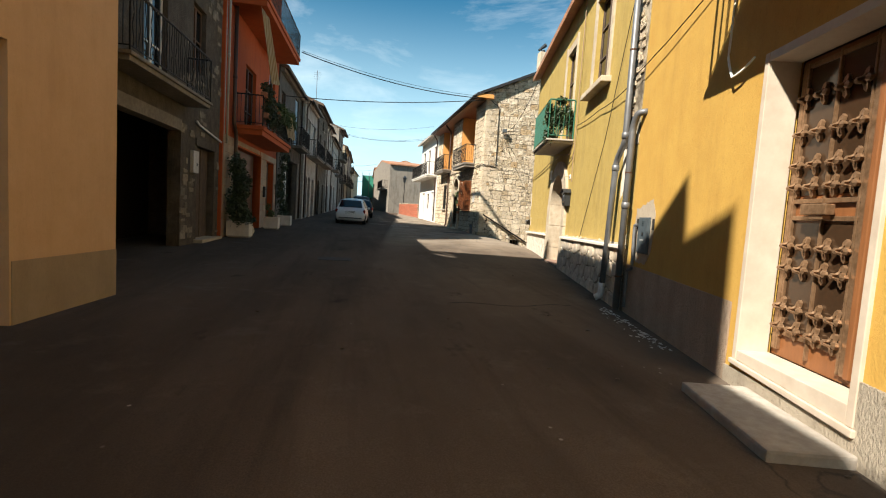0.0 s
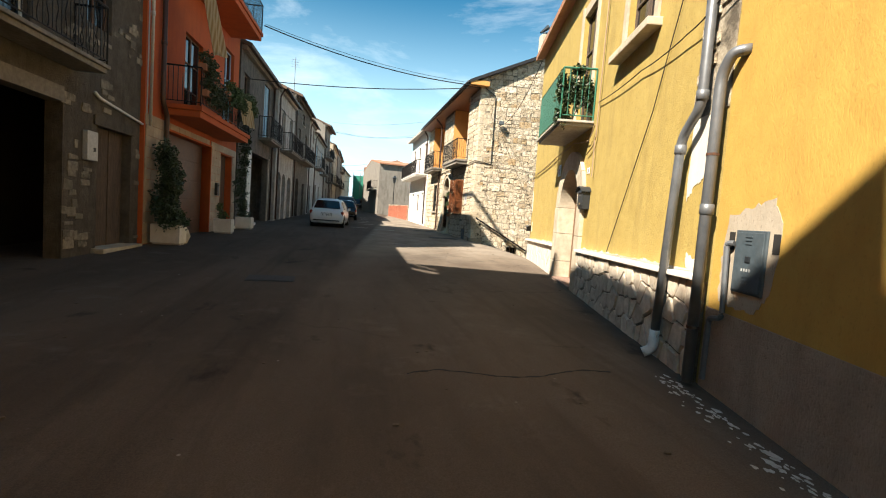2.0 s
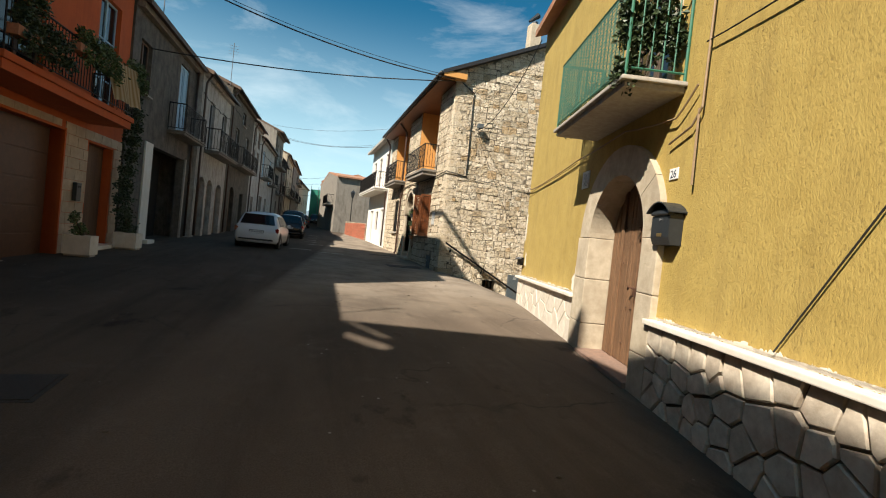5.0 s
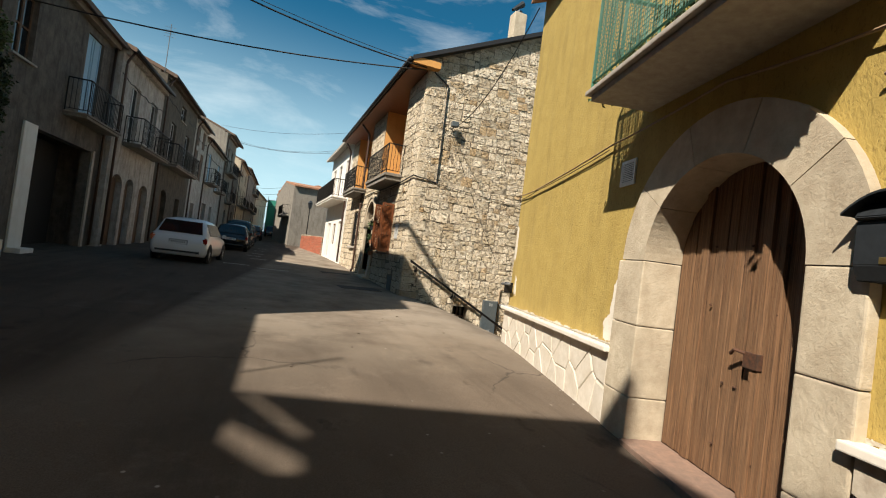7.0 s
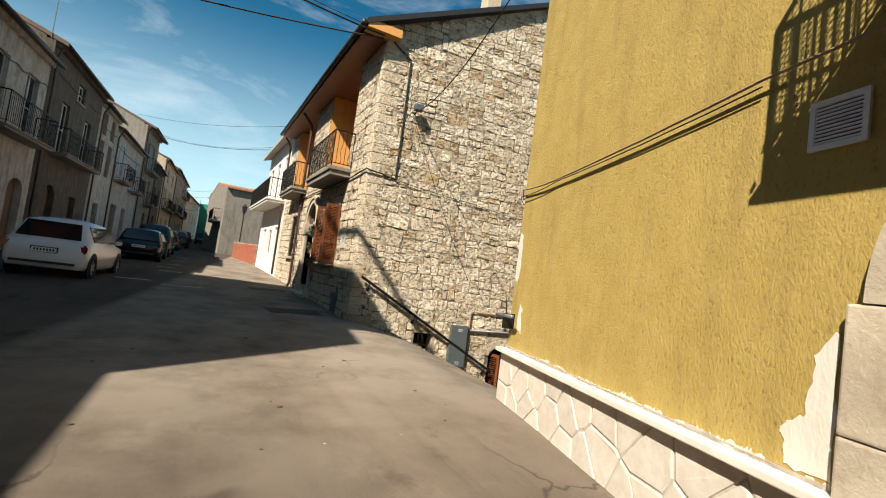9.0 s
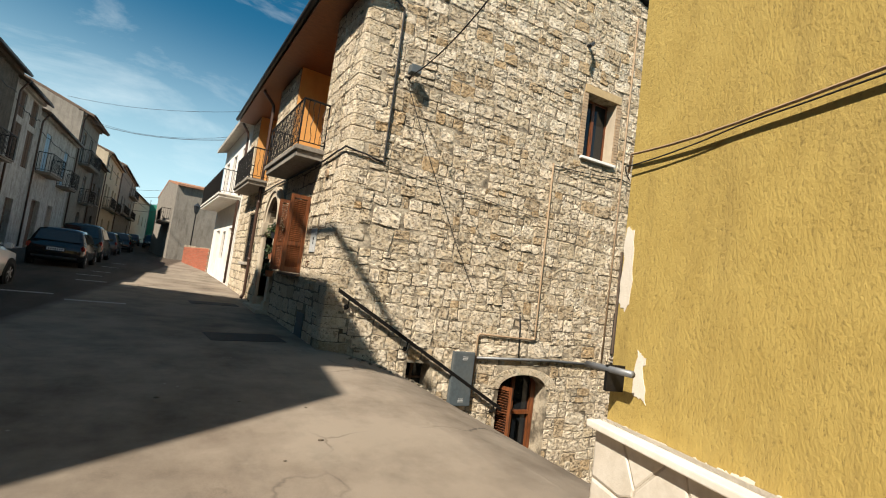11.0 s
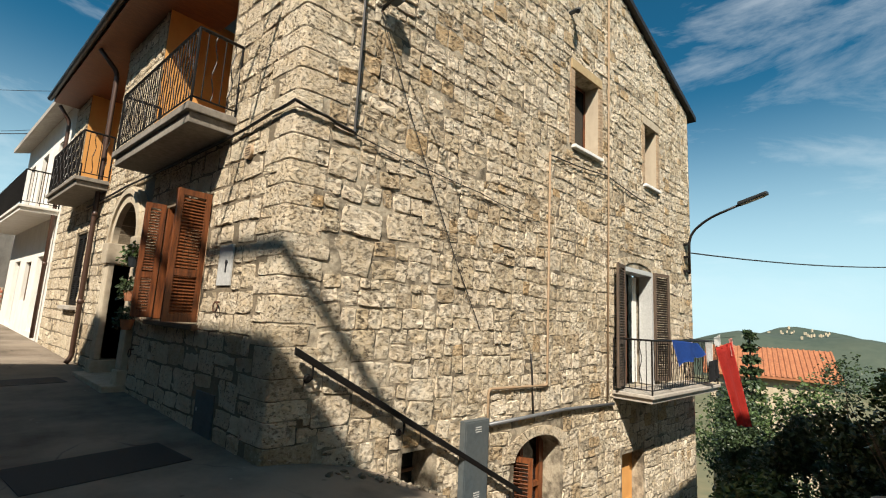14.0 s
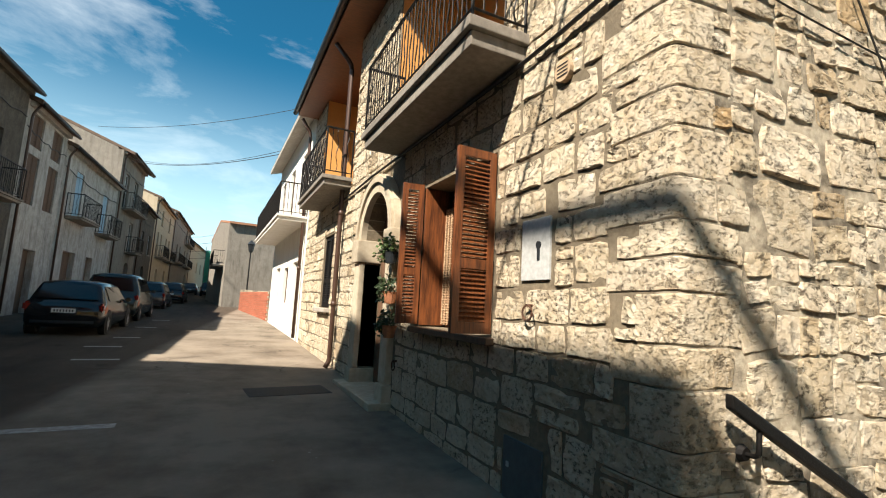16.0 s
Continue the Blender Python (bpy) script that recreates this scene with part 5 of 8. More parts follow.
for k in range(n):
    a0, a1 = k / n, (k + 1) / n
    f = lambda w: (LS0 - 0.045 + (LS1 - LS0 + 0.09) * w, 2.3 + 0.085 * math.sin(math.pi * w) - 0.02 * abs(2 * w - 1) ** 4)
    (sa, za), (sb, zb) = f(a0), f(a1)
    fbox(bm, RW, sa, sb, 0.0, 0.2, (za, zb), (za + 0.012, zb + 0.012))
bmesh.ops.remove_doubles(bm, verts=bm.verts, dist=0.0005)
part("lid", bm, M["black_metal"], LB)
bm = bmesh.new()
fbox(bm, RW, 3.55, 3.65, 0.144, 0.154, 2.035, 2.07, 0.003)
part("name_plate", bm, M["brass"], LB, "small brass name plate")
bm = bmesh.new()
tube(bm, [RW.p(3.6, 0.14, 2.21), RW.p(3.6, 0.162, 2.21)], 0.013, 10)
part("lock", bm, M["alloy"], LB)

VT = thing("wall_vent", RW.p(6.45, 0, 2.85), "white slatted metal wall vent", "vent")
bm = bmesh.new()
for a, b, c2, e in ((6.3, 6.6, 2.85, 2.88), (6.3, 6.6, 3.1, 3.13), (6.3, 6.33, 2.88, 3.1), (6.57, 6.6, 2.88, 3.1)):
    fbox(bm, RW, a, b, 0.002, 0.02, c2, e)
fixnormals(bm)
part("frame", bm, M["white_paint"], VT)
bm = bmesh.new()
fbox(bm, RW, 6.32, 6.58, 0.002, 0.005, 2.87, 3.11)
part("backing", bm, M["hollow_shade"], VT)
for k in range(11):
    z = 2.885 + 0.021 * k
    bm = bmesh.new()
    fbox(bm, RW, 6.33, 6.57, 0.006, 0.017, z, z + 0.011)
    part("slat", bm, M["white_paint"], VT)

# window and balcony of the yellow house
casement(YEL, RW, 1.0, 2.15, 4.5, 6.45, M["old_frame"] if "old_frame" in M else M["grey_wood"], 0.1, 2, bars=2, label="weathered wooden casement window")
bm = bmesh.new()
for a, b, c2, e in ((0.86, 1.0, 4.46, 6.58), (2.15, 2.29, 4.46, 6.58), (1.0, 2.15, 6.45, 6.58)):
    fbox(bm, RW, a, b, 0.002, 0.04, c2, e)
fixnormals(bm)
part("window_surround", bm, M["surround"], YEL)
bm = bmesh.new()
fbox(bm, RW, 0.76, 2.4, -0.09, 0.2, 4.34, 4.455, 0.015)
part("window_sill", bm, M["surround"], YEL, "projecting stone window sill")
casement(YEL, RW, 4.05, 5.2, 3.7, 6.3, M["grey_wood"], 0.1, 2, bars=2, label="weathered wooden balcony door")
bm = bmesh.new()
fbox(bm, RW, 4.05, 5.2, -0.3, 0.0, 6.3, 6.5)
for a, b in ((3.93, 4.05), (5.2, 5.32)):
    fbox(bm, RW, a, b, 0.002, 0.04, 3.7, 6.5)
fixnormals(bm)
part("door_surround", bm, M["surround"], YEL)
YB = balcony(YEL, RW, 3.64, 6.2, 0.71, 3.68, M["concrete"], M["green_paint"], 1.0, 0.11, 0.12, label="pale concrete balcony slab with a green railing", fine=True)
M["net"] = plain("green_net", (0.02, 0.13, 0.085), 0.6)
bm = bmesh.new()
for k in range(70):
    s = 3.78 + 2.36 * k / 69
    tube(bm, [RW.p(s, 0.672, 3.76), RW.p(s, 0.672, 4.66)], 0.0036, 4, False)
for k in range(22):
    z = 3.77 + 0.9 * k / 21
    tube(bm, [RW.p(3.78, 0.672, z), RW.p(6.14, 0.672, z)], 0.0036, 4, False)
    tube(bm, [RW.p(6.155, 0.05, z), RW.p(6.155, 0.67, z)], 0.0036, 4, False)
for k in range(14):
    d = 0.05 + 0.62 * k / 13
    tube(bm, [RW.p(6.155, d, 3.76), RW.p(6.155, d, 4.66)], 0.0036, 4, False)
part("netting", bm, M["net"], YB, "green plastic netting")


# ---- plants ----
def leaves(bm, centre, size, n, leaf, rnd, droop=0.3, hollow=0.35):
    """Many small bent leaves scattered through an uneven ellipsoid."""
    for _ in range(n):
        while True:
            v = Vector((rnd.uniform(-1, 1), rnd.uniform(-1, 1), rnd.uniform(-1, 1)))
            if hollow < v.length < 1:
                break
        w = 0.72 + 0.5 * noise.noise(v * 2.1 + Vector(centre))
        q = Vector(centre) + Vector((v.x * size[0], v.y * size[1], v.z * size[2])) * w
        a = Vector((rnd.gauss(0, 1), rnd.gauss(0, 1), rnd.gauss(-droop, 0.7))).normalized()
        b = a.cross(Vector((rnd.gauss(0, 1), rnd.gauss(0, 1), rnd.gauss(0, 1)))).normalized()
        up = a.cross(b) * leaf * 0.18
        l, h = leaf * rnd.uniform(0.6, 1.3), leaf * rnd.uniform(0.25, 0.45)
        p0, p1, p2, p3 = q, q + a * l * 0.5 + b * h + up, q + a * l, q + a * l * 0.5 - b * h + up
        vs = [bm.verts.new(x) for x in (p0, p1, p2, p3)]
        bm.faces.new((vs[0], vs[1], vs[2]))
        bm.faces.new((vs[0], vs[2], vs[3]))


def shrub(name, at, label, category, blobs, leaf, n, mat, seed, stems=3, stem_r=0.012, parent=None, group=""):
    rnd = random.Random(seed)
    sh = parent or thing(name, at, label, category, group)
    bm = bmesh.new()
    for k in range(stems):
        tip = Vector(blobs[k % len(blobs)][0])
        mid = (Vector(at) + tip) / 2 + Vector((rnd.uniform(-0.1, 0.1), rnd.uniform(-0.1, 0.1), 0))
        tube(bm, [at, mid, tip], [stem_r, stem_r * 0.8, stem_r * 0.3], 6)
    part("stem", bm, M["bark"], sh)
    bm = bmesh.new()
    total = sum(b[1][0] * b[1][1] + b[1][0] * b[1][2] for b in blobs)
    for c0, size in blobs:
        leaves(bm, c0, size, int(n * (size[0] * size[1] + size[0] * size[2]) / total), leaf, rnd)
    ob = part("foliage", bm, mat, sh)
    ob["kind"] = "stuff"
    return sh


shrub("ivy", RW.p(3.85, 0.4, 3.69), "dark ivy trailing over the balcony end", "plant", [(RW.p(3.77, 0.12 + 0.11 * k, 4.18 + 0.12 * (k % 2)), (0.11, 0.1, 0.42)) for k in range(6)] + [(RW.p(3.8, 0.6, 3.75), (0.2, 0.16, 0.25)), (RW.p(3.8, 0.35, 4.68), (0.16, 0.22, 0.1))], 0.075, 2600, M["dark_leaf"], 31)
shrub("balcony_plant", RW.p(4.6, 0.55, 3.69), "flowering plants spilling through the green balcony net", "plant", [(RW.p(4.4 + 0.35 * k, 0.5, 3.85 + 0.05 * (k % 3)), (0.2, 0.12, 0.14)) for k in range(5)] + [(RW.p(6.2, 0.5, 3.75), (0.14, 0.16, 0.22))], 0.05, 900, M["leaf"], 32)

# cables and brackets on the yellow house
M["tan_cable"] = plain("tan_cable", (0.32, 0.22, 0.13), 0.7)


def cable(name, pts, r, mat, label, sag=0.0, n=14):
    pts = [Vector(q) for q in pts]
    out = []
    for a, b in zip(pts, pts[1:]):
        for k in range(n):
            w = k / n
            out.append(a.lerp(b, w) - Vector((0, 0, 4 * sag * w * (1 - w))) + Vector((0, 0, 0.004 * noise.noise(a.lerp(b, w) * 6))))
    out.append(pts[-1])
    bm = bmesh.new()
    tube(bm, out, r, 5)
    return tagged(part(name, bm, mat), label, "cable")


cable("wall_cable", [RW.p(10.64, 0.0, 3.12), RW.p(10.55, 0.06, 3.24), RW.p(9.6, 0.05, 3.22), RW.p(6.9, 0.05, 3.38), RW.p(5.0, 0.05, 3.46), RW.p(3.7, 0.06, 3.3), RW.p(3.35, 0.06, 3.55)], 0.011, M["tan_cable"], "thin tan cable pinned along the yellow wall", 0.015)
cable("wall_cable", [RW.p(10.64, -0.02, 3.05), RW.p(10.63, 0.05, 3.15), RW.p(9.6, 0.045, 3.2), RW.p(6.9, 0.045, 3.34)], 0.006, M["cable"], "thin black cable pinned along the yellow wall", 0.02)
cable("wall_cable", [RW.p(3.8, 0.05, 3.05), RW.p(3.4, 0.05, 3.15), RW.p(3.25, 0.05, 3.3), RW.p(3.22, 0.05, 7.0)], 0.012, M["tan_cable"], "tan cables rising up the yellow wall", 0.0)
cable("wall_cable", [RW.p(3.3, 0.05, 3.3), RW.p(3.28, 0.05, 2.55)], 0.011, M["tan_cable"], "cut tan cable end hanging on the yellow wall", 0.0)
cable("wall_cable", [RW.p(3.3, 0.05, 3.95), RW.p(1.2, 0.06, 3.88), RW.p(-0.2, 0.08, 3.85), RW.p(-1.0, 0.1, 3.95), RW.p(-3.2, 0.05, 4.3)], 0.008, M["cable"], "black cable slung across the yellow and ochre walls", 0.03)
# dark tube laid here in place of an overhead cable's cast shadow
cable("wall_cable", [RW.p(2.04, 0.03, 1.22), RW.p(0.7, 0.03, 3.2), RW.p(-0.95, 0.03, 6.6)], 0.007, M["cable"], "dark oblique line on the yellow wall in place of a cable shadow", 0.0)
cable("wall_cable", [RW.p(-4.05, 0.05, 3.2), RW.p(-3.75, 0.08, 3.1), RW.p(-3.6, 0.06, 3.35), RW.p(-3.6, 0.05, 4.1)], 0.012, M["white_paint"], "white looped cable beside the ochre house door", 0.02)
for z0, z1, d in ((1.52, 1.56, 0.05),):
    HP = thing("wall_pipe", RW.p(10.6, 0.1, 1.5), "grey pipe rail sticking out past the yellow house corner", "pipe")
    for dz, r, e in ((0.0, 0.026, 10.2),):
        bm = bmesh.new()
        tube(bm, [RW.p(e, 0.14, 1.5 + dz), RW.p(10.6, 0.14, 1.48 + dz), RW.p(10.74, 0.14, 1.47 + dz)], r, 12)
        part("pipe", bm, M["zinc"], HP, smooth=True)
    bm = bmesh.new()
    fbox(bm, RW, 10.45, 10.48, 0.0, 0.16, 1.32, 1.52)
    part("bracket", bm, M["iron"], HP)

# ---- stone house: openings and fittings ----
def reveal_window(F, h, depth, label, frame, lintel=None):
    s0, s1, z0, z1 = h
    casement(STH, F, s0, s1, z0, z1, frame, depth, 2, bars=0, label=label)
    bm = bmesh.new()
    fbox(bm, F, s0 - 0.08, s1 + 0.08, -depth + 0.01, 0.09, z0 - 0.07, z0 - 0.003, 0.01)
    part("window_sill", bm, M["white_paint"], STH, "white window sill")
    bm = bmesh.new()
    fbox(bm, F, s0 - 0.12, s1 + 0.12, -0.05, 0.035, z1 + 0.002, z1 + 0.2, 0.01)
    part("lintel", bm, lintel or M["surround"], STH, "stone lintel")
    for a, b in ((s0 - 0.15, s0 - 0.002), (s1 + 0.002, s1 + 0.15)):
        n = int((z1 - z0) / 0.075)
        for k in range(n):
            bm = bmesh.new()
            fbox(bm, F, a + 0.006 * (k % 2), b - 0.006 * ((k + 1) % 2), -0.05, 0.028, z0 + 0.075 * k + 0.005, z0 + 0.075 * (k + 1) - 0.006)
            part("brick", bm, M["thin_brick"], STH)
    for s, e in ((s0 + 0.0005, s0 + 0.012), (s1 - 0.012, s1 - 0.0005)):
        bm = bmesh.new()
        fbox(bm, F, s, e, -depth + 0.002, 0.0, z0, z1)
        part("reveal", bm, M["reveal"], STH, "smooth plastered reveal")


M["thin_brick"] = surf("tan_brick", (0.42, 0.31, 0.2), (0.33, 0.23, 0.14), None, fine=10, bump=0.4, spread=0.15)
M["reveal"] = stucco("reveal_plaster", (0.5, 0.42, 0.31), (0.42, 0.34, 0.25), (0.3, 0.24, 0.17), relief=0.3, pits=0.05)
M["ochre_stone"] = surf("ochre_stone", (0.46, 0.34, 0.18), (0.38, 0.27, 0.14), None, fine=9, bump=0.5)
reveal_window(SS, (5.68, 6.66, 5.55, 7.15), 0.3, "dark timber window in a deep plastered reveal", M["varnish"], M["ochre_stone"])
reveal_window(SS, (8.95, 9.68, 5.55, 7.1), 0.3, "narrow timber window in a deep plastered reveal", M["varnish"])
# small square cellar window
bm = bmesh.new()
fbox(bm, SS, 1.8, 2.32, -0.42, -0.4, -0.33, 0.37)
part("window", bm, M["black_glass"], STH, "dark cellar window")
bm = bmesh.new()
fbox(bm, SS, 2.04, 2.09, -0.39, -0.35, -0.33, 0.37)
fbox(bm, SS, 1.81, 2.31, -0.39, -0.352, 0.0, 0.04)
fixnormals(bm)
part("window_bar", bm, M["dark_wood"], STH)
# blue-grey cabinet on the side wall
BC = thing("wall_cabinet", SS.p(3.0, 0.05, -0.45), "tall dark blue-grey metal cabinet on the stone wall", "cabinet")
bm = bmesh.new()
fbox(bm, SS, 2.78, 3.28, 0.03, 0.13, -0.45, 0.66, 0.008)
part("body", bm, M["slate_dark"] if "slate_dark" in M else M["slate_metal"], BC)
bm = bmesh.new()
fbox(bm, SS, 2.8, 3.26, 0.131, 0.142, -0.43, 0.64, 0.004)
dr = part("door", bm, M["slate_metal"], BC)
for z in (-0.36, -0.33, -0.3, 0.5, 0.53, 0.56):
    bm = bmesh.new()
    fbox(bm, SS, 2.98, 3.1, 0.1425, 0.147, z, z + 0.013)
    part("vent_slot", bm, M["grey_paint"], dr)
# arched doorway with its timber door ajar
bm = bmesh.new()
fbox(bm, SS, 4.07, 5.34, -0.44, -0.41, -2.6, 0.21)
part("door", bm, M["black_glass"], STH, "dark glazed door under a stone arch")
bm = bmesh.new()
for a, b, c2, e in ((4.07, 4.17, -2.6, 0.15), (4.66, 4.74, -2.6, 0.2), (5.22, 5.34, -2.6, 0.15), (4.17, 5.22, -0.75, -0.67)):
    fbox(bm, SS, a, b, -0.409, -0.34, c2, e)
fixnormals(bm)
part("door_frame", bm, M["varnish"], STH, "varnished timber door frame")
louvre(STH, SS, 4.07, 4.6, -0.3, -2.6, -0.05, M["varnish"], 62, 0, "door_leaf", "varnished timber door leaf standing ajar")
for k in range(9):
    a0, a1 = math.pi * (0.02 + 0.96 * k / 9), math.pi * (0.02 + 0.96 * (k + 1) / 9)
    part("voussoir", arch_ring(SS, 4.705, 0.67, 0.95, -0.12, -0.05, 0.03, a0 + 0.012, a1 - 0.012, 2, 0.52), M["ashlar"], STH)
# lower ochre door, balcony door with shutters
bm = bmesh.new()
fbox(bm, SS, 7.7, 8.68, -0.3, -0.25, -3.2, -0.56)
for k in range(6):
    fbox(bm, SS, 7.74 + 0.155 * k, 7.85 + 0.155 * k, -0.249, -0.235, -3.1, -1.6)
fixnormals(bm)
part("door", bm, M["ochre_door"] if "ochre_door" in M else M["peach"], STH, "ochre panelled lower door")
bm = bmesh.new()
for a, b, c2, e in ((7.75, 7.83, 0.78, 3.4), (9.22, 9.3, 0.78, 3.4), (7.83, 9.22, 3.3, 3.4)):
    fbox(bm, SS, a, b, -0.28, 0.03, c2, e)
fixnormals(bm)
part("door_frame", bm, M["grey_paint"], STH, "grey painted balcony door frame")
bm = bmesh.new()
fbox(bm, SS, 8.0, 8.5, -0.3, -0.26, 0.8, 3.28)
fixnormals(bm)
part("door", bm, M["varnish"], STH, "timber balcony door standing open")
bm = bmesh.new()
fbox(bm, SS, 8.98, 9.2, -0.36, -0.34, 0.8, 3.28)
fixnormals(bm)
part("curtain", bm, M["white_paint"], STH, "white curtain")
louvre(STH, SS, 7.15, 7.75, 0.05, 0.85, 3.4, M["grey_wood"], 12, 1, "shutter", "grey weathered shutter folded open")
louvre(STH, SS, 9.3, 9.9, 0.05, 0.85, 3.4, M["grey_wood"], 12, 0, "shutter", "grey weathered shutter folded open")
for k in range(11):
    a0, a1 = math.pi * (0.1 + 0.8 * k / 11), math.pi * (0.1 + 0.8 * (k + 1) / 11)
    part("voussoir", arch_ring(SS, 8.52, 0.92, 1.24, 3.16, -0.05, 0.03, a0 + 0.008, a1 - 0.008, 2, 0.42), M["ashlar"], STH)

# handrail down the alley
HR = thing("handrail", SS.p(0.3, 0.12, 1.6), "black iron flat-bar handrail sloping down the stone wall", "handrail")
bm = bmesh.new()
fbox(bm, SS, 0.2, 4.1, 0.1, 0.15, (1.6, -0.55), (1.68, -0.47), 0.012)
part("rail", bm, M["iron"], HR)
for s in (0.42, 1.7, 2.9, 3.9):
    z = 1.6 - (s - 0.2) * 0.551
    bm = bmesh.new()
    tube(bm, rounded([SS.p(s, 0.0, z - 0.14), SS.p(s, 0.12, z - 0.14), SS.p(s, 0.125, z + 0.02)], 0.04), 0.014, 6)
    part("bracket", bm, M["iron"], HR)
    bm = bmesh.new()
    tube(bm, [SS.p(s, 0.02, z - 0.14), SS.p(s, 0.05, z - 0.14)], [0.05, 0.035], 10)
    part("rosette", bm, M["iron"], HR)


def wall_pipe(pts, r, mat, label, name="wall_pipe"):
    bm = bmesh.new()
    tube(bm, rounded(pts, 0.06), r, 8)
    return tagged(part(name, bm, mat, smooth=True), label, "pipe")


wall_pipe([SS.p(3.34, 0.05, -0.3), SS.p(3.34, 0.05, 1.05), SS.p(4.85, 0.05, 1.02), SS.p(4.82, 0.045, 5.15)], 0.021, M["tan_cable"], "thin painted pipe bent up the stone wall")
wall_pipe([SS.p(3.36, 0.06, 0.55), SS.p(5.4, 0.06, 0.58), SS.p(7.2, 0.06, 0.52)], 0.03, M["zinc"], "grey pipe running along the stone wall above the arch")
wall_pipe([SS.p(4.45, 0.06, 0.6), SS.p(4.4, 0.05, 1.3), SS.p(4.36, 0.05, 1.55)], 0.014, M["cable"], "short black pipe end on the stone wall")
wall_pipe([SS.p(2.72, 0.05, -0.5), SS.p(2.5, 0.05, -0.52), SS.p(2.45, 0.05, -1.2)], 0.025, M["brown_pipe"], "short brown pipe below the cabinet")
wall_pipe([SS.p(7.05, 0.05, 9.6), SS.p(7.02, 0.05, 4.1), SS.p(6.98, 0.05, 0.6)], 0.02, M["tan_cable"], "thin pale pipe down the gable wall")
cable("facade_cable", [SF.p(9, 0.05, 4.2), SF.p(5.9, 0.05, 4.25), SF.p(1.5, 0.06, 4.22), SF.p(0.4, 0.06, 4.28), SF.p(-0.06, 0.06, 4.3), SS.p(0.35, 0.05, 4.25), SS.p(0.72, 0.05, 4.18), SS.p(0.72, 0.05, 5.4), SS.p(0.7, 0.05, 7.3), SS.p(0.2, 0.06, 7.62)], 0.02, M["cable"], "bundled black cables clipped round the stone corner", 0.01)
cable("facade_cable", [SS.p(0.4, 0.05, 4.2), SS.p(3.0, 0.05, 3.95), SS.p(4.4, 0.05, 3.8)], 0.007, M["cable"], "thin cable across the stone wall", 0.02)
cable("facade_cable", [SS.p(4.8, 0.05, 5.1), SS.p(7.0, 0.05, 5.25), SS.p(9.2, 0.05, 5.05)], 0.012, M["cable"], "black cable under the gable windows", 0.03)
cable("facade_cable", [SS.p(0.95, 0.06, 5.9), SS.p(1.6, 0.05, 4.6), SS.p(2.5, 0.05, 2.9), SS.p(3.1, 0.05, 1.9)], 0.007, M["cable"], "thin dark cable hanging down the stone wall", 0.0)
FL = thing("flood_lamp", SS.p(1.0, 0.1, 6.0), "small grey flood lamp on the stone wall", "lamp")
bm = bmesh.new()
fbox(bm, SS, 0.92, 1.14, 0.12, 0.3, 6.0, 6.16, 0.015)
part("housing", bm, M["slate_metal"], FL)
bm = bmesh.new()
tube(bm, [SS.p(1.0, 0.02, 5.95), SS.p(1.0, 0.2, 6.0)], 0.02, 8)
part("bracket", bm, M["iron"], FL)
FL2 = thing("flood_lamp", SS.p(5.3, 0.1, 8.1), "dark wall lamp high on the gable", "lamp")
bm = bmesh.new()
tube(bm, rounded([SS.p(5.5, 0.0, 8.3), SS.p(5.5, 0.2, 8.3), SS.p(5.3, 0.3, 8.1)], 0.06), [0.03] * 5 + [0.05, 0.08, 0.09][:2] if False else 0.045, 8)
part("housing", bm, M["black_metal"], FL2)
# street lamp on an arm at the far corner
SL = thing("street_lamp", SS.p(11.9, 0, 3.7), "black street lamp on a curved wall arm", "street lamp")
bm = bmesh.new()
tube(bm, rounded([(18.3, 22.68, 3.6), (18.3, 22.66, 4.7), (18.3, 22.2, 5.1), (18.18, 21.4, 5.38)], 0.3, 6), 0.035, 8)
part("arm", bm, M["iron"], SL, smooth=True)
LH = Frame((18.19, 21.45), (18.08, 20.8), 1)
bm = bmesh.new()
fbox(bm, LH, 0, 0.66, -0.11, 0.11, (5.34, 5.54), (5.44, 5.62), 0.03)
part("head", bm, M["black_metal"], SL)
bm = bmesh.new()
fbox(bm, LH, 0.15, 0.58, -0.08, 0.08, (5.375, 5.505), (5.382, 5.512))
part("lens", bm, M["grey_paint"], SL)
for z in (3.65, 4.05, 4.4):
    bm = bmesh.new()
    fbox(bm, SS, 11.4, 11.6, 0.0, 0.13, z, z + 0.05)
    part("bracket", bm, M["iron"], SL)

# laundry on the balcony
def cloth(name, top, bottom, mat, label, folds=5, seed=1):
    """A hanging cloth between two edges with soft folds."""
    rnd = random.Random(seed)
    bm = bmesh.new()
    n, m = 14, 12
    a0, a1, b0, b1 = [Vector(q) for q in (*top, *bottom)]
    side = (a1 - a0).normalized()
    out = side.cross(Vector((0, 0, 1)))
    rows = []
    for j in range(m + 1):
        w = j / m
        rows.append([bm.verts.new(a0.lerp(a1, i / n) * (1 - w) + b0.lerp(b1, i / n) * w + out * (0.035 * w + 0.008) * math.sin(i / n * folds * math.pi + seed) + Vector((0, 0, 0.02 * math.sin(i * 1.3 + seed) * w))) for i in range(n + 1)])
    for r, q in zip(rows, rows[1:]):
        for i in range(n):
            bm.faces.new((r[i], r[i + 1], q[i + 1], q[i]))
    ext = bmesh.ops.solidify(bm, geom=bm.faces[:], thickness=0.004)
    ob = part(name, bm, mat, smooth=True)
    return tagged(ob, label, "laundry", "laundry on the balcony")


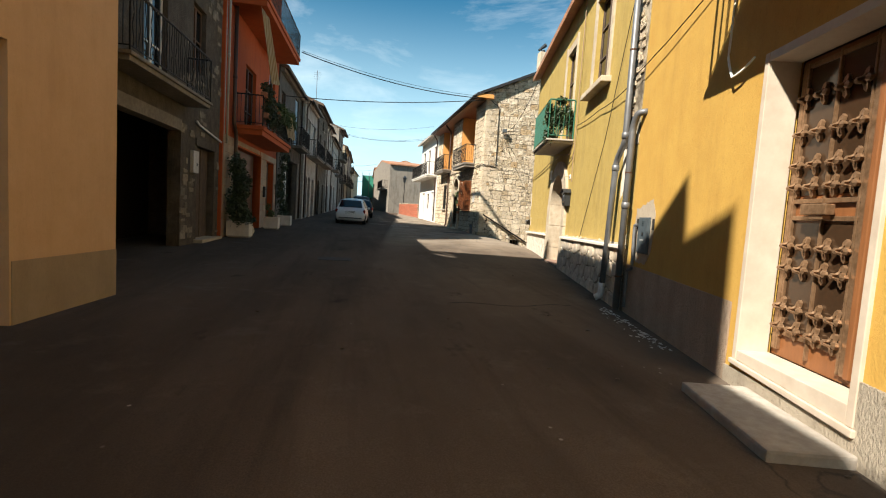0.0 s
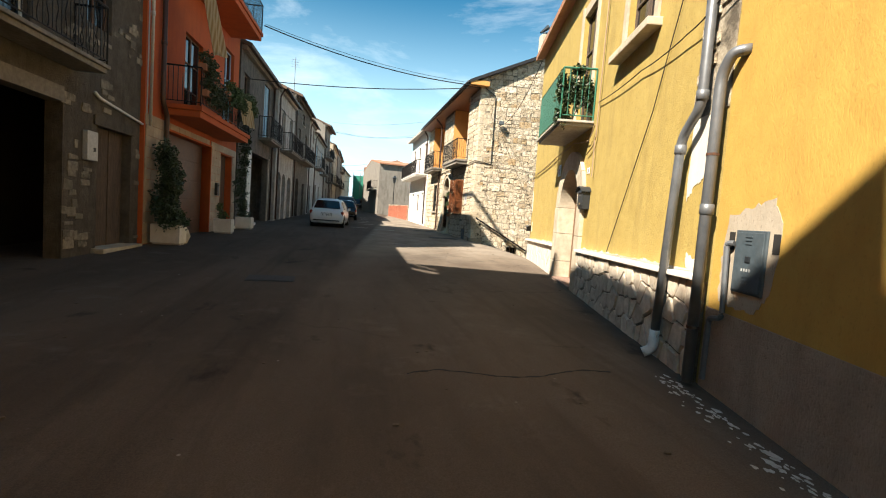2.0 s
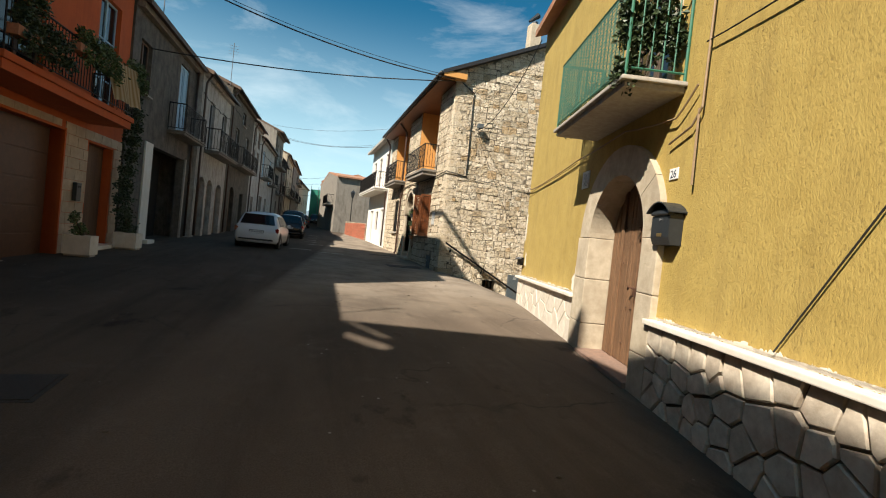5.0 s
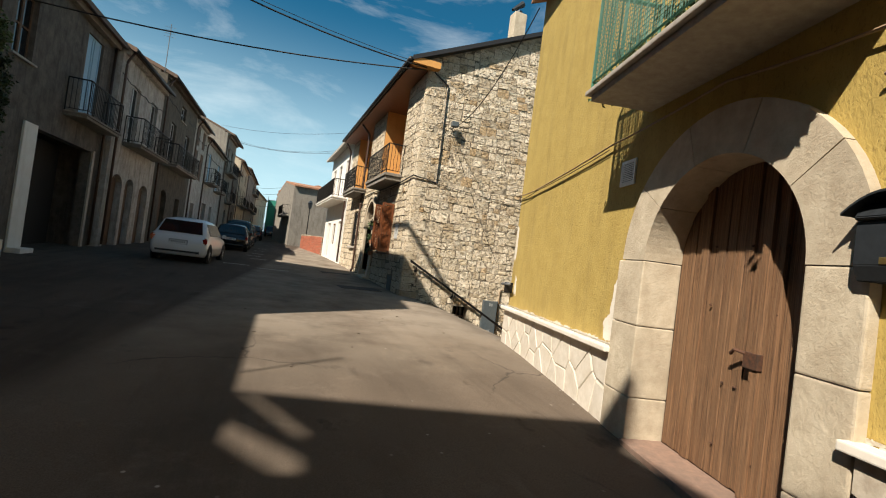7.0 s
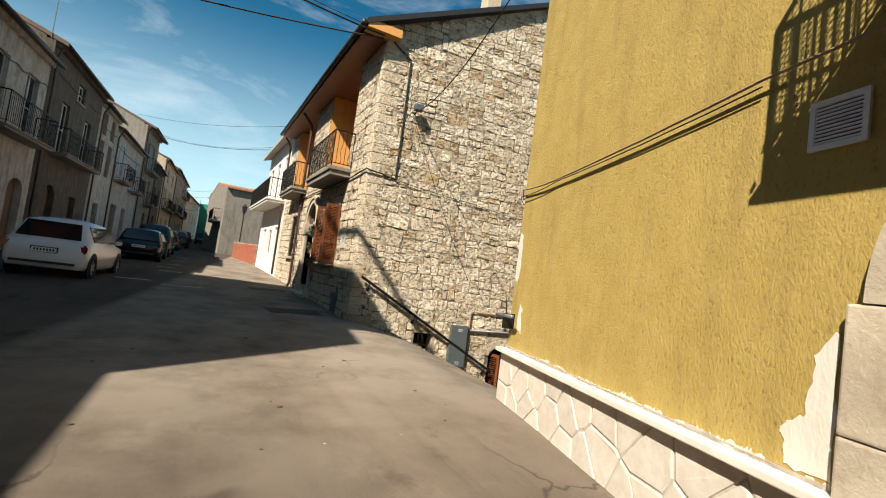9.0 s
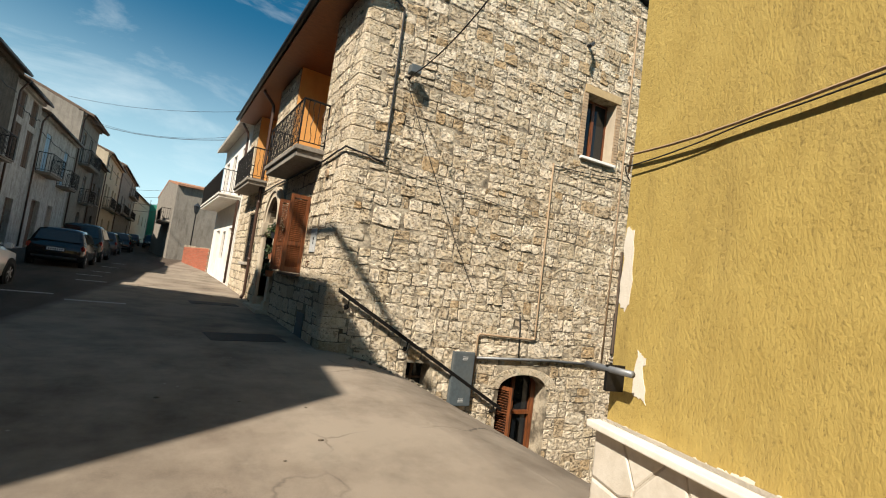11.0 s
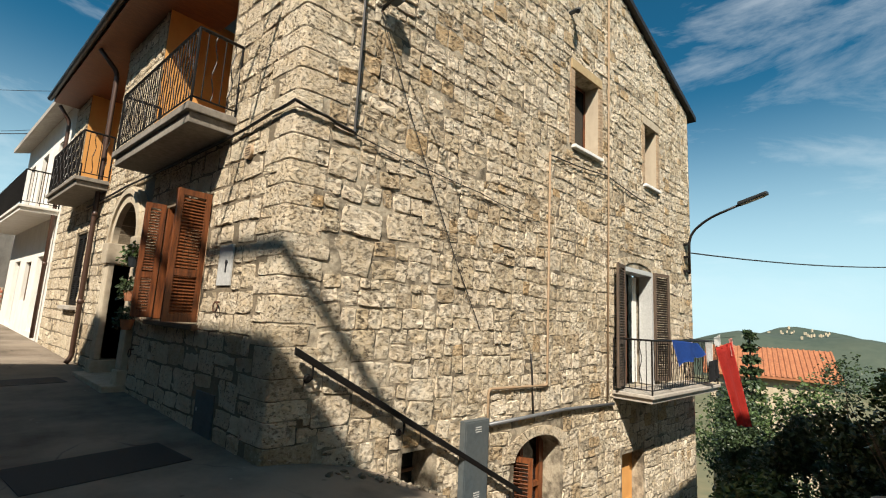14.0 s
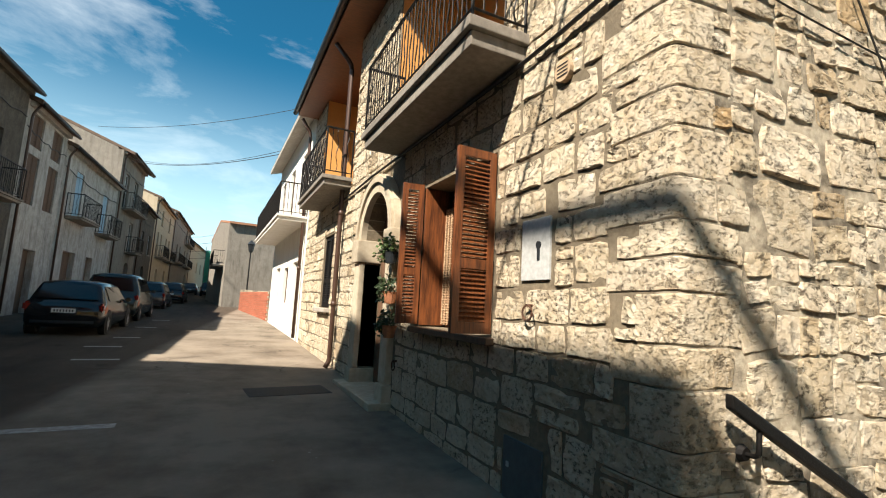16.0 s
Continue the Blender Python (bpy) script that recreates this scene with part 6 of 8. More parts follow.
M["red_cloth"] = plain("red_cloth", (0.62, 0.035, 0.02), 0.9, 0, 0.2)
M["blue_cloth"] = plain("blue_cloth", (0.02, 0.09, 0.4), 0.9, 0, 0.2)
M["white_cloth"] = plain("white_cloth", (0.75, 0.74, 0.72), 0.9, 0, 0.2)
M["black_cloth"] = plain("black_cloth", (0.02, 0.02, 0.022), 0.9, 0, 0.2)
M["pink_cloth"] = plain("pink_cloth", (0.7, 0.32, 0.27), 0.9, 0, 0.2)
bz = 0.78 + 1.03
cloth("towel", (SS.p(8.05, 0.89, bz + 0.05), SS.p(9.6, 0.89, bz - 0.02)), (SS.p(8.2, 0.94, bz - 0.5), SS.p(9.85, 0.94, bz - 0.28)), M["blue_cloth"], "blue cloth hung over the balcony rail", 4, 2)
cloth("shirt", (SS.p(10.25, 0.84, bz), SS.p(10.75, 0.86, bz + 0.02)), (SS.p(10.3, 0.87, bz - 0.55), SS.p(10.7, 0.87, bz - 0.75)), M["white_cloth"], "white shirt hung to dry", 3, 3)
cloth("shirt", (SS.p(10.3, 0.9, bz - 0.45), SS.p(10.9, 0.9, bz - 0.4)), (SS.p(10.3, 0.92, bz - 0.95), SS.p(10.9, 0.92, bz - 0.85)), M["black_cloth"], "black garment hung to dry", 3, 4)
cloth("sheet", (SS.p(10.65, 0.95, bz - 0.12), SS.p(11.85, 0.97, bz + 0.02)), (SS.p(12.15, 1.0, bz - 2.1), SS.p(13.0, 1.05, bz - 2.22)), M["red_cloth"], "bright red cloth hung from a clothes line", 3, 5)
cloth("towel", (SS.p(10.7, 0.9, bz + 0.12), SS.p(11.2, 0.9, bz + 0.2)), (SS.p(10.75, 0.92, bz - 0.1), SS.p(11.2, 0.92, bz - 0.05)), M["white_cloth"], "white cloth hung to dry", 2, 6)
cloth("towel", (SS.p(11.7, 0.95, bz + 0.1), SS.p(12.0, 0.95, bz + 0.12)), (SS.p(11.72, 0.97, bz - 0.35), SS.p(12.0, 0.97, bz - 0.3)), M["pink_cloth"], "pink cloth hung to dry", 2, 7)
cable("clothes_line", [SS.p(7.3, 0.84, bz + 0.03), SS.p(12.3, 0.95, bz + 0.16)], 0.006, M["cable"], "clothes line along the balcony", 0.02)

# street front of the stone house
def window_shuttered():
    s0, s1, z0, z1 = 1.92, 3.62, 1.8, 3.55
    casement(STH, SF, s0, s1, z0, z1, M["varnish"], 0.36, 2, bars=1, label="varnished timber window with a lace curtain")
    # the shade on this sill is put into its dark colour
    bm = bmesh.new()
    fbox(bm, SF, s0 - 0.08, s1 + 0.1, -0.2, 0.1, z0 - 0.07, z0 - 0.003, 0.012)
    part("window_sill", bm, M["dark_wood"], STH, "worn window sill, coloured dark for the shade on it")
    bm = bmesh.new()
    fbox(bm, SF, 3.575, 3.615, -0.33, 0.0, z0 + 0.02, z1 - 0.01, 0.004)
    part("shutter", bm, M["varnish"], STH, "plain varnished leaf folded into the reveal")
    louvre(STH, SF, 1.5, 1.92, 0.02, z0 + 0.03, z1 - 0.03, M["varnish"], 86, 1, "shutter", "varnished louvred shutter standing out from the wall", 36)
    louvre(STH, SF, 3.62, 3.9, 0.02, z0 + 0.03, z1 + 0.04, M["varnish"], 84, 0, "shutter", "varnished louvred shutter standing out from the wall", 36)


M["lace"] = surf("lace", (0.5, 0.34, 0.2), (0.2, 0.1, 0.05), None, fine=45, bump=0)
window_shuttered()
bm = bmesh.new()
for k in range(40):
    s = 2.0 + 1.55 * k / 39
    tube(bm, [SF.p(s, -0.3 + 0.012 * (k % 2), 1.84), SF.p(s, -0.3 + 0.012 * (k % 2), 3.3)], 0.014, 5, False)
for k in range(46):
    z = 1.86 + 1.42 * k / 45
    tube(bm, [SF.p(2.0, -0.285, z), SF.p(3.55, -0.285, z)], 0.007, 4, False)
part("bead_curtain", bm, M["lace"], STH, "tan beaded curtain")["kind"] = "stuff"
# round-headed doorway with a moulded stone surround
for a, b in ((4.45, 4.75), (6.15, 6.45)):
    for z0, z1, d, e in ((0.45, 0.95, 0.14, 0.02), (0.95, 2.75, 0.1, 0), (2.75, 3.15, 0.16, 0.03)):
        bm = bmesh.new()
        fbox(bm, SF, a - e, b + e if b > 5 else b, -0.3, d, z0 + 0.003, z1 - 0.003, 0.02)
        part("jamb_stone", bm, M["surround"], STH)
for k in range(7):
    part("voussoir", arch_ring(SF, 5.45, 0.7, 1.0, 3.15, -0.3, 0.1, math.pi * k / 7 + 0.004, math.pi * (k + 1) / 7 - 0.004, 4), M["surround"], STH)
    part("moulding", arch_ring(SF, 5.45, 0.86, 0.96, 3.15, 0.101, 0.14, math.pi * k / 7 + 0.004, math.pi * (k + 1) / 7 - 0.004, 4), M["surround"], STH)
plank_door(STH, SF, 4.76, 6.14, 0.7, 3.84, 0.3, M["dark_wood"], 6, label="dark panelled front door")
bm = bmesh.new()
fbox(bm, SF, 4.4, 6.5, -0.3, 0.32, 0.3, 0.72, 0.02)
part("door_step", bm, M["surround"], STH, "stone doorstep")
# window beyond the door with closed dark shutters
for q in (0, 1):
    louvre(STH, SF, 8.75 + 0.5 * q, 9.25 + 0.5 * q, -0.06, 1.92, 3.58, M["iron"], 0, 0, "shutter", "dark closed louvred shutter")
bm = bmesh.new()
fbox(bm, SF, 8.62, 9.88, -0.2, 0.14, 1.8, 1.89, 0.012)
part("window_sill", bm, M["concrete"], STH, "stone window sill")
drainpipe([SF.p(7.85, 0.5, 7.6), SF.p(7.85, 0.12, 7.2), SF.p(7.85, 0.1, 0.85), SF.p(7.85, 0.18, 0.72)], 0.05, "dark brown drainpipe on the stone front", M["brown_pipe"], [SF.p(7.85, 0.1, 3.9), SF.p(7.85, 0.1, 2.0)])
drainpipe([WF.p(0.3, 0.4, 7.7), WF.p(0.3, 0.12, 7.3), WF.p(0.3, 0.1, 4.9), WF.p(0.3, 0.1, 0.9)], 0.05, "dark drainpipe between stone and white house", M["brown_pipe"], [WF.p(0.3, 0.1, 3.0)])
# white meter door, grey-blue hatch, iron rings, round vent
GB = thing("meter_door", SF.p(1.28, 0.02, 2.3), "white metal meter door with a black keyhole", "cabinet")
bm = bmesh.new()
fbox(bm, SF, 1.09, 1.45, -0.02, 0.022, 2.3, 2.8, 0.005)
part("door", bm, M["grey_paint"], GB)
bm = bmesh.new()
tube(bm, [SF.p(1.22, 0.021, 2.58), SF.p(1.22, 0.032, 2.58)], 0.03, 12)
fbox(bm, SF, 1.205, 1.235, 0.0225, 0.03, 2.46, 2.57)
part("lock", bm, M["black_metal"], GB)
HT = thing("wall_hatch", SF.p(1.38, 0.02, 0.53), "dark grey-blue metal hatch low in the stone wall", "cabinet")
bm = bmesh.new()
fbox(bm, SF, 1.13, 1.63, -0.02, 0.02, 0.53, 1.03, 0.005)
part("door", bm, M["slate_metal"], HT)
bm = bmesh.new()
fbox(bm, SF, 1.54, 1.57, 0.0205, 0.03, 0.8, 0.84)
part("lock", bm, M["grey_paint"], HT)


def ring_at(s, z):
    rg = thing("iron_ring", SF.p(s, 0.05, z), "rusty iron tethering ring in the stone wall", "ring", "tethering rings")
    bm = bmesh.new()
    tube(bm, [SF.p(s + 0.06 * math.cos(k * math.tau / 16), 0.06, z - 0.06 + 0.06 * math.sin(k * math.tau / 16)) for k in range(17)], 0.009, 6, False)
    part("ring", bm, M["rust"], rg)
    bm = bmesh.new()
    tube(bm, [SF.p(s, 0, z), SF.p(s, 0.07, z)], 0.012, 6)
    part("pin", bm, M["rust"], rg)


ring_at(1.3, 2.1)
ring_at(4.25, 1.3)
RV = thing("round_vent", SF.p(1.0, 0.03, 4.0), "round terracotta vent in the stone wall", "vent")
bm = bmesh.new()
tube(bm, [SF.p(0.95, 0.0, 3.92), SF.p(0.95, 0.05, 3.92)], 0.09, 16)
part("cover", bm, M["thin_brick"], RV)
for k in range(4):
    bm = bmesh.new()
    fbox(bm, SF, 0.89, 1.01, 0.051, 0.054, 3.87 + 0.03 * k, 3.88 + 0.03 * k)
    part("slot", bm, M["hollow_shade"], RV)
# wall-hung plants beside the door
for k, (s, z) in enumerate(((4.3, 2.75), (4.25, 2.2), (4.2, 1.75))):
    PT = thing("flower_pot", SF.p(s, 0.16, z - 0.12), "terracotta pot with green plants on the wall by the door", "plant", "pots by the stone house door")
    bm = bmesh.new()
    tube(bm, [SF.p(s, 0.17, z - 0.14), SF.p(s, 0.17, z), SF.p(s, 0.17, z + 0.02)], [0.07, 0.1, 0.11], 12)
    part("pot", bm, M["terracotta"] if k else M["black_metal"], PT)
    shrub("", SF.p(s, 0.17, z), "", "", [(SF.p(s, 0.2, z + 0.12), (0.2, 0.22, 0.16)), (SF.p(s + 0.08, 0.25, z), (0.14, 0.16, 0.18))], 0.06, 260, M["leaf"] if k == 0 else M["dark_leaf"], 60 + k, parent=PT)


# ---- left side: rubble house, orange house ----
def bars_front(parent, F, s0, s1, z0, z1, d, n, mat, name="plank", th=0.02):
    for k in range(n):
        a, b = s0 + (s1 - s0) * k / n + 0.004, s0 + (s1 - s0) * (k + 1) / n - 0.004
        bm = bmesh.new()
        fbox(bm, F, a, b, d, d + th + 0.006 * (k % 2), z0, z1, 0.004)
        part(name, bm, mat, parent)


plank_door(RUB, LS, 0.45, 1.85, 0.34, 2.95, 0.2, M["grey_wood"], 7, label="old grey wooden plank door")
bm = bmesh.new()
fbox(bm, LS, 0.3, 2.0, -0.25, 0.24, 0.2, 0.4, 0.015)
part("door_step", bm, M["surround"], RUB, "pale stone doorstep")
bm = bmesh.new()
fbox(bm, LS, 0.35, 2.0, -0.05, 0.04, 2.95, 3.15, 0.01)
part("lintel", bm, M["dark_stone"], RUB)
casement(RUB, LS, 1.4, 2.3, 4.9, 6.6, M["dark_wood"], 0.12, label="dark wooden window")
casement(RUB, LS, 3.8, 4.9, 4.0, 6.4, M["white_paint"], 0.12, label="white framed balcony door", bars=2)
bm = bmesh.new()
fbox(bm, LS, 2.95, 6.6, -0.3, 0.02, 3.18, 3.45)
part("garage_lintel", bm, M["shaded_concrete"], RUB, "stained concrete lintel, coloured darker for its shade")
wall_pipe([LS.p(2.05, 0.05, 3.58), LS.p(1.9, 0.06, 3.5), LS.p(-0.2, 0.06, 3.28)], 0.03, M["white_paint"], "white pipe running obliquely over the plank door")
wall_pipe([LS.p(-0.05, 0.08, 7.9), LS.p(-0.05, 0.08, 0.6)], 0.04, M["grey_paint"], "grey vertical pipe between the rubble and orange houses")
UB = thing("meter_box", LS.p(2.2, 0.04, 2.2), "white plastic meter box on the rubble wall", "cabinet")
bm = bmesh.new()
fbox(bm, LS, 2.0, 2.36, 0.004, 0.1, 2.2, 2.78, 0.012)
part("body", bm, M["grey_paint"], UB)
bm = bmesh.new()
fbox(bm, LS, 2.08, 2.16, 0.101, 0.108, 2.38, 2.46, 0.002)
part("lock", bm, M["black_metal"], UB)
# rubble showing through the plaster
rnd = random.Random(77)
for k in range(230):
    s, z = rnd.uniform(0.1, 2.9), rnd.uniform(0.3, 7.8)
    if any(a - 0.1 < s < b + 0.1 and c2 - 0.1 < z < e + 0.1 for a, b, c2, e in ((0.3, 2.05, 0.2, 3.2), (1.4, 2.3, 4.9, 6.6), (1.95, 2.4, 2.15, 2.85))):
        continue
    if noise.noise(Vector((s * 0.9, z * 0.9, 3.1))) < -0.12:
        continue
    w, h = rnd.uniform(0.1, 0.34), rnd.uniform(0.07, 0.2)
    bm = bmesh.new()
    fbox(bm, LS, s - w / 2, s + w / 2, -0.01, 0.012 + 0.0009 * (k % 13), z - h / 2, z + h / 2, 0.012)
    for v in bm.verts:
        v.co += Vector((0, noise.noise(v.co * 9), noise.noise(v.co * 9 + Vector((4, 4, 4))))) * 0.03
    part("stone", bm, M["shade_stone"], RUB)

# stone-clad ground floor of the orange house
clad_holes = [(2.98, 6.57, 0.2, 3.43), (0.5, 1.9, 0.2, 3.35)]
rnd = random.Random(12)
z = 0.36
row = 0
while z < 3.55:
    h = min(0.27, 3.6 - z)
    s = 0.02 - (0.2 if row % 2 else 0)
    while s < 7.7:
        w = rnd.uniform(0.36, 0.62)
        a, b, c2, e = max(s, 0.02), min(s + w, 7.7), z, z + h
        for h0, h1, k0, k1 in clad_holes:
            if a < h1 and b > h0 and c2 < k1 and e > k0:
                a, b, c2, e = max([(h0 - a, (a, h0, c2, e)), (b - h1, (h1, b, c2, e)), (e - k1, (a, b, k1, e))])[1]
        if b - a > 0.06 and e - c2 > 0.05:
            bm = bmesh.new()
            fbox(bm, OL, a + 0.004, b - 0.004, 0.002, 0.024, c2 + 0.004, e - 0.004, 0.004)
            part("tile", bm, M["clad"], ORA)
        s += w
    z += h
    row += 1
bm = bmesh.new()
fbox(bm, OL, 3.1, 6.45, -0.28, -0.24, 0.3, 3.37)
part("garage_door", bm, M["garage_brown"], ORA, "brown sectional garage door")
gd = bpy.context.scene.objects["garage_door"]
for k in range(5):
    bm = bmesh.new()
    fbox(bm, OL, 3.12, 6.43, -0.239, -0.225, 0.36 + 0.6 * k, 0.36 + 0.6 * k + 0.56, 0.008)
    part("panel", bm, M["garage_brown"], gd)
for a, b, c2, e in ((2.99, 3.05, 0.3, 3.43), (6.5, 6.56, 0.3, 3.43), (3.05, 6.5, 3.37, 3.43)):
    bm = bmesh.new()
    fbox(bm, OL, a, b, -0.28, 0.05, c2, e, 0.005)
    part("garage_frame", bm, M["orange"], ORA, "orange painted garage surround")
bm = bmesh.new()
fbox(bm, OL, 2.9, 6.7, -0.2, 0.06, 0.28, 0.41, 0.01)
part("threshold", bm, M["surround"], ORA, "pale stone threshold")
plank_door(ORA, OL, 0.55, 1.85, 0.62, 3.3, 0.22, M["dark_wood"], 4, label="dark panelled front door")
bm = bmesh.new()
fbox(bm, OL, 0.5, 2.0, -0.2, 0.28, 0.3, 0.6, 0.015)
fbox(bm, OL, 0.95, 2.0, 0.281, 0.56, 0.3, 0.46, 0.015)
part("door_step", bm, M["marble"], ORA, "pale marble steps")
for a, b, c2, e in ((0.7, 1.85, 4.05, 7.2), (4.0, 5.4, 4.05, 6.4), (4.0, 5.4, 8.2, 10.5)):
    casement(ORA, OL, a, b, c2, e, M["blue_paint"] if a < 2 else M["dark_wood"], 0.12, 2, bars=2, label="framed balcony door")
IC = thing("intercom_box", OL.p(2.4, 0.03, 1.9), "black letterbox on the stone cladding", "letterbox")
bm = bmesh.new()
fbox(bm, OL, 2.3, 2.52, 0.03, 0.13, 1.75, 2.2, 0.015)
part("body", bm, M["black_metal"], IC)
bm = bmesh.new()
fbox(bm, OL, 2.34, 2.48, 0.131, 0.138, 2.08, 2.12)
part("slot", bm, M["hollow_shade"], IC)
drainpipe([OL.p(7.05, 0.12, 12.0), OL.p(7.05, 0.12, 4.05), OL.p(6.76, 0.12, 3.7), OL.p(6.76, 0.1, 0.5)], 0.06, "dark brown drainpipe with a bend under the orange balcony", M["brown_pipe"], [OL.p(7.05, 0.12, 5.5)])
drainpipe([OL.p(7.62, 0.09, 12.0), OL.p(7.62, 0.09, 3.3)], 0.035, "pale grey pipe on the orange wall", M["grey_paint"], [OL.p(7.62, 0.09, 6.0)])

# striped awning cloth let down from the upper balcony, and a cloth over the railing
mt, t, p = nodes_of("striped_canvas")
vec = position(t)
wv = t.nodes.new("ShaderNodeTexWave")
wv.bands_direction = "Y"
wv.inputs["Scale"].default_value = 1.9
wv.inputs["Distortion"].default_value = 0.3
t.links.new(vec, wv.inputs["Vector"])
t.links.new(blend(t, (0.62, 0.5, 0.3), (0.4, 0.25, 0.09), wv.outputs["Fac"]), p.inputs["Base Color"])
p.inputs["Roughness"].default_value = 0.9
M["canvas"] = mt
aw = cloth("awning", (OL.p(7.7, 1.0, 7.55), OL.p(6.6, 1.0, 7.6)), (OL.p(6.5, 1.12, 5.5), OL.p(5.3, 1.12, 5.8)), M["canvas"], "cream and ochre striped awning let down from the upper balcony", 4, 9)
tagged(aw, category="awning")
cl = cloth("awning_cloth", (OL.p(3.75, 1.02, 5.1), OL.p(1.95, 1.02, 5.25)), (OL.p(3.45, 1.2, 4.2), OL.p(2.2, 1.2, 4.25)), M["canvas"], "yellow striped cloth draped over the balcony rail", 3, 11)
tagged(cl, category="awning")


def window_box(F, s0, s1, d, z, label, seed, mat, blooms=True):
    wb = thing("flower_box", F.p((s0 + s1) / 2, d, z), label, "plant", "flower boxes on the orange balcony")
    bm = bmesh.new()
    fbox(bm, F, s0, s1, d - 0.1, d + 0.1, z, z + 0.18, 0.012)
    part("box", bm, M["terracotta"], wb)
    n = max(2, int((s1 - s0) / 0.35))
    shrub("", F.p((s0 + s1) / 2, d, z + 0.15), "", "", [(F.p(s0 + (s1 - s0) * (k + 0.5) / n, d + 0.05, z + 0.3 + 0.08 * (k % 2)), (0.26, 0.26, 0.24)) for k in range(n)] + [(F.p(s0 + (s1 - s0) * (k + 0.5) / n, d + 0.16, z), (0.2, 0.14, 0.3)) for k in range(n)], 0.075, 420 * n, mat, seed, parent=wb)


window_box(OL, 5.2, 6.7, 0.98, 4.35, "leafy plants in a box on the orange balcony rail", 41, M["dark_leaf"])
window_box(OL, 3.2, 4.9, 1.0, 4.75, "trailing plants in a box on the orange balcony rail", 42, M["leaf"])
window_box(OL, 6.05, 6.8, 0.95, 5.0, "red-brown boxes of plants above the orange balcony rail", 43, M["dark_leaf"])
window_box(OL, 1.6, 2.2, 0.9, 4.95, "leafy balcony plants by the striped cloth", 44, M["leaf"])


def planter(F, s0, s1, d0, d1, z, h, label, seed, blobs, n, mat, leaf=0.08):
    pl = thing("planter", F.p((s0 + s1) / 2, (d0 + d1) / 2, z), label, "planter", "white planters along the orange house")
    bm = bmesh.new()
    w = 0.05
    fbox(bm, F, s0, s1, d0, d0 + w, z + 0.05, z + h, 0.008)
    fbox(bm, F, s0, s1, d1 - w, d1, z + 0.05, z + h, 0.008)
    fbox(bm, F, s0, s0 + w, d0 + w, d1 - w, z + 0.05, z + h)
    fbox(bm, F, s1 - w, s1, d0 + w, d1 - w, z + 0.05, z + h)
    fbox(bm, F, s0 + w, s1 - w, d0 + w, d1 - w, z + 0.05, z + h - 0.06)
    part("box", bm, M["planter_white"], pl)
    for a in (s0 + 0.08, s1 - 0.2):
        bm = bmesh.new()
        fbox(bm, F, a, a + 0.12, d0 + 0.02, d1 - 0.02, z - 0.02, z + 0.049)
        part("foot", bm, M["concrete"], pl)
    shrub("", F.p((s0 + s1) / 2, (d0 + d1) / 2, z + h - 0.08), "", "", blobs, leaf, n, mat, seed, stems=4, stem_r=0.02, parent=pl)


gz = ground_z
p0 = OL.p(7.3, 0.45, 0)
planter(OL, 7.05, 7.5, 0.1, 0.8, gz(p0.x, p0.y), 0.52, "white concrete planter with a tall dark shrub", 51, [(OL.p(7.25 + 0.1 * math.sin(k * 2.1), 0.42 + 0.12 * math.cos(k * 1.7), 0.95 + 0.3 * k), (0.5 - 0.03 * k, 0.62 - 0.05 * k, 0.36)) for k in range(7)], 5200, M["dark_leaf"])
p0 = OL.p(3.05, 0.55, 0)
planter(OL, 2.85, 3.25, 0.26, 0.84, gz(p0.x, p0.y), 0.5, "white planter with small green plants", 52, [(OL.p(3.05, 0.5, 1.08), (0.22, 0.2, 0.22)), (OL.p(3.1, 0.4, 1.35), (0.14, 0.14, 0.18))], 500, M["leaf"], 0.06)
p0 = OL.p(0.55, 0.6, 0)
planter(OL, 0.35, 0.8, 0.3, 0.9, gz(p0.x, p0.y), 0.48, "white planter with a climbing vine beside the door", 53, [(OL.p(0.55 + 0.16 * math.sin(k * 1.3), 0.45 + 0.1 * math.cos(k), 1.1 + 0.42 * k), (0.34, 0.26, 0.32)) for k in range(10)], 3400, M["dark_leaf"])
JR = thing("stone_urn", OL.p(6.85, 0.62, gz(-3.3, 16.6)), "small round stone urn beside a planter", "urn")
bm = bmesh.new()
tube(bm, [OL.p(6.85, 0.62, 0.3), OL.p(6.85, 0.62, 0.36), OL.p(6.85, 0.62, 0.55), OL.p(6.85, 0.62, 0.72), OL.p(6.85, 0.62, 0.78)], [0.14, 0.12, 0.2, 0.15, 0.1], 14)
part("body", bm, M["surround"], JR, smooth=True)

# stained house beyond: white pilasters, garage, blue shutters
for a, b in ((4.36, 5.0), (0.58, 0.74)):
    bm = bmesh.new()
    fbox(bm, L2, a, b, 0.003, 0.06, 0.3, 3.95, 0.006)
    part("pilaster", bm, M["white_wall"] if a > 4 else M["concrete"], GRE, "white plastered pilaster")
bm = bmesh.new()
fbox(bm, L2, 4.36, 5.0, 0.061, 0.35, 0.45, 0.68, 0.01)
part("kerb_block", bm, M["white_wall"], GRE, "white stone block at the foot of the pilaster")
# no door here: a dark sheet painted as the garage's inner shade
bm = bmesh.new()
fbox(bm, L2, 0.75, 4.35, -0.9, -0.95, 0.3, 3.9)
part("garage_door", bm, M["hollow_shade"], GRE, "dark sheet for the shade inside the garage opening")
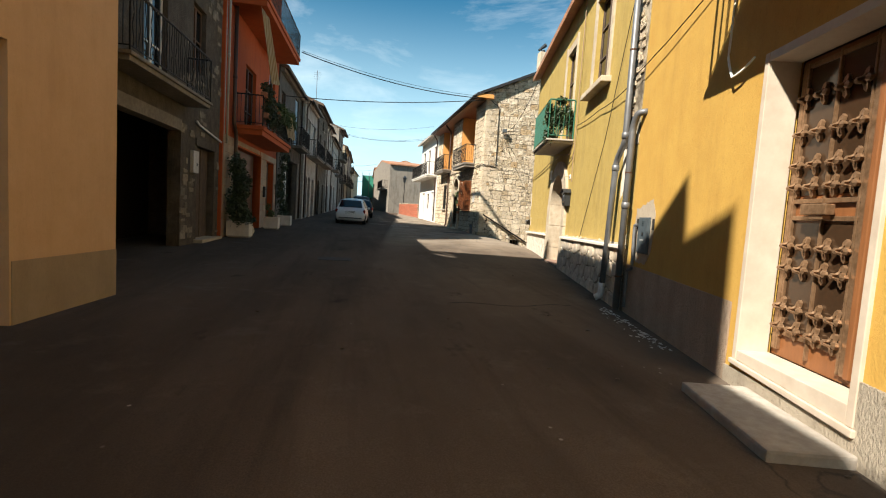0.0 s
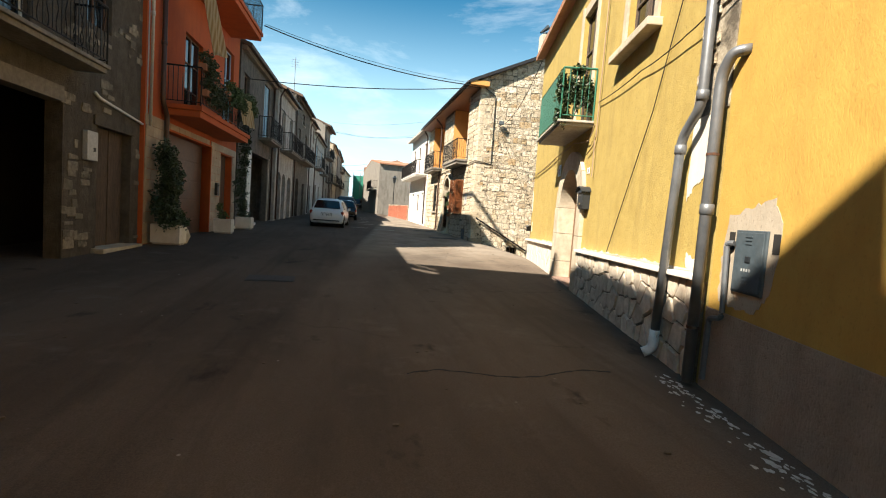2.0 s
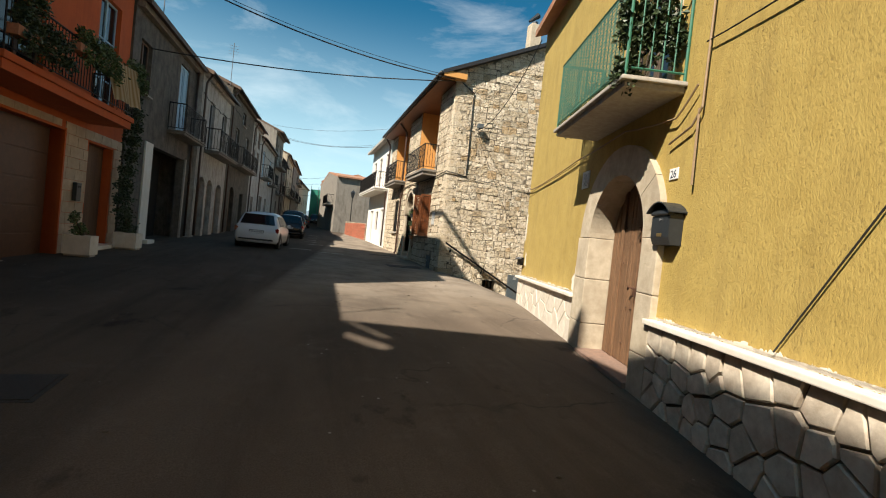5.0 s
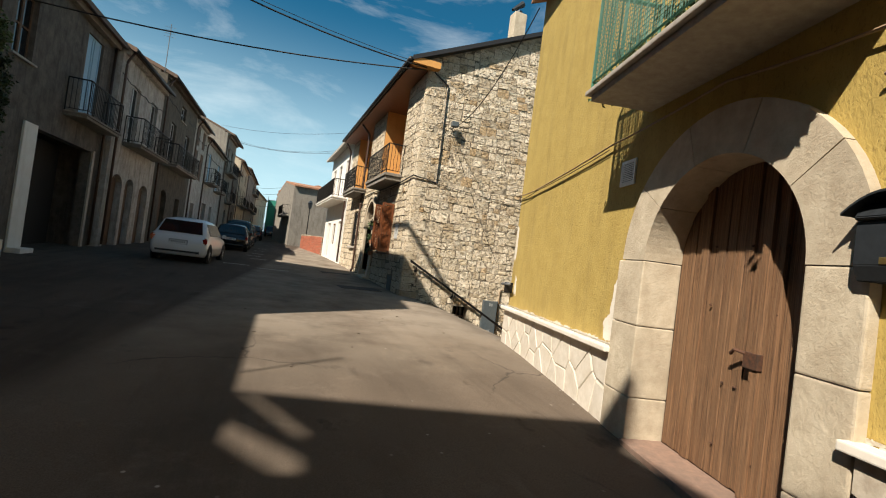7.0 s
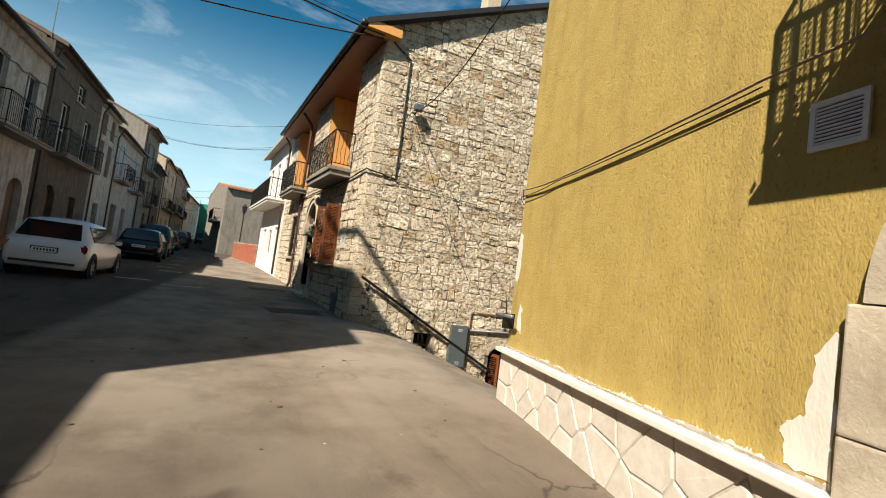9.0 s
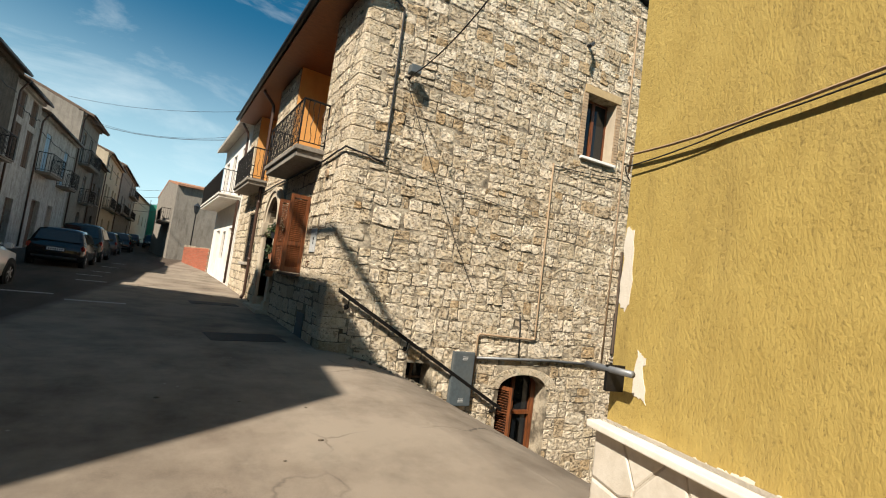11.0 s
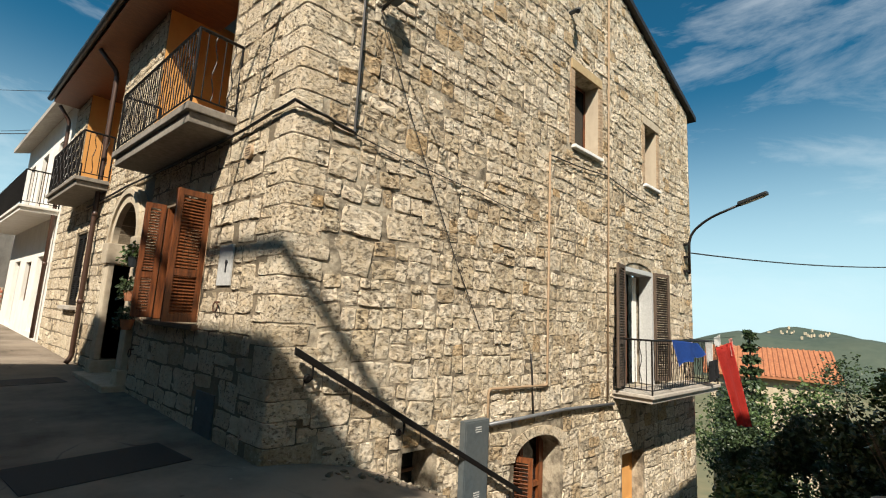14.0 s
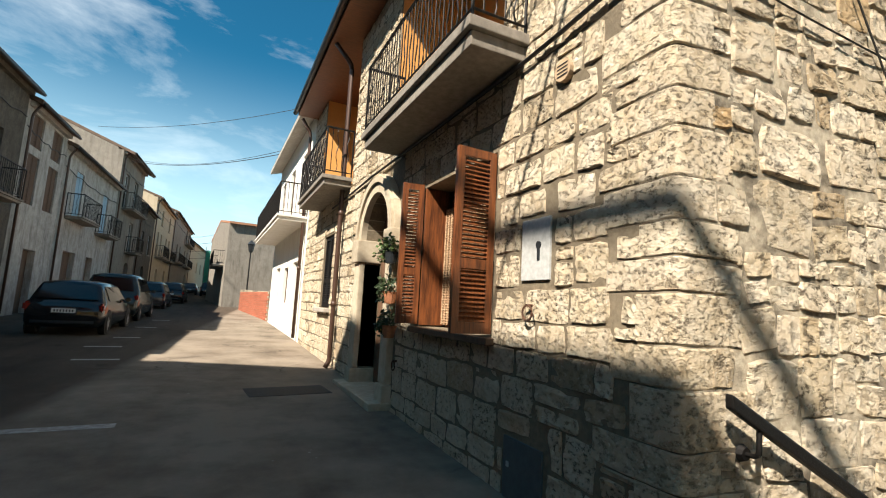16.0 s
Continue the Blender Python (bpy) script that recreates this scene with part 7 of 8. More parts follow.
for q in (0, 1):
    bm = bmesh.new()
    fbox(bm, L2, 0.97 + 0.59 * q, 1.54 + 0.59 * q, -0.08, -0.12, 4.8, 7.5)
    for a, b, c2, e in ((0.04, 0.1, 4.84, 7.46), (0.47, 0.53, 4.84, 7.46), (0.1, 0.47, 6.0, 6.07), (0.1, 0.47, 4.84, 4.92)):
        fbox(bm, L2, 0.97 + 0.59 * q + a, 0.97 + 0.59 * q + b, -0.06, -0.079, c2, e)
    fixnormals(bm)
    part("shutter", bm, M["blue_paint"], GRE, "pale blue shutter leaf")
casement(GRE, L2, 5.0, 5.9, 5.4, 7.0, M["dark_wood"], 0.12, label="dark wooden window", sill=M["concrete"])
bm = bmesh.new()
fbox(bm, L2, 0.05, 6.4, 0.003, 0.2, 7.75, 7.95)
part("cornice", bm, M["grey_wall"], GRE)
drainpipe([L2.p(0.2, 0.1, 7.8), L2.p(0.2, 0.1, 0.7)], 0.045, "dark drainpipe at the end of the stained house", M["brown_pipe"], [L2.p(0.2, 0.1, 3.0)])


# ---- cars ----
def car(at, heading, paint, label, length=3.85, width=1.7, height=1.5, estate=0.0, plate=None, glassy=None, lights=(0.45, 0.02, 0.015)):
    """A parked car seen from behind: lofted body, glass, lamps, plate, four wheels. Its rear is at the origin."""
    m = Matrix.Translation(at) @ Matrix.Rotation(heading, 4, "Z")
    cr = new("car")
    cr.matrix_basis = m
    cr.empty_display_size = 0.1
    tagged(cr, label, "car", "parked cars")
    L, W, H = length, width / 2, height
    glass_mat = M["black_glass"]

    def put(name, bm, mat, parent=cr, lab="", smooth=False):
        bm.transform(m)
        return part(name, bm, mat, parent, lab, smooth)

    belt = H * 0.6
    r1, r2 = 0.62 + estate * -0.25, L * 0.56
    # stations along the car: y, sill z, bumper half-width, belt z, roof z, roof half-width
    st = [(0.0, 0.34, W * 0.86, 0.62, 0.66, 0.8), (0.06, 0.25, W * 0.95, belt * 0.92, belt * 0.95, 0.9), (0.16, 0.22, W * 0.985, belt, belt + 0.03, 0.88),
          (r1 * 0.75, 0.2, W, belt, H * 0.93, 0.74), (r1, 0.2, W, belt, H * 0.97, 0.73), (L * 0.34, 0.2, W, belt * 0.98, H, 0.73), (r2, 0.2, W, belt * 0.96, H * 0.97, 0.72),
          (L * 0.74, 0.2, W, belt * 0.95, belt * 1.0, 0.84), (L * 0.9, 0.22, W * 0.95, belt * 0.86, belt * 0.88, 0.85), (L * 0.985, 0.28, W * 0.82, belt * 0.7, belt * 0.71, 0.8), (L, 0.34, W * 0.72, 0.55, 0.56, 0.7)]
    bm = bmesh.new()
    rings = []
    for y, sill, hw, bz2, rz, rw in st:
        half = [(hw * 0.9, sill), (hw * 0.985, sill + 0.12), (hw, (sill + bz2) / 2), (hw * 0.975, bz2), (hw * (rw * 0.55 + 0.44), bz2 + (rz - bz2) * 0.55), (hw * rw, rz - (rz - bz2) * 0.09), (hw * rw * 0.62, rz), (0, rz + 0.012)]
        ring = [bm.verts.new((x, y, z)) for x, z in half] + [bm.verts.new((-x, y, z)) for x, z in reversed(half[:-1])]
        rings.append(ring)
    for a, b in zip(rings, rings[1:]):
        for k in range(len(a) - 1):
            bm.faces.new((a[k], a[k + 1], b[k + 1], b[k]))
        bm.faces.new((a[-1], a[0], b[0], b[-1]))
    bm.faces.new(rings[0])
    bm.faces.new(list(reversed(rings[-1])))
    fixnormals(bm)
    body = put("body", bm, paint, smooth=True)
    # side glass, rear and front screens lie just proud of the body
    def sheet(quad, name, mat=glass_mat, off=0.012):
        b2 = bmesh.new()
        q = [Vector(v) for v in quad]
        nrm = (q[1] - q[0]).cross(q[3] - q[0]).normalized()
        cen = sum(q, Vector()) / 4
        if nrm.dot(cen - Vector((0, L / 2, 0.7))) < 0:
            nrm = -nrm
        solid(b2, [v - nrm * 0.02 for v in q], [v + nrm * off for v in q])
        fixnormals(b2)
        return put(name, b2, mat)

    xw = W * 0.985
    for sx in (-1, 1):
        ins = lambda z: W * (0.975 - (0.975 - 0.745) * (z - belt) / (H * 0.95 - belt) * 1.0)
        zb, zt = belt + 0.05, H * 0.9
        for y0, y1, y2, y3 in ((r1 + 0.2, L * 0.37, L * 0.37, r1 + 0.3), (L * 0.165, L * 0.66, r2 - 0.05, L * 0.165)):
            sheet([(sx * (ins(zb) + 0.004), y0, zb), (sx * (ins(zb) + 0.004), y1, zb - 0.01), (sx * (ins(zt) + 0.002), y2, zt), (sx * (ins(zt) + 0.002), y3, zt)], "side_window")
        b2 = bmesh.new()
        bmesh.ops.create_cube(b2, size=1, matrix=Matrix.Translation((sx * (W + 0.06), L * 0.66, belt + 0.08)) @ Matrix.Diagonal((0.16, 0.1, 0.13, 1)))
        bmesh.ops.bevel(b2, geom=b2.edges[:], offset=0.03, segments=2, affect="EDGES")
        put("wing_mirror", b2, paint)
    y0, y1 = 0.17, r1 * 0.74
    sheet([(-W * 0.78, y0 + 0.02, belt + 0.06), (W * 0.78, y0 + 0.02, belt + 0.06), (W * 0.66, y1 - 0.01, H * 0.9), (-W * 0.66, y1 - 0.01, H * 0.9)], "rear_window", off=0.05)
    sheet([(-W * 0.78, L * 0.735, belt + 0.03), (W * 0.78, L * 0.735, belt + 0.03), (W * 0.64, r2 + 0.05, H * 0.93), (-W * 0.64, r2 + 0.05, H * 0.93)], "windscreen", off=0.04)
    M_l = M["tail_red"]
    for sx in (-1, 1):
        b2 = bmesh.new()
        bmesh.ops.create_cube(b2, size=1, matrix=Matrix.Translation((sx * W * 0.82, 0.12, belt * 0.84)) @ Matrix.Rotation(sx * -0.5, 4, "Z") @ Matrix.Diagonal((0.34, 0.12, 0.22, 1)))
        bmesh.ops.bevel(b2, geom=b2.edges[:], offset=0.04, segments=2, affect="EDGES")
        put("tail_light", b2, M_l, lab="dark red tail light")
    b2 = bmesh.new()
    bmesh.ops.create_cube(b2, size=1, matrix=Matrix.Translation((0, 0.015, belt * 0.74)) @ Matrix.Diagonal((0.56, 0.03, 0.15, 1)))
    put("plate_recess", b2, M["black_metal"])
    b2 = bmesh.new()
    bmesh.ops.create_cube(b2, size=1, matrix=Matrix.Translation((0, -0.004, belt * 0.74)) @ Matrix.Diagonal((0.5, 0.008, 0.105, 1)))
    pl = put("number_plate", b2, M["white_paint"], lab="pale number plate with unreadable characters")
    for k in range(7):
        b2 = bmesh.new()
        bmesh.ops.create_cube(b2, size=1, matrix=Matrix.Translation((-0.19 + 0.063 * k, -0.0095, belt * 0.74)) @ Matrix.Diagonal((0.035, 0.002, 0.06, 1)))
        put("character", b2, M["black_metal"], pl)
    b2 = bmesh.new()
    bmesh.ops.create_cube(b2, size=1, matrix=Matrix.Translation((0, 0.03, 0.36)) @ Matrix.Diagonal((W * 1.6, 0.07, 0.1, 1)))
    bmesh.ops.bevel(b2, geom=b2.edges[:], offset=0.02, segments=2, affect="EDGES")
    put("bumper_insert", b2, M["black_metal"])
    for y in (0.68, L - 0.78):
        for sx in (-1, 1):
            b2 = bmesh.new()
            rr = 0.3
            pts = [(0.1, rr * 0.62), (0.1, rr * 0.93), (0.06, rr), (-0.06, rr), (-0.1, rr * 0.93), (-0.1, rr * 0.62)]
            vs = [[b2.verts.new((sx * (W - 0.08) + x, y + r * math.cos(k * math.tau / 24), 0.3 + r * math.sin(k * math.tau / 24))) for k in range(24)] for x, r in pts]
            for a, b in zip(vs, vs[1:] + vs[:1]):
                for k in range(24):
                    b2.faces.new((a[k], a[(k + 1) % 24], b[(k + 1) % 24], b[k]))
            fixnormals(b2)
            wh = put("wheel", b2, M["rubber"], smooth=True)
            b2 = bmesh.new()
            for k in range(6):
                bmesh.ops.create_cube(b2, size=1, matrix=Matrix.Translation((sx * (W - 0.01), y, 0.3)) @ Matrix.Rotation(k * math.pi / 3, 4, "X") @ Matrix.Translation((0, 0, 0.09)) @ Matrix.Diagonal((0.03, 0.05, 0.19, 1)))
            bmesh.ops.create_cone(b2, segments=16, radius1=0.06, radius2=0.05, depth=0.05, cap_ends=True, matrix=Matrix.Translation((sx * (W - 0.005), y, 0.3)) @ Matrix.Rotation(math.pi / 2, 4, "Y"))
            put("rim", b2, M["alloy"], wh)
            b2 = bmesh.new()
            bmesh.ops.create_circle(b2, cap_ends=True, segments=24, radius=0.37, matrix=Matrix.Translation((sx * (W + 0.002), y, 0.31)) @ Matrix.Rotation(math.pi / 2, 4, "Y"))
            ex = bmesh.ops.extrude_face_region(b2, geom=b2.faces[:])
            bmesh.ops.translate(b2, verts=[v for v in ex["geom"] if isinstance(v, bmesh.types.BMVert)], vec=(-sx * 0.015, 0, 0))
            put("wheel_arch", b2, M["rubber"])
    return cr


M["tail_red"] = plain("tail_light_red", (0.22, 0.012, 0.008), 0.15, 0, 0, 0.05)
M["car_white"] = plain("white_car_paint", (0.68, 0.68, 0.67), 0.22, 0, 0, 0.03)
M["car_black"] = plain("black_car_paint", (0.012, 0.012, 0.014), 0.12, 0, 0, 0.03)
M["car_green"] = plain("dark_green_car_paint", (0.025, 0.03, 0.028), 0.15, 0.2, 0, 0.03)
M["car_grey"] = plain("dark_grey_car_paint", (0.05, 0.052, 0.055), 0.2, 0.3, 0, 0.03)
M["planter_white"] = M["planter_white"] if "planter_white" in M else surf("planter_concrete", (0.72, 0.67, 0.58), (0.62, 0.56, 0.47), (0.45, 0.39, 0.31), fine=8, bump=0.2)
for x, y, h, paint, lab, kw in ((0.15, 27.3, -0.1, "car_white", "white hatchback parked along the street, seen from behind", {}),
                            (1.1, 37.1, -0.02, "car_black", "black estate car parked along the street", dict(length=4.2, height=1.45, estate=0.6)),
                            (1.15, 42.2, -0.02, "car_green", "dark grey off-roader parked along the street", dict(length=4.4, height=1.75, width=1.78, estate=0.8)),
                            (1.2, 51.5, -0.02, "car_grey", "dark parked car farther up the street", dict(length=4.1)),
                            (1.6, 60.0, -0.03, "car_black", "dark parked car far up the street", dict(length=4.0)),
                            (3.6, 84.0, 0.0, "car_black", "dark car far up the street", dict(length=4.4, height=1.7)),
                            (1.4, 88.0, 0.0, "car_grey", "grey car far up the street", dict(length=4.2))):
    car((x, y, ground_z(x, y)), h, M[paint], lab, **kw)
car((-6.6, 11.0, ground_z(-5, 11)), math.pi / 2, M["car_black"], "dark car standing inside the rubble house garage", length=4.0)

# ---- street things ----
def flat_part(name, quad, mat, z=0.004, label="", category="", kind="", parent=None, th=0.01):
    bm = bmesh.new()
    top = [Vector((x, y, ground_z(x, y) + z)) for x, y in quad]
    solid(bm, [q - Vector((0, 0, th)) for q in top], top)
    fixnormals(bm)
    ob = part(name, bm, mat, parent)
    if category or label:
        tagged(ob, label, category, kind=kind)
    return ob


MH = thing("manhole_cover", (-0.15, 11.6, ground_z(0, 11.6)), "rectangular cast iron manhole cover in the asphalt", "manhole")
def rect(cx, cy, w, l, a=0.05):
    return [(cx + x * math.cos(a) - y * math.sin(a), cy + x * math.sin(a) + y * math.cos(a)) for x, y in ((-w / 2, -l / 2), (w / 2, -l / 2), (w / 2, l / 2), (-w / 2, l / 2))]
flat_part("frame", rect(-0.25, 11.65, 0.82, 0.62), M["steel_plate"], 0.005, parent=MH)
flat_part("cover", rect(-0.25, 11.65, 0.74, 0.54), M["cover_dark"] if "cover_dark" in M else M["steel_plate"], 0.012, parent=MH)
GR = thing("drain_cover", (5.6, 24.6, ground_z(5.6, 24.6)), "dark rectangular drain cover beside the stone house", "manhole")
flat_part("cover", rect(5.75, 24.7, 1.3, 0.75, 0.1), M["steel_plate"], 0.008, parent=GR)
GR = thing("drain_cover", (5.6, 29.6, ground_z(5.6, 29.6)), "dark drain grate near the stone doorstep", "manhole")
flat_part("cover", rect(5.7, 29.7, 1.2, 0.6, 0.1), M["steel_plate"], 0.008, parent=GR)
M["road_paint"] = surf("worn_road_paint", (0.5, 0.47, 0.42), (0.26, 0.23, 0.2), (0.14, 0.12, 0.1), fine=14, big=2, bump=0.2)
for k, (x, y, w, l) in enumerate(((2.65, 33.0, 0.75, 0.14), (2.4, 35.0, 0.7, 0.14), (2.55, 37.0, 0.6, 0.13), (3.2, 28.2, 1.1, 0.16), (1.9, 29.0, 0.9, 0.14), (2.6, 40.2, 0.6, 0.12), (2.7, 43.5, 0.6, 0.12))):
    ob = flat_part("road_marking", rect(x, y, w, l, 0.03), M["road_paint"], 0.004, "worn white parking mark painted on the asphalt", "road marking", th=0.003)
    ob["group"] = "parking marks"
bm = bmesh.new()
for k in range(30):
    def crack(i):
        x = 1.6 + 2.1 * i / 30
        return x, 6.95 + 0.09 * math.sin(x * 4.1) + 0.05 * noise.noise(Vector((x * 6, 0, 2)))
    (xa, ya), (xb, yb) = crack(k), crack(k + 1)
    w = 0.006 + 0.004 * (k % 3)
    top = [Vector((x, y, ground_z(x, y) + 0.003)) for x, y in ((xa, ya - w), (xb, yb - w), (xb, yb + w), (xa, ya + w))]
    solid(bm, [q - Vector((0, 0, 0.006)) for q in top], top)
bmesh.ops.remove_doubles(bm, verts=bm.verts, dist=0.001)
tagged(part("asphalt_crack", bm, M["rubber"]), "thin dark crack across the asphalt", "crack")
# paint splashes along the ochre wall foot
M["splash"] = surf("white_splash", (0.62, 0.6, 0.55), (0.45, 0.42, 0.37), None, fine=20, bump=0.2)
rnd = random.Random(15)
bm = bmesh.new()
for k in range(120):
    s = rnd.uniform(-3.2, -0.9)
    d = 0.1 + abs(rnd.gauss(0, 0.1)) + 0.05 * (s + 3.2)
    q = RW.p(s, d, 0)
    r = rnd.uniform(0.005, 0.02) * (1.6 if rnd.random() < 0.2 else 1)
    ring = [(q.x + r * math.cos(a) * rnd.uniform(0.5, 1.3), q.y + r * math.sin(a) * rnd.uniform(0.7, 2.2)) for a in [i * math.tau / 7 for i in range(7)]]
    top = [Vector((x, y, ground_z(x, y) + 0.003)) for x, y in ring]
    solid(bm, [v - Vector((0, 0, 0.006)) for v in top], top)
fixnormals(bm)
tagged(part("paint_splash", bm, M["splash"]), "white paint splashes along the foot of the wall", "stain", kind="stuff")
bm = bmesh.new()
for k in range(90):
    x, y = rnd.uniform(-3, 6.3), rnd.uniform(1.5, 24)
    r = rnd.uniform(0.006, 0.02)
    bmesh.ops.create_icosphere(bm, subdivisions=1, radius=r, matrix=Matrix.Translation((x, y, ground_z(x, y) + r * 0.4)) @ Matrix.Diagonal((1.6, 1, 0.5, 1)))
tagged(part("street_litter", bm, M["bark"]), "small leaves and grit scattered on the asphalt", "litter", kind="stuff")
# darker kerbside strip at the foot of the ochre wall
# alley edge: broken kerb and rubble at the stone corner
rnd = random.Random(19)
bm = bmesh.new()
for k in range(70):
    w = rnd.random()
    x, y = 7.25 + 2.2 * w + rnd.uniform(-0.2, 0.25), 23.45 - 0.25 * w + rnd.uniform(-0.3, 0.1)
    r = rnd.uniform(0.012, 0.045)
    bmesh.ops.create_icosphere(bm, subdivisions=1, radius=r, matrix=Matrix.Translation((x, y, ground_z(x, y) + r * 0.3)) @ Matrix.Rotation(rnd.uniform(0, 3), 4, "Z") @ Matrix.Diagonal((1.5, 1, 0.75, 1)))
for v in bm.verts:
    v.co += Vector((noise.noise(v.co * 9), noise.noise(v.co * 9 + Vector((3, 0, 0))), noise.noise(v.co * 9 + Vector((0, 5, 0))))) * 0.025
tagged(part("rubble", bm, M["mortar"]), "loose rubble along the alley edge below the stone wall", "rubble", kind="stuff")
# low brick wall and lamp post beyond the white house
BW = thing("brick_wall", (6.6, 47.5, ground_z(6.6, 47.5)), "low red brick wall beside the white house", "wall")
BF = Frame((6.75, 45.0), (5.9, 55.0), 1)
bm = bmesh.new()
fbox(bm, BF, 0, 9.8, -0.28, -0.01, (0.6, 0.8), (2.35, 2.5))
part("core", bm, M["mortar"], BW)
for r in range(14):
    for k in range(13):
        s = 0.05 + 0.75 * k + (0.37 if r % 2 else 0)
        bm = bmesh.new()
        z = 0.95 + 0.1 * r
        fbox(bm, BF, s, min(s + 0.72, 9.78), -0.009, 0.012, z, z + 0.085)
        part("brick", bm, M["brick_red"], BW)
PL = thing("street_lamp", (6.35, 53.0, ground_z(6.3, 53)), "old-fashioned black street lamp post with a lantern", "street lamp")
g0 = ground_z(6.35, 53)
bm = bmesh.new()
tube(bm, [(6.2, 53, g0), (6.2, 53, g0 + 0.5), (6.2, 53, g0 + 0.55), (6.2, 53, g0 + 3.6)], [0.1, 0.09, 0.05, 0.035], 10)
part("post", bm, M["iron"], PL)
bm = bmesh.new()
tube(bm, [(6.2, 53, g0 + 3.6), (6.2, 53, g0 + 3.7), (6.2, 53, g0 + 4.1), (6.2, 53, g0 + 4.13), (6.2, 53, g0 + 4.4)], [0.06, 0.13, 0.2, 0.24, 0.02], 6)
part("lantern", bm, M["black_metal"], PL)
# scaffold netting far up the street
SC = thing("scaffold_netting", (4.3, 92, ground_z(4, 92)), "green scaffold netting far up the street", "netting")
NF = Frame((2.6, 95), (5.2, 95), -1)
M["green_net"] = plain("green_sheeting", (0.03, 0.25, 0.17), 0.8, 0, 0.3)
bm = bmesh.new()
fbox(bm, NF, 0, 2.6, 0, 0.06, 2.0, 8.2)
part("sheet", bm, M["green_net"], SC)
for s in (0.0, 1.3, 2.6):
    bm = bmesh.new()
    tube(bm, [NF.p(s, 0.1, 2.0), NF.p(s, 0.1, 8.8)], 0.04, 6)
    part("pole", bm, M["zinc"], SC)
# overhead cables across the street
cable("overhead_cable", [(-2.3, 21.8, 8.2), (6.75, 23.7, 7.65)], 0.022, M["cable"], "black cable slung across the street", 0.35, 30)
cable("overhead_cable", [(-3.2, 24.3, 6.8), (6.75, 23.75, 7.6)], 0.02, M["cable"], "black cable slung across the street", 0.22, 30)
cable("overhead_cable", [(-2.3, 21.9, 8.3), (6.75, 23.75, 7.75)], 0.009, M["cable"], "thin black cable slung across the street", 0.3, 30)
cable("overhead_cable", [(-1.0, 55.6, 10.0), (6.6, 41.5, 8.0)], 0.016, M["cable"], "black cable crossing the far street", 0.4, 24)
cable("overhead_cable", [(-1.0, 55.8, 10.2), (6.6, 41.5, 8.15)], 0.01, M["cable"], "thin cable crossing the far street", 0.5, 24)
cable("overhead_cable", [(-1.2, 48.0, 9.6), (6.6, 38.0, 8.6)], 0.009, M["cable"], "thin cable crossing the far street", 0.3, 24)
cable("overhead_cable", [SS.p(0.95, 0.06, 5.95), RW.p(10.7, 0.1, 7.1)], 0.012, M["cable"], "black cable from the stone house to the yellow house", 0.5, 24)
cable("overhead_cable", [SS.p(11.55, 0.1, 4.2), (34, 15.5, 5.6)], 0.02, M["cable"], "black cable leaving the lamp bracket", 0.3, 24)
for k in range(4):
    cable("overhead_cable", [(0.0, 96 + k, 7.0 + 1.1 * k), (4.6, 80, 6.5 + 0.9 * k)], 0.02, M["cable"], "cable far up the street", 0.2, 8)
for yy, zz, xx in ((35.3, 10.3, -2.6), (28.0, 10.0, -4.0), (10.9, 8.9, -4.02)):
    AN = thing("roof_aerial", (xx, yy, zz - 0.6), "thin metal aerial on a roof edge", "aerial")
    bm = bmesh.new()
    tube(bm, [(xx, yy, zz - 1.4), (xx, yy, zz + 0.9)], 0.018, 6)
    part("mast", bm, M["zinc"], AN)
    bm = bmesh.new()
    for k in range(4):
        tube(bm, [(xx - 0.25, yy, zz + 0.3 + 0.15 * k), (xx + 0.25, yy, zz + 0.3 + 0.15 * k)], 0.008, 5)
    part("elements", bm, M["zinc"], AN)
# chimney cowl
bm = bmesh.new()
q = SF.p(0.25, -3.02, 10.5)
tube(bm, [q, q + Vector((0, 0, 0.12))], 0.12, 10)
tube(bm, [q + Vector((-0.25, 0, 0.1)), q + Vector((0.12, 0, 0.42))], [0.05, 0.11], 8)
part("cowl", bm, M["black_metal"], CH)
# gutter of the stone house
bm = bmesh.new()
tube(bm, [SF.p(-0.3, 0.68, 7.74), SF.p(12.5, 0.68, 7.7)], 0.07, 10)
part("gutter", bm, M["dark_edge"], STH, "dark metal gutter", True)

# ---- greenery and distance beyond the alley ----
def bush(at, blobs, n, leaf, seed, label, mat, category="bush"):
    return shrub("bush", at, label, category, blobs, leaf, n, mat, seed, stems=5, stem_r=0.05, group="bushes below the alley")


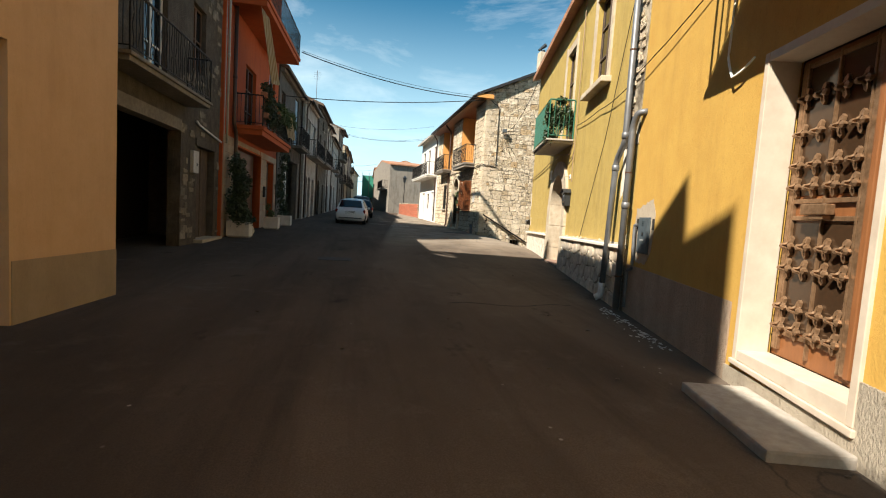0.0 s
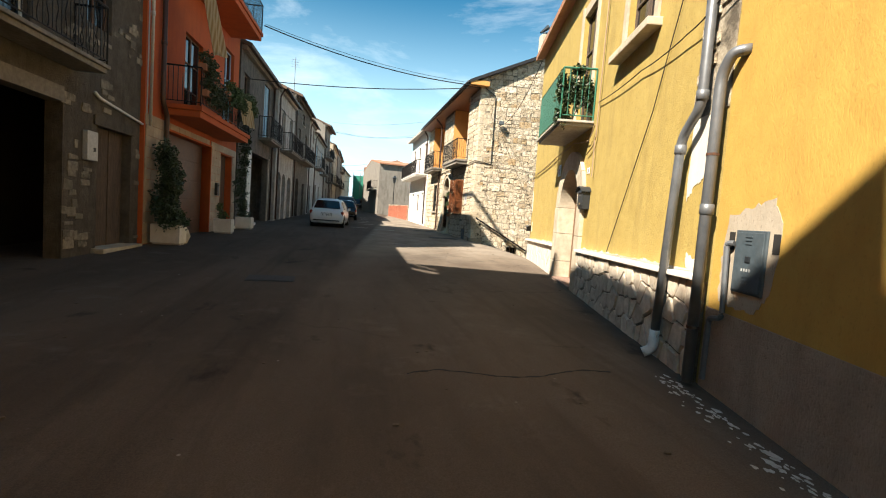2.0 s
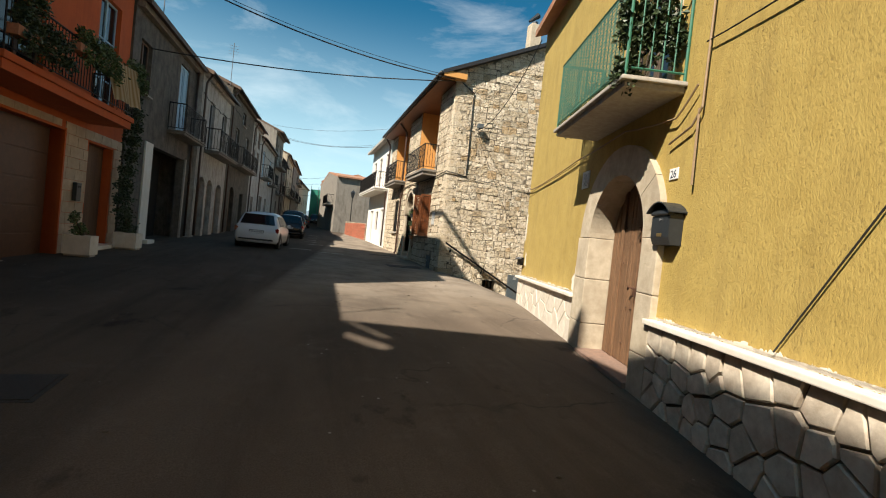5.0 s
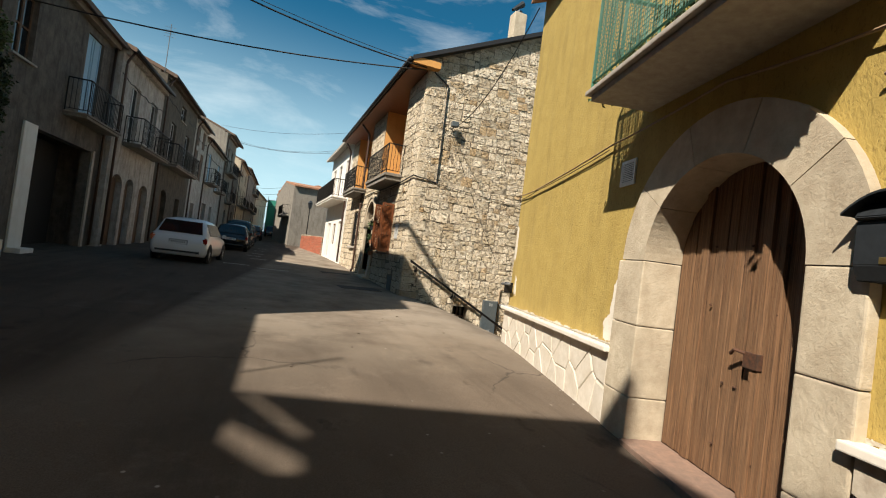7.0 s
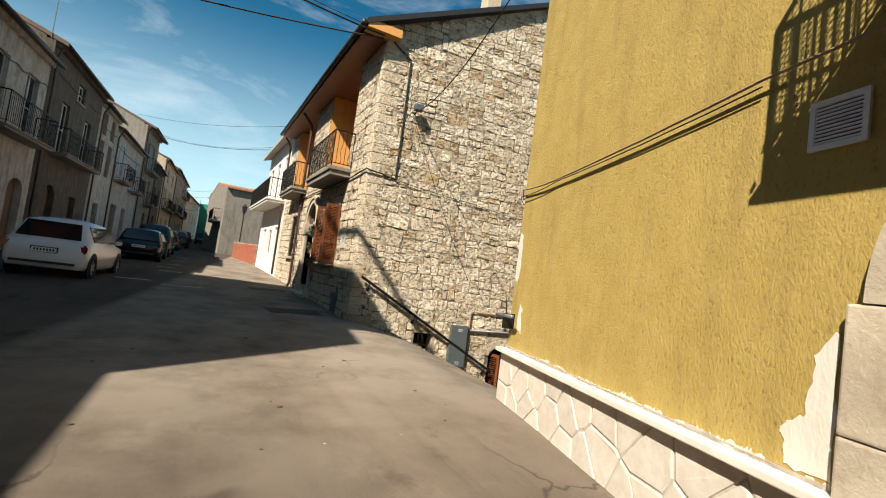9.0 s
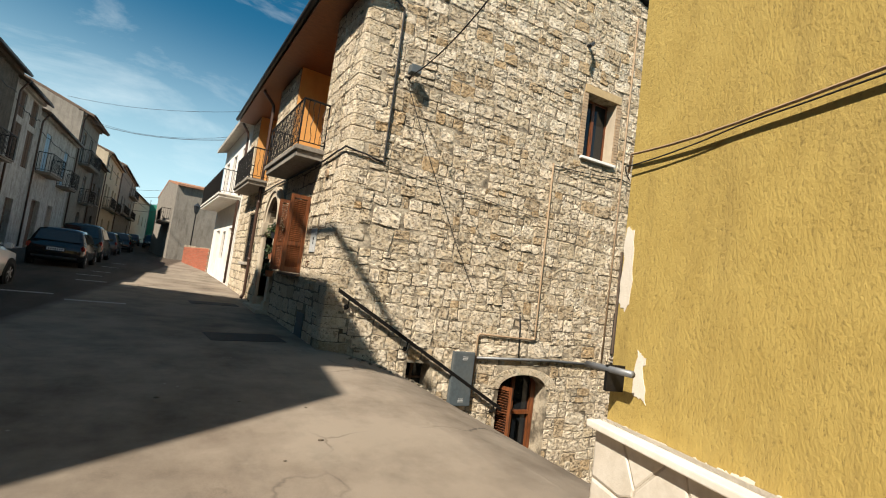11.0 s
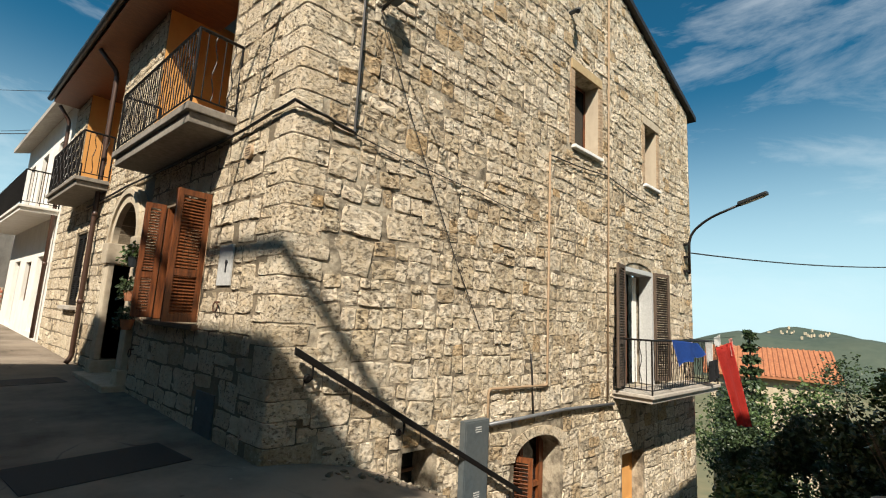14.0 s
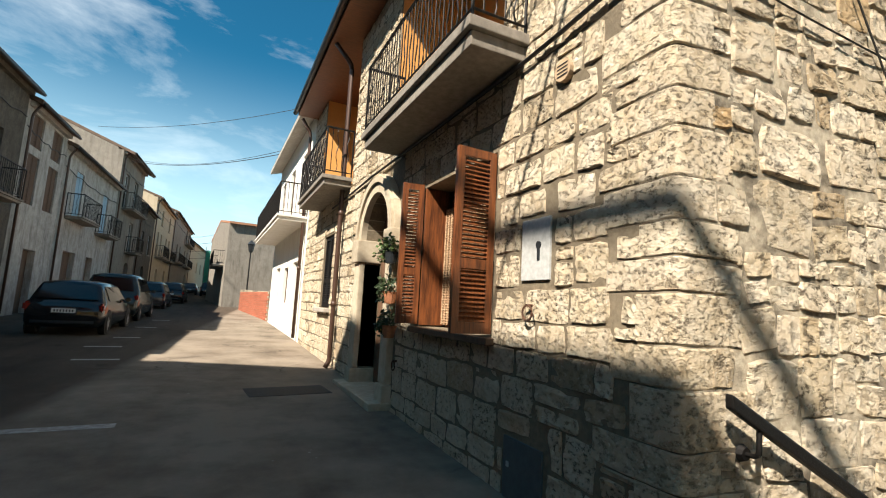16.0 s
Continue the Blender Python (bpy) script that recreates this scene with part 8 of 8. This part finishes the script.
rnd = random.Random(90)
for k, (x, y, w, top) in enumerate(((13.3, 20.2, 1.0, 0.3), (14.3, 19.3, 1.25, 0.95), (13.7, 18.4, 1.15, 1.2), (15.7, 18.3, 1.4, 1.6), (16.0, 20.3, 1.3, 0.5), (17.8, 19.4, 1.6, 1.0), (12.4, 19.3, 0.9, -0.2), (12.2, 18.3, 0.9, 0.1), (19.5, 17.0, 2.0, 2.0), (22.5, 19.5, 2.2, 1.2), (20.2, 21.3, 1.5, -0.4), (23.2, 21.6, 1.8, 0.1), (27.0, 22.5, 2.6, 0.2), (26.0, 19.5, 2.4, 0.9))):
    g = ground_z(x, y)
    blobs = []
    for i in range(11):
        f = rnd.uniform(0.12, 1.0)
        blobs.append(((x + rnd.uniform(-w, w) * 0.75, y + rnd.uniform(-w, w) * 0.65, g + 0.3 + (top - g - 0.6) * f), (w * rnd.uniform(0.35, 0.6), w * rnd.uniform(0.35, 0.6), w * rnd.uniform(0.3, 0.55))))
    bush((x, y, g), blobs, 7500, 0.12, 91 + k, "dense dark green bush below the alley", M["dark_leaf"] if k % 3 else M["leaf"])
TB = thing("plant_tub", (11.75, 19.0, ground_z(11.75, 19.0)), "grey concrete tub on a block with a dry twiggy plant", "planter")
gt = ground_z(11.75, 19.0)
bm = bmesh.new()
tube(bm, [(11.75, 19.0, gt - 0.1), (11.75, 19.0, -0.32), (11.75, 19.0, -0.3)], [0.34, 0.34, 0.3], 12)
part("block", bm, M["concrete"], TB)
bm = bmesh.new()
tube(bm, [(11.75, 19.0, -0.3), (11.75, 19.0, 0.2), (11.75, 19.0, 0.24), (11.75, 19.0, 0.3)], [0.26, 0.34, 0.38, 0.38], 20)
part("tub", bm, M["concrete"], TB, smooth=True)
bm = bmesh.new()
rt = random.Random(61)
for k in range(34):
    an, ln = rt.uniform(0, math.tau), rt.uniform(0.6, 1.1)
    dx, dy = math.cos(an) * rt.uniform(0.1, 0.45), math.sin(an) * rt.uniform(0.1, 0.45)
    tube(bm, [(11.75 + dx * 0.3, 19.0 + dy * 0.3, 0.28), (11.75 + dx * 0.8, 19.0 + dy * 0.8, 0.28 + ln * 0.55), (11.75 + dx * 1.2 + rt.uniform(-0.1, 0.1), 19.0 + dy * 1.2, 0.28 + ln)], [0.008, 0.006, 0.003], 4)
part("dry_growth", bm, M["bark"], TB)["kind"] = "stuff"
# conifer
g = ground_z(43, 24.8)
CN = thing("conifer", (43, 24.8, g), "dark conifer rising behind a tiled roof", "tree")
bm = bmesh.new()
tube(bm, [(43, 24.8, g), (43, 24.8, 2.2)], [0.3, 0.04], 8)
part("trunk", bm, M["bark"], CN)
bm = bmesh.new()
for k in range(12):
    z = -7 + 9.0 * k / 11
    r = 1.7 * (1 - k / 12.5)
    for a in range(7):
        an = a * math.tau / 7 + k
        leaves(bm, (43 + r * 0.6 * math.cos(an), 24.8 + r * 0.6 * math.sin(an), z), (r * 0.5, r * 0.5, 0.22), 22, 0.4, rnd, 0.1, 0.0)
ob = part("crown", bm, M["dark_leaf"], CN)
ob["kind"] = "stuff"
# house with an orange tiled roof, lower down
RH = thing("tiled_house", (50, 24, -14), "lower house with an orange tiled roof", "house")
HF = Frame((46.5, 28.0), (47.6, 20.5), -1)
bm = bmesh.new()
fbox(bm, HF, 0, 7.5, -8, 0, -20, -0.75)
part("wall", bm, M["tan_wall"], RH)
bm = bmesh.new()
gable(bm, HF, 0, 7.5, 8, -0.8, 0.9, 0.6, 0.5)
rf = part("roof", bm, M["red_tile"], RH)
bm = bmesh.new()
for k in range(26):
    s = -0.4 + 8.3 * k / 25
    tube(bm, [HF.p(s, 0.62, -0.9), HF.p(s, -3.95, 1.04)], 0.09, 6, False)
part("ridge_tiling", bm, M["red_tile"], rf)["kind"] = "stuff"
fence = thing("garden_fence", (13.5, 21.0, ground_z(13.5, 21)), "weathered iron garden fence below the balcony", "fence")
FF = Frame((15.5, 21.6), (19.5, 20.8), -1)
for k in range(26):
    bm = bmesh.new()
    s = 4.0 * k / 25
    tube(bm, [FF.p(s, 0, FF.g(s) - 0.1), FF.p(s, 0, FF.g(s) + 1.4)], 0.015, 5)
    part("bar", bm, M["tan_cable"], fence)


def far_hill(name, cx, cy, rx, ry, base, top, mat, label, seed):
    bm = bmesh.new()
    n, m = 40, 24
    rows = []
    for j in range(m + 1):
        v = -1 + 2 * j / m
        row = []
        for i in range(n + 1):
            u = -1 + 2 * i / n
            f = max(0.0, 1 - u * u) ** 1.3 * max(0.0, 1 - v * v)
            x, y = cx + rx * u, cy + ry * v
            h = base + (top - base) * f * (0.8 + 0.45 * noise.noise(Vector((u * 2.2 + seed, v * 2.0, seed)))) + 5 * noise.noise(Vector((u * 9 + seed, v * 6, 1))) * f
            row.append(bm.verts.new((x, y, h)))
        rows.append(row)
    for a, b in zip(rows, rows[1:]):
        for i in range(n):
            bm.faces.new((a[i], a[i + 1], b[i + 1], b[i]))
    return tagged(part(name, bm, mat, smooth=True), label, "hill", kind="structure")


# distance haze is mixed into the colour of the far hills
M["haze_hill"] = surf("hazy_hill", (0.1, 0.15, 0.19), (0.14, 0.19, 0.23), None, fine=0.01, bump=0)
hl = far_hill("backdrop_hill", 950, 90, 260, 270, -72, 30, M["hill"], "wooded hill with a white village on top", 3)
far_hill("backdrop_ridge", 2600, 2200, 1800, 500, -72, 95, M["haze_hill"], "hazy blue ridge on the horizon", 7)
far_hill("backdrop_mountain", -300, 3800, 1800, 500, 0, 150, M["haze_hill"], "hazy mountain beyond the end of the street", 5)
far_hill("backdrop_lowland", 900, -100, 500, 150, -72, -30, M["field"], "distant fields", 9)
rnd = random.Random(33)
bm = bmesh.new()
for k in range(26):
    u, v = rnd.gauss(-0.1, 0.08), rnd.gauss(-0.05, 0.08)
    x, y = 950 + 260 * u, 90 + 270 * v
    f = max(0.0, 1 - u * u) ** 1.3 * max(0.0, 1 - v * v)
    z = -72 + 102 * f * (0.8 + 0.45 * noise.noise(Vector((u * 2.2 + 3, v * 2.0, 3)))) + 1
    w = rnd.uniform(1.5, 3.5)
    bmesh.ops.create_cube(bm, size=1, matrix=Matrix.Translation((x, y, z + 2)) @ Matrix.Rotation(rnd.uniform(0, 3), 4, "Z") @ Matrix.Diagonal((w, w * 0.8, rnd.uniform(2, 5), 1)))
tagged(part("village", bm, M["tan_wall"]), "far pale village houses on the hilltop", "village", kind="stuff")


# ---- stones of the walls, last ----
def stone_meshes(n, material, rough=0.02):
    """Unit stones, 1 x 1 in s and z: a bulging face with a worn, uneven outline."""
    out = []
    rnd = random.Random(5)
    us = (-0.5, -0.46, -0.24, 0.0, 0.24, 0.46, 0.5)
    for k in range(n):
        vs, fs = [], []
        cut = [rnd.uniform(0, 0.13) for _ in range(4)]
        lean = (rnd.uniform(-0.016, 0.016), rnd.uniform(-0.016, 0.016))
        for j, v in enumerate(us):
            for i, u in enumerate(us):
                edge = i in (0, 6) or j in (0, 6)
                x, z = u + rnd.uniform(-0.035, 0.03), v + rnd.uniform(-0.035, 0.03)
                c = cut[(u > 0) + 2 * (v > 0)] * (abs(u) * abs(v) * 4) ** 2
                x, z = x * (1 - c), z * (1 - c * 0.8)
                d = -0.005 if edge else 0.006 + u * lean[0] + v * lean[1] + 0.012 * noise.noise(Vector((u * 3 + k * 7.1, v * 3, 0.3))) + rnd.uniform(-0.003, 0.004)
                vs.append((x, d, z))
        for j in range(6):
            for i in range(6):
                a = j * 7 + i
                fs.append((a, a + 1, a + 8, a + 7))
        out.append((vs, fs))
    return out


STONES = stone_meshes(28, None)


def lay(F, s0, s1, z0, top, holes, hs, ws, seed, wave=0.05, gap=0.009, split=0.25):
    """Courses of stones over a wall: (s, z, width, height) of each."""
    rnd = random.Random(seed)
    out = []
    z = z0
    zmax = max(top(s0), top(s1), top((s0 + s1) / 2))
    while z < zmax:
        h = rnd.uniform(*hs)
        s = s0 - rnd.uniform(0, 0.3)
        while s < s1:
            w = rnd.uniform(*ws) * (0.75 + h / hs[1] * 0.5)
            zo = wave * math.sin(s * 0.9 + z * 1.7) + wave * 0.7 * math.sin(s * 2.3 - z * 2.1)
            cells = [(s, s + w, z + zo, z + zo + h)]
            if h > hs[0] * 1.25 and rnd.random() < split:
                m = z + zo + h * rnd.uniform(0.35, 0.65)
                cells = [(s, s + w, z + zo, m), (s, s + w, m, z + zo + h)]
                if rnd.random() < 0.5:
                    c = s + w * rnd.uniform(0.35, 0.65)
                    cells = [(s, c, z + zo, m), (c, s + w, z + zo, m), cells[1]]
            for a, b, c, e in cells:
                a, b = max(a, s0), min(b, s1)
                e = min(e, top((a + b) / 2) - 0.02)
                for h0, h1, k0, k1 in holes:
                    if a < h1 and b > h0 and c < k1 and e > k0:
                        cuts = [(h0 - a, (a, h0, c, e)), (b - h1, (h1, b, c, e)), (k0 - c, (a, b, c, k0)), (e - k1, (a, b, k1, e))]
                        a, b, c, e = max(cuts)[1]
                g = gap * rnd.uniform(0.6, 1.6)
                if b - a > 0.07 and e - c > 0.05:
                    out.append(((a + b) / 2, (c + e) / 2, b - a - g, e - c - g))
            s += w
        z += h
    return out


def rubble(s0, s1, z0, top, holes, seed, gap=0.016):
    """Uncoursed rubble: chunks of wall split again and again, then warped; (s, z, width, height, turn) of each."""
    rnd = random.Random(seed)
    warp = lambda s, z: (0.05 * noise.noise(Vector((s * 0.9, z * 0.9, 3))), 0.1 * noise.noise(Vector((s * 0.55, z * 0.7, 9))) + 0.035 * noise.noise(Vector((s * 2.1, z * 2.1, 5))))
    out = []

    def chop(a, b, c, e):
        w, h = b - a, e - c
        if h > 0.46 or (h > 0.3 and rnd.random() < 0.5 and w < 0.8):
            m = c + h * rnd.uniform(0.36, 0.64)
            chop(a, b, c, m)
            chop(a, b, m, e)
        elif w > 0.66 or w > 2.2 * h or (w > 0.38 and rnd.random() < 0.4):
            m = a + w * rnd.uniform(0.34, 0.66)
            chop(a, m, c, e)
            chop(m, b, c, e)
        else:
            out.append((a, b, c, e))

    z = z0
    while z < max(top(s0), top(s1), top((s0 + s1) / 2)) + 0.2:
        h = rnd.uniform(0.42, 0.8)
        s = s0 - rnd.uniform(0.1, 0.8)
        while s < s1:
            w = rnd.uniform(0.55, 1.3)
            chop(s, s + w, z, z + h)
            s += w
        z += h
    stones = []
    for a, b, c, e in out:
        cs, cz = (a + b) / 2, (c + e) / 2
        ds, dz = warp(cs, cz)
        turn = math.atan2(warp(cs + 0.1, cz)[1] - warp(cs - 0.1, cz)[1], 0.2)
        a, b, c, e = max(a + ds, s0), min(b + ds, s1), c + dz, min(e + dz, top(cs + ds) - 0.02)
        for h0, h1, k0, k1 in holes:
            if a < h1 and b > h0 and c < k1 and e > k0:
                a, b, c, e = max([(h0 - a, (a, h0, c, e)), (b - h1, (h1, b, c, e)), (k0 - c, (a, b, c, k0)), (e - k1, (a, b, k1, e))])[1]
                turn = 0
        g = gap * rnd.uniform(0.3, 1.5)
        if b - a > 0.06 and e - c > 0.05:
            stones.append(((a + b) / 2, (c + e) / 2, b - a - g, e - c - g, turn))
    return stones


def set_stones(F, stones, wall, near, material, name, seed, proud=0.0):
    """The near ones as single pieces, all others joined."""
    rnd = random.Random(seed)
    unit = []
    for vs, fs in STONES:
        me = bpy.data.meshes.new(name)
        me.from_pydata([(-x if F.flip else x, d, z) for x, d, z in vs], [], fs if F.flip is False else fs)
        me.materials.append(material)
        bmt = bmesh.new()
        bmt.from_mesh(me)
        bmesh.ops.recalc_face_normals(bmt, faces=bmt.faces)
        if sum((f.normal.y for f in bmt.faces)) < 0:
            bmesh.ops.reverse_faces(bmt, faces=bmt.faces)
        bmt.to_mesh(me)
        bmt.free()
        unit.append(me)
    rot = Matrix((F.u, F.n, Vector((0, 0, 1)))).transposed().to_4x4()
    vall, fall = [], []
    for s, z, w, h, *turn in stones:
        turn = turn[0] if turn else 0.0
        k = rnd.randrange(len(unit))
        deep = 0.9 + 0.8 * rnd.random()
        if near(s, z):
            m = Matrix.Translation(F.p(s, proud + rnd.uniform(0, 0.007), z)) @ rot @ Matrix.Rotation((turn if F.flip else -turn) + rnd.gauss(0, 0.03), 4, 'Y') @ Matrix.Diagonal((w, deep, h, 1))
            piece(name, unit[k], m, wall)
        else:
            base = len(vall)
            out = rnd.uniform(0, 0.008) + proud
            vs, fs = STONES[k]
            for x, d, zz in vs:
                vall.append(F.p(s + x * w - zz * h * turn, out + d * deep, z + zz * h + x * w * turn))
            fall += [tuple(base + q for q in (f if not F.flip else f)) for f in fs]
    me = bpy.data.meshes.new(name + "work")
    me.from_pydata(vall, [], fall)
    me.materials.append(material)
    ob = new(name + "work", me)
    hang(ob, wall)
    ob["kind"] = "stuff"


# corner stones, wrapped round the worn corner in turns long and short
A, B, C0, BACK = SF.p(0.163, 0, 0), SS.p(0.163, 0, 0), SF.p(0, 0, 0), SF.p(0.22, -0.22, 0)


def round_corner(w):
    k = 3.0 * 2 * w * (1 - w)
    return (A * (1 - w) ** 2 + C0 * k + B * w * w) / ((1 - w) ** 2 + k + w * w)


QUOINS = []
rnd = random.Random(71)
z = -0.6
while z < 8.05:
    h = min(rnd.uniform(0.2, 0.33), 8.12 - z)
    long = len(QUOINS) % 2
    QUOINS.append((z, h, rnd.uniform(0.46, 0.66) if long else rnd.uniform(0.24, 0.34), rnd.uniform(0.24, 0.34) if long else rnd.uniform(0.42, 0.6)))
    z += h
for z, h, sf, ss in QUOINS:
    bm = bmesh.new()
    rows = []
    base = [(SF.p(sf + (0.163 - sf) * q, 0, 0), SF.n) for q in (0, 0.05, 0.5)]
    for i in range(11):
        w = i / 10
        base.append((round_corner(w), ((A - BACK).normalized() * (1 - w) + (B - BACK).normalized() * w).normalized()))
    base += [(SS.p(0.163 + (ss - 0.163) * q, 0, 0), SS.n) for q in (0.5, 0.95, 1)]
    for j, v in enumerate((0.0, 0.04, 0.35, 0.65, 0.96, 1.0)):
        row = []
        for i, (q, out) in enumerate(base):
            rim = j in (0, 5) or i in (0, len(base) - 1)
            off = 0.001 if rim else 0.009 + 0.008 * noise.noise(q * 4 + Vector((0, 0, v * 2 + z * 3)))
            row.append(bm.verts.new(q + out * off + Vector((0, 0, z + 0.005 + v * (h - 0.01) + 0.012 * noise.noise(q * 5 + Vector((0, 0, z)))))))
        rows.append(row)
    cut = len(base) - 1
    for i0, i1 in ((0, cut),):
        bq = bmesh.new()
        grid = [[bq.verts.new(rows[j][i].co) for i in range(i0, i1 + 1)] for j in range(6)]
        for r0_, r1_ in zip(grid, grid[1:]):
            for i in range(i1 - i0):
                bq.faces.new((r0_[i + 1], r0_[i], r1_[i], r1_[i + 1]))
        part("quoin", bq, M["ashlar"], FRONT_WALL)
    bm.free()
bm = bmesh.new()
ring = [round_corner(k / 8).lerp(BACK, 0.006) for k in range(9)] + [BACK]
solid(bm, [q + Vector((0, 0, -1)) for q in ring], [q + Vector((0, 0, 8.12)) for q in ring])
fixnormals(bm)
part("corner_core", bm, M["mortar"], FRONT_WALL)

side_holes = [(a - 0.06, b + 0.06, c - 0.05, d + 0.06) for a, b, c, d in S_HOLES]
side_holes[1] = (3.98, 5.43, -2.6, 0.42)
side_holes[2] = (5.5, 6.84, 5.42, 7.35)
side_holes[4] = (7.65, 9.4, 0.6, 3.72)
side_holes += [(-1, ss - 0.04, z, z + h) for z, h, sf, ss in QUOINS]
side = rubble(0.165, 11.95, -3.6, lambda s: verge(s) - 0.03, side_holes, 11)
set_stones(SS, side, SIDE_WALL, lambda s, z: 0 < s < 4.4 and 0.4 < z < 4.2, M["stone"], "stone", 3)
front_holes = [(a - 0.03, b + 0.03, c - 0.03, d + 0.03) for a, b, c, d in F_HOLES]
front_holes[1] = (4.42, 6.48, 0.0, 4.2)
front_holes += [(1.05, 1.48, 2.27, 2.83), (1.1, 1.66, 0.5, 1.06)]
front_holes += [(-1, sf - 0.04, z, z + h) for z, h, sf, ss in QUOINS]
front = lay(SF, 0.165, 12.5, 0.2, lambda s: 7.6, front_holes, (0.2, 0.33), (0.24, 0.48), 21, wave=0.014, split=0.15, gap=0.018)
set_stones(SF, front, FRONT_WALL, lambda s, z: s < 5.2 and z < 4.4, M["ashlar"], "block", 4)


# crazy paving of the yellow house's dado
def cells(s0, s1, zlo, zhi, size, seed, joint):
    rnd = random.Random(seed)
    pts = []
    ns, nz = max(2, round((s1 - s0) / size)), max(2, round((zhi((s0 + s1) / 2) - zlo((s0 + s1) / 2)) / size))
    for i in range(ns):
        for j in range(nz):
            s = s0 + (i + 0.5 + rnd.uniform(-0.42, 0.42)) * (s1 - s0) / ns
            a, b = zlo(s), zhi(s)
            pts.append((s, a + (j + 0.5 + rnd.uniform(-0.42, 0.42)) * (b - a) / nz))
    out = []
    for k, (x, y) in enumerate(pts):
        poly = [(s0, zlo(s0)), (s1, zlo(s1)), (s1, zhi(s1)), (s0, zhi(s0))]
        for m, (u, v) in enumerate(pts):
            if m == k or abs(u - x) > 1.5:
                continue
            nx, ny = u - x, v - y
            ln = math.hypot(nx, ny)
            lim = (nx * (u + x) + ny * (v + y)) / 2 - joint * ln
            new_poly = []
            for a, b in zip(poly, poly[1:] + poly[:1]):
                fa, fb = nx * a[0] + ny * a[1] - lim, nx * b[0] + ny * b[1] - lim
                if fa <= 0:
                    new_poly.append(a)
                if fa * fb < 0:
                    w = fa / (fa - fb)
                    new_poly.append((a[0] + (b[0] - a[0]) * w, a[1] + (b[1] - a[1]) * w))
            poly = new_poly
            if len(poly) < 3:
                break
        if len(poly) >= 3:
            out.append((x, y, poly))
    return out


def crazy_dado(s0, s1, size, seed, material, mortar, parent, relief=0.02, joint=0.009):
    zlo, zhi = (lambda s: RW.g(s, 0.05) - 0.05), (lambda s: LEDGE(s) - 0.005)
    rnd = random.Random(seed)
    bm = bmesh.new()
    n = 8
    for i in range(n):
        a, b = s0 + (s1 - s0) * i / n, s0 + (s1 - s0) * (i + 1) / n
        fbox(bm, RW, a, b, 0.003, 0.045, (zlo(a) - 0.6, zlo(b) - 0.6), (zhi(a), zhi(b)))
    bmesh.ops.remove_doubles(bm, verts=bm.verts, dist=0.0005)
    fixnormals(bm)
    dado = part("dado", bm, mortar, parent, "irregular stone slab dado")
    for x, y, poly in cells(s0 + 0.01, s1 - 0.01, zlo, zhi, size, seed, joint):
        bm = bmesh.new()
        c = [(x + (a - x) * 0.93, y + (b - y) * 0.93) for a, b in poly]
        out = rnd.uniform(0.6, 1.5) * relief
        back = [bm.verts.new(RW.p(a, 0.044, b)) for a, b in poly]
        mid = [bm.verts.new(RW.p(a, 0.046 + out * 0.7, b)) for a, b in poly]
        face = [bm.verts.new(RW.p(a, 0.048 + out + rnd.uniform(0, 0.006), b)) for a, b in c]
        bm.faces.new(face)
        for r, q in ((back, mid), (mid, face)):
            for i in range(len(poly)):
                j = (i + 1) % len(poly)
                bm.faces.new((r[i], r[j], q[j], q[i]))
        fixnormals(bm)
        part("slab", bm, material, dado)


M["pale_crazy"] = surf("pale_paving", (0.66, 0.6, 0.51), (0.55, 0.49, 0.4), (0.5, 0.42, 0.32), fine=8, big=3, rough=0.7, bump=0.35, dist=0.01, bscale=22, spread=0.08)
M["crazy_mortar"] = surf("grey_mortar", (0.2, 0.165, 0.125), (0.12, 0.095, 0.07), None, fine=25, bump=0.5)
M["pale_mortar"] = surf("pale_mortar", (0.54, 0.48, 0.39), (0.45, 0.39, 0.31), None, fine=25, bump=0.5)
crazy_dado(-1.04, 3.74, 0.25, 8, M["crazy"], M["crazy_mortar"], YEL, 0.028, 0.013)
crazy_dado(6.33, 10.66, 0.34, 9, M["pale_crazy"], M["pale_mortar"], YEL, 0.005)
for a, b in ((-0.98, 3.78), (6.28, 10.68)):
    bm = bmesh.new()
    fbox(bm, RW, a, b, 0.004, 0.135, (LEDGE(a), LEDGE(b)), (LEDGE(a) + 0.055, LEDGE(b) + 0.055), 0.01)
    fixnormals(bm)
    part("ledge", bm, M["marble"], YEL, "pale marble ledge")
    n = 44
    low = [(a + 0.03 + (b - a - 0.06) * k / n, LEDGE(a + (b - a) * k / n) + 0.05) for k in range(n + 1)]
    high = [(s, z + 0.02 + 0.06 * abs(noise.noise(Vector((s * 2.7, 0, 4))))) for k, (s, z) in enumerate(low)]
    patch(RW, low + high[::-1], 0.003, M["white_patch"], "plaster_patch", "whitened splash band above the ledge", 12, YEL)
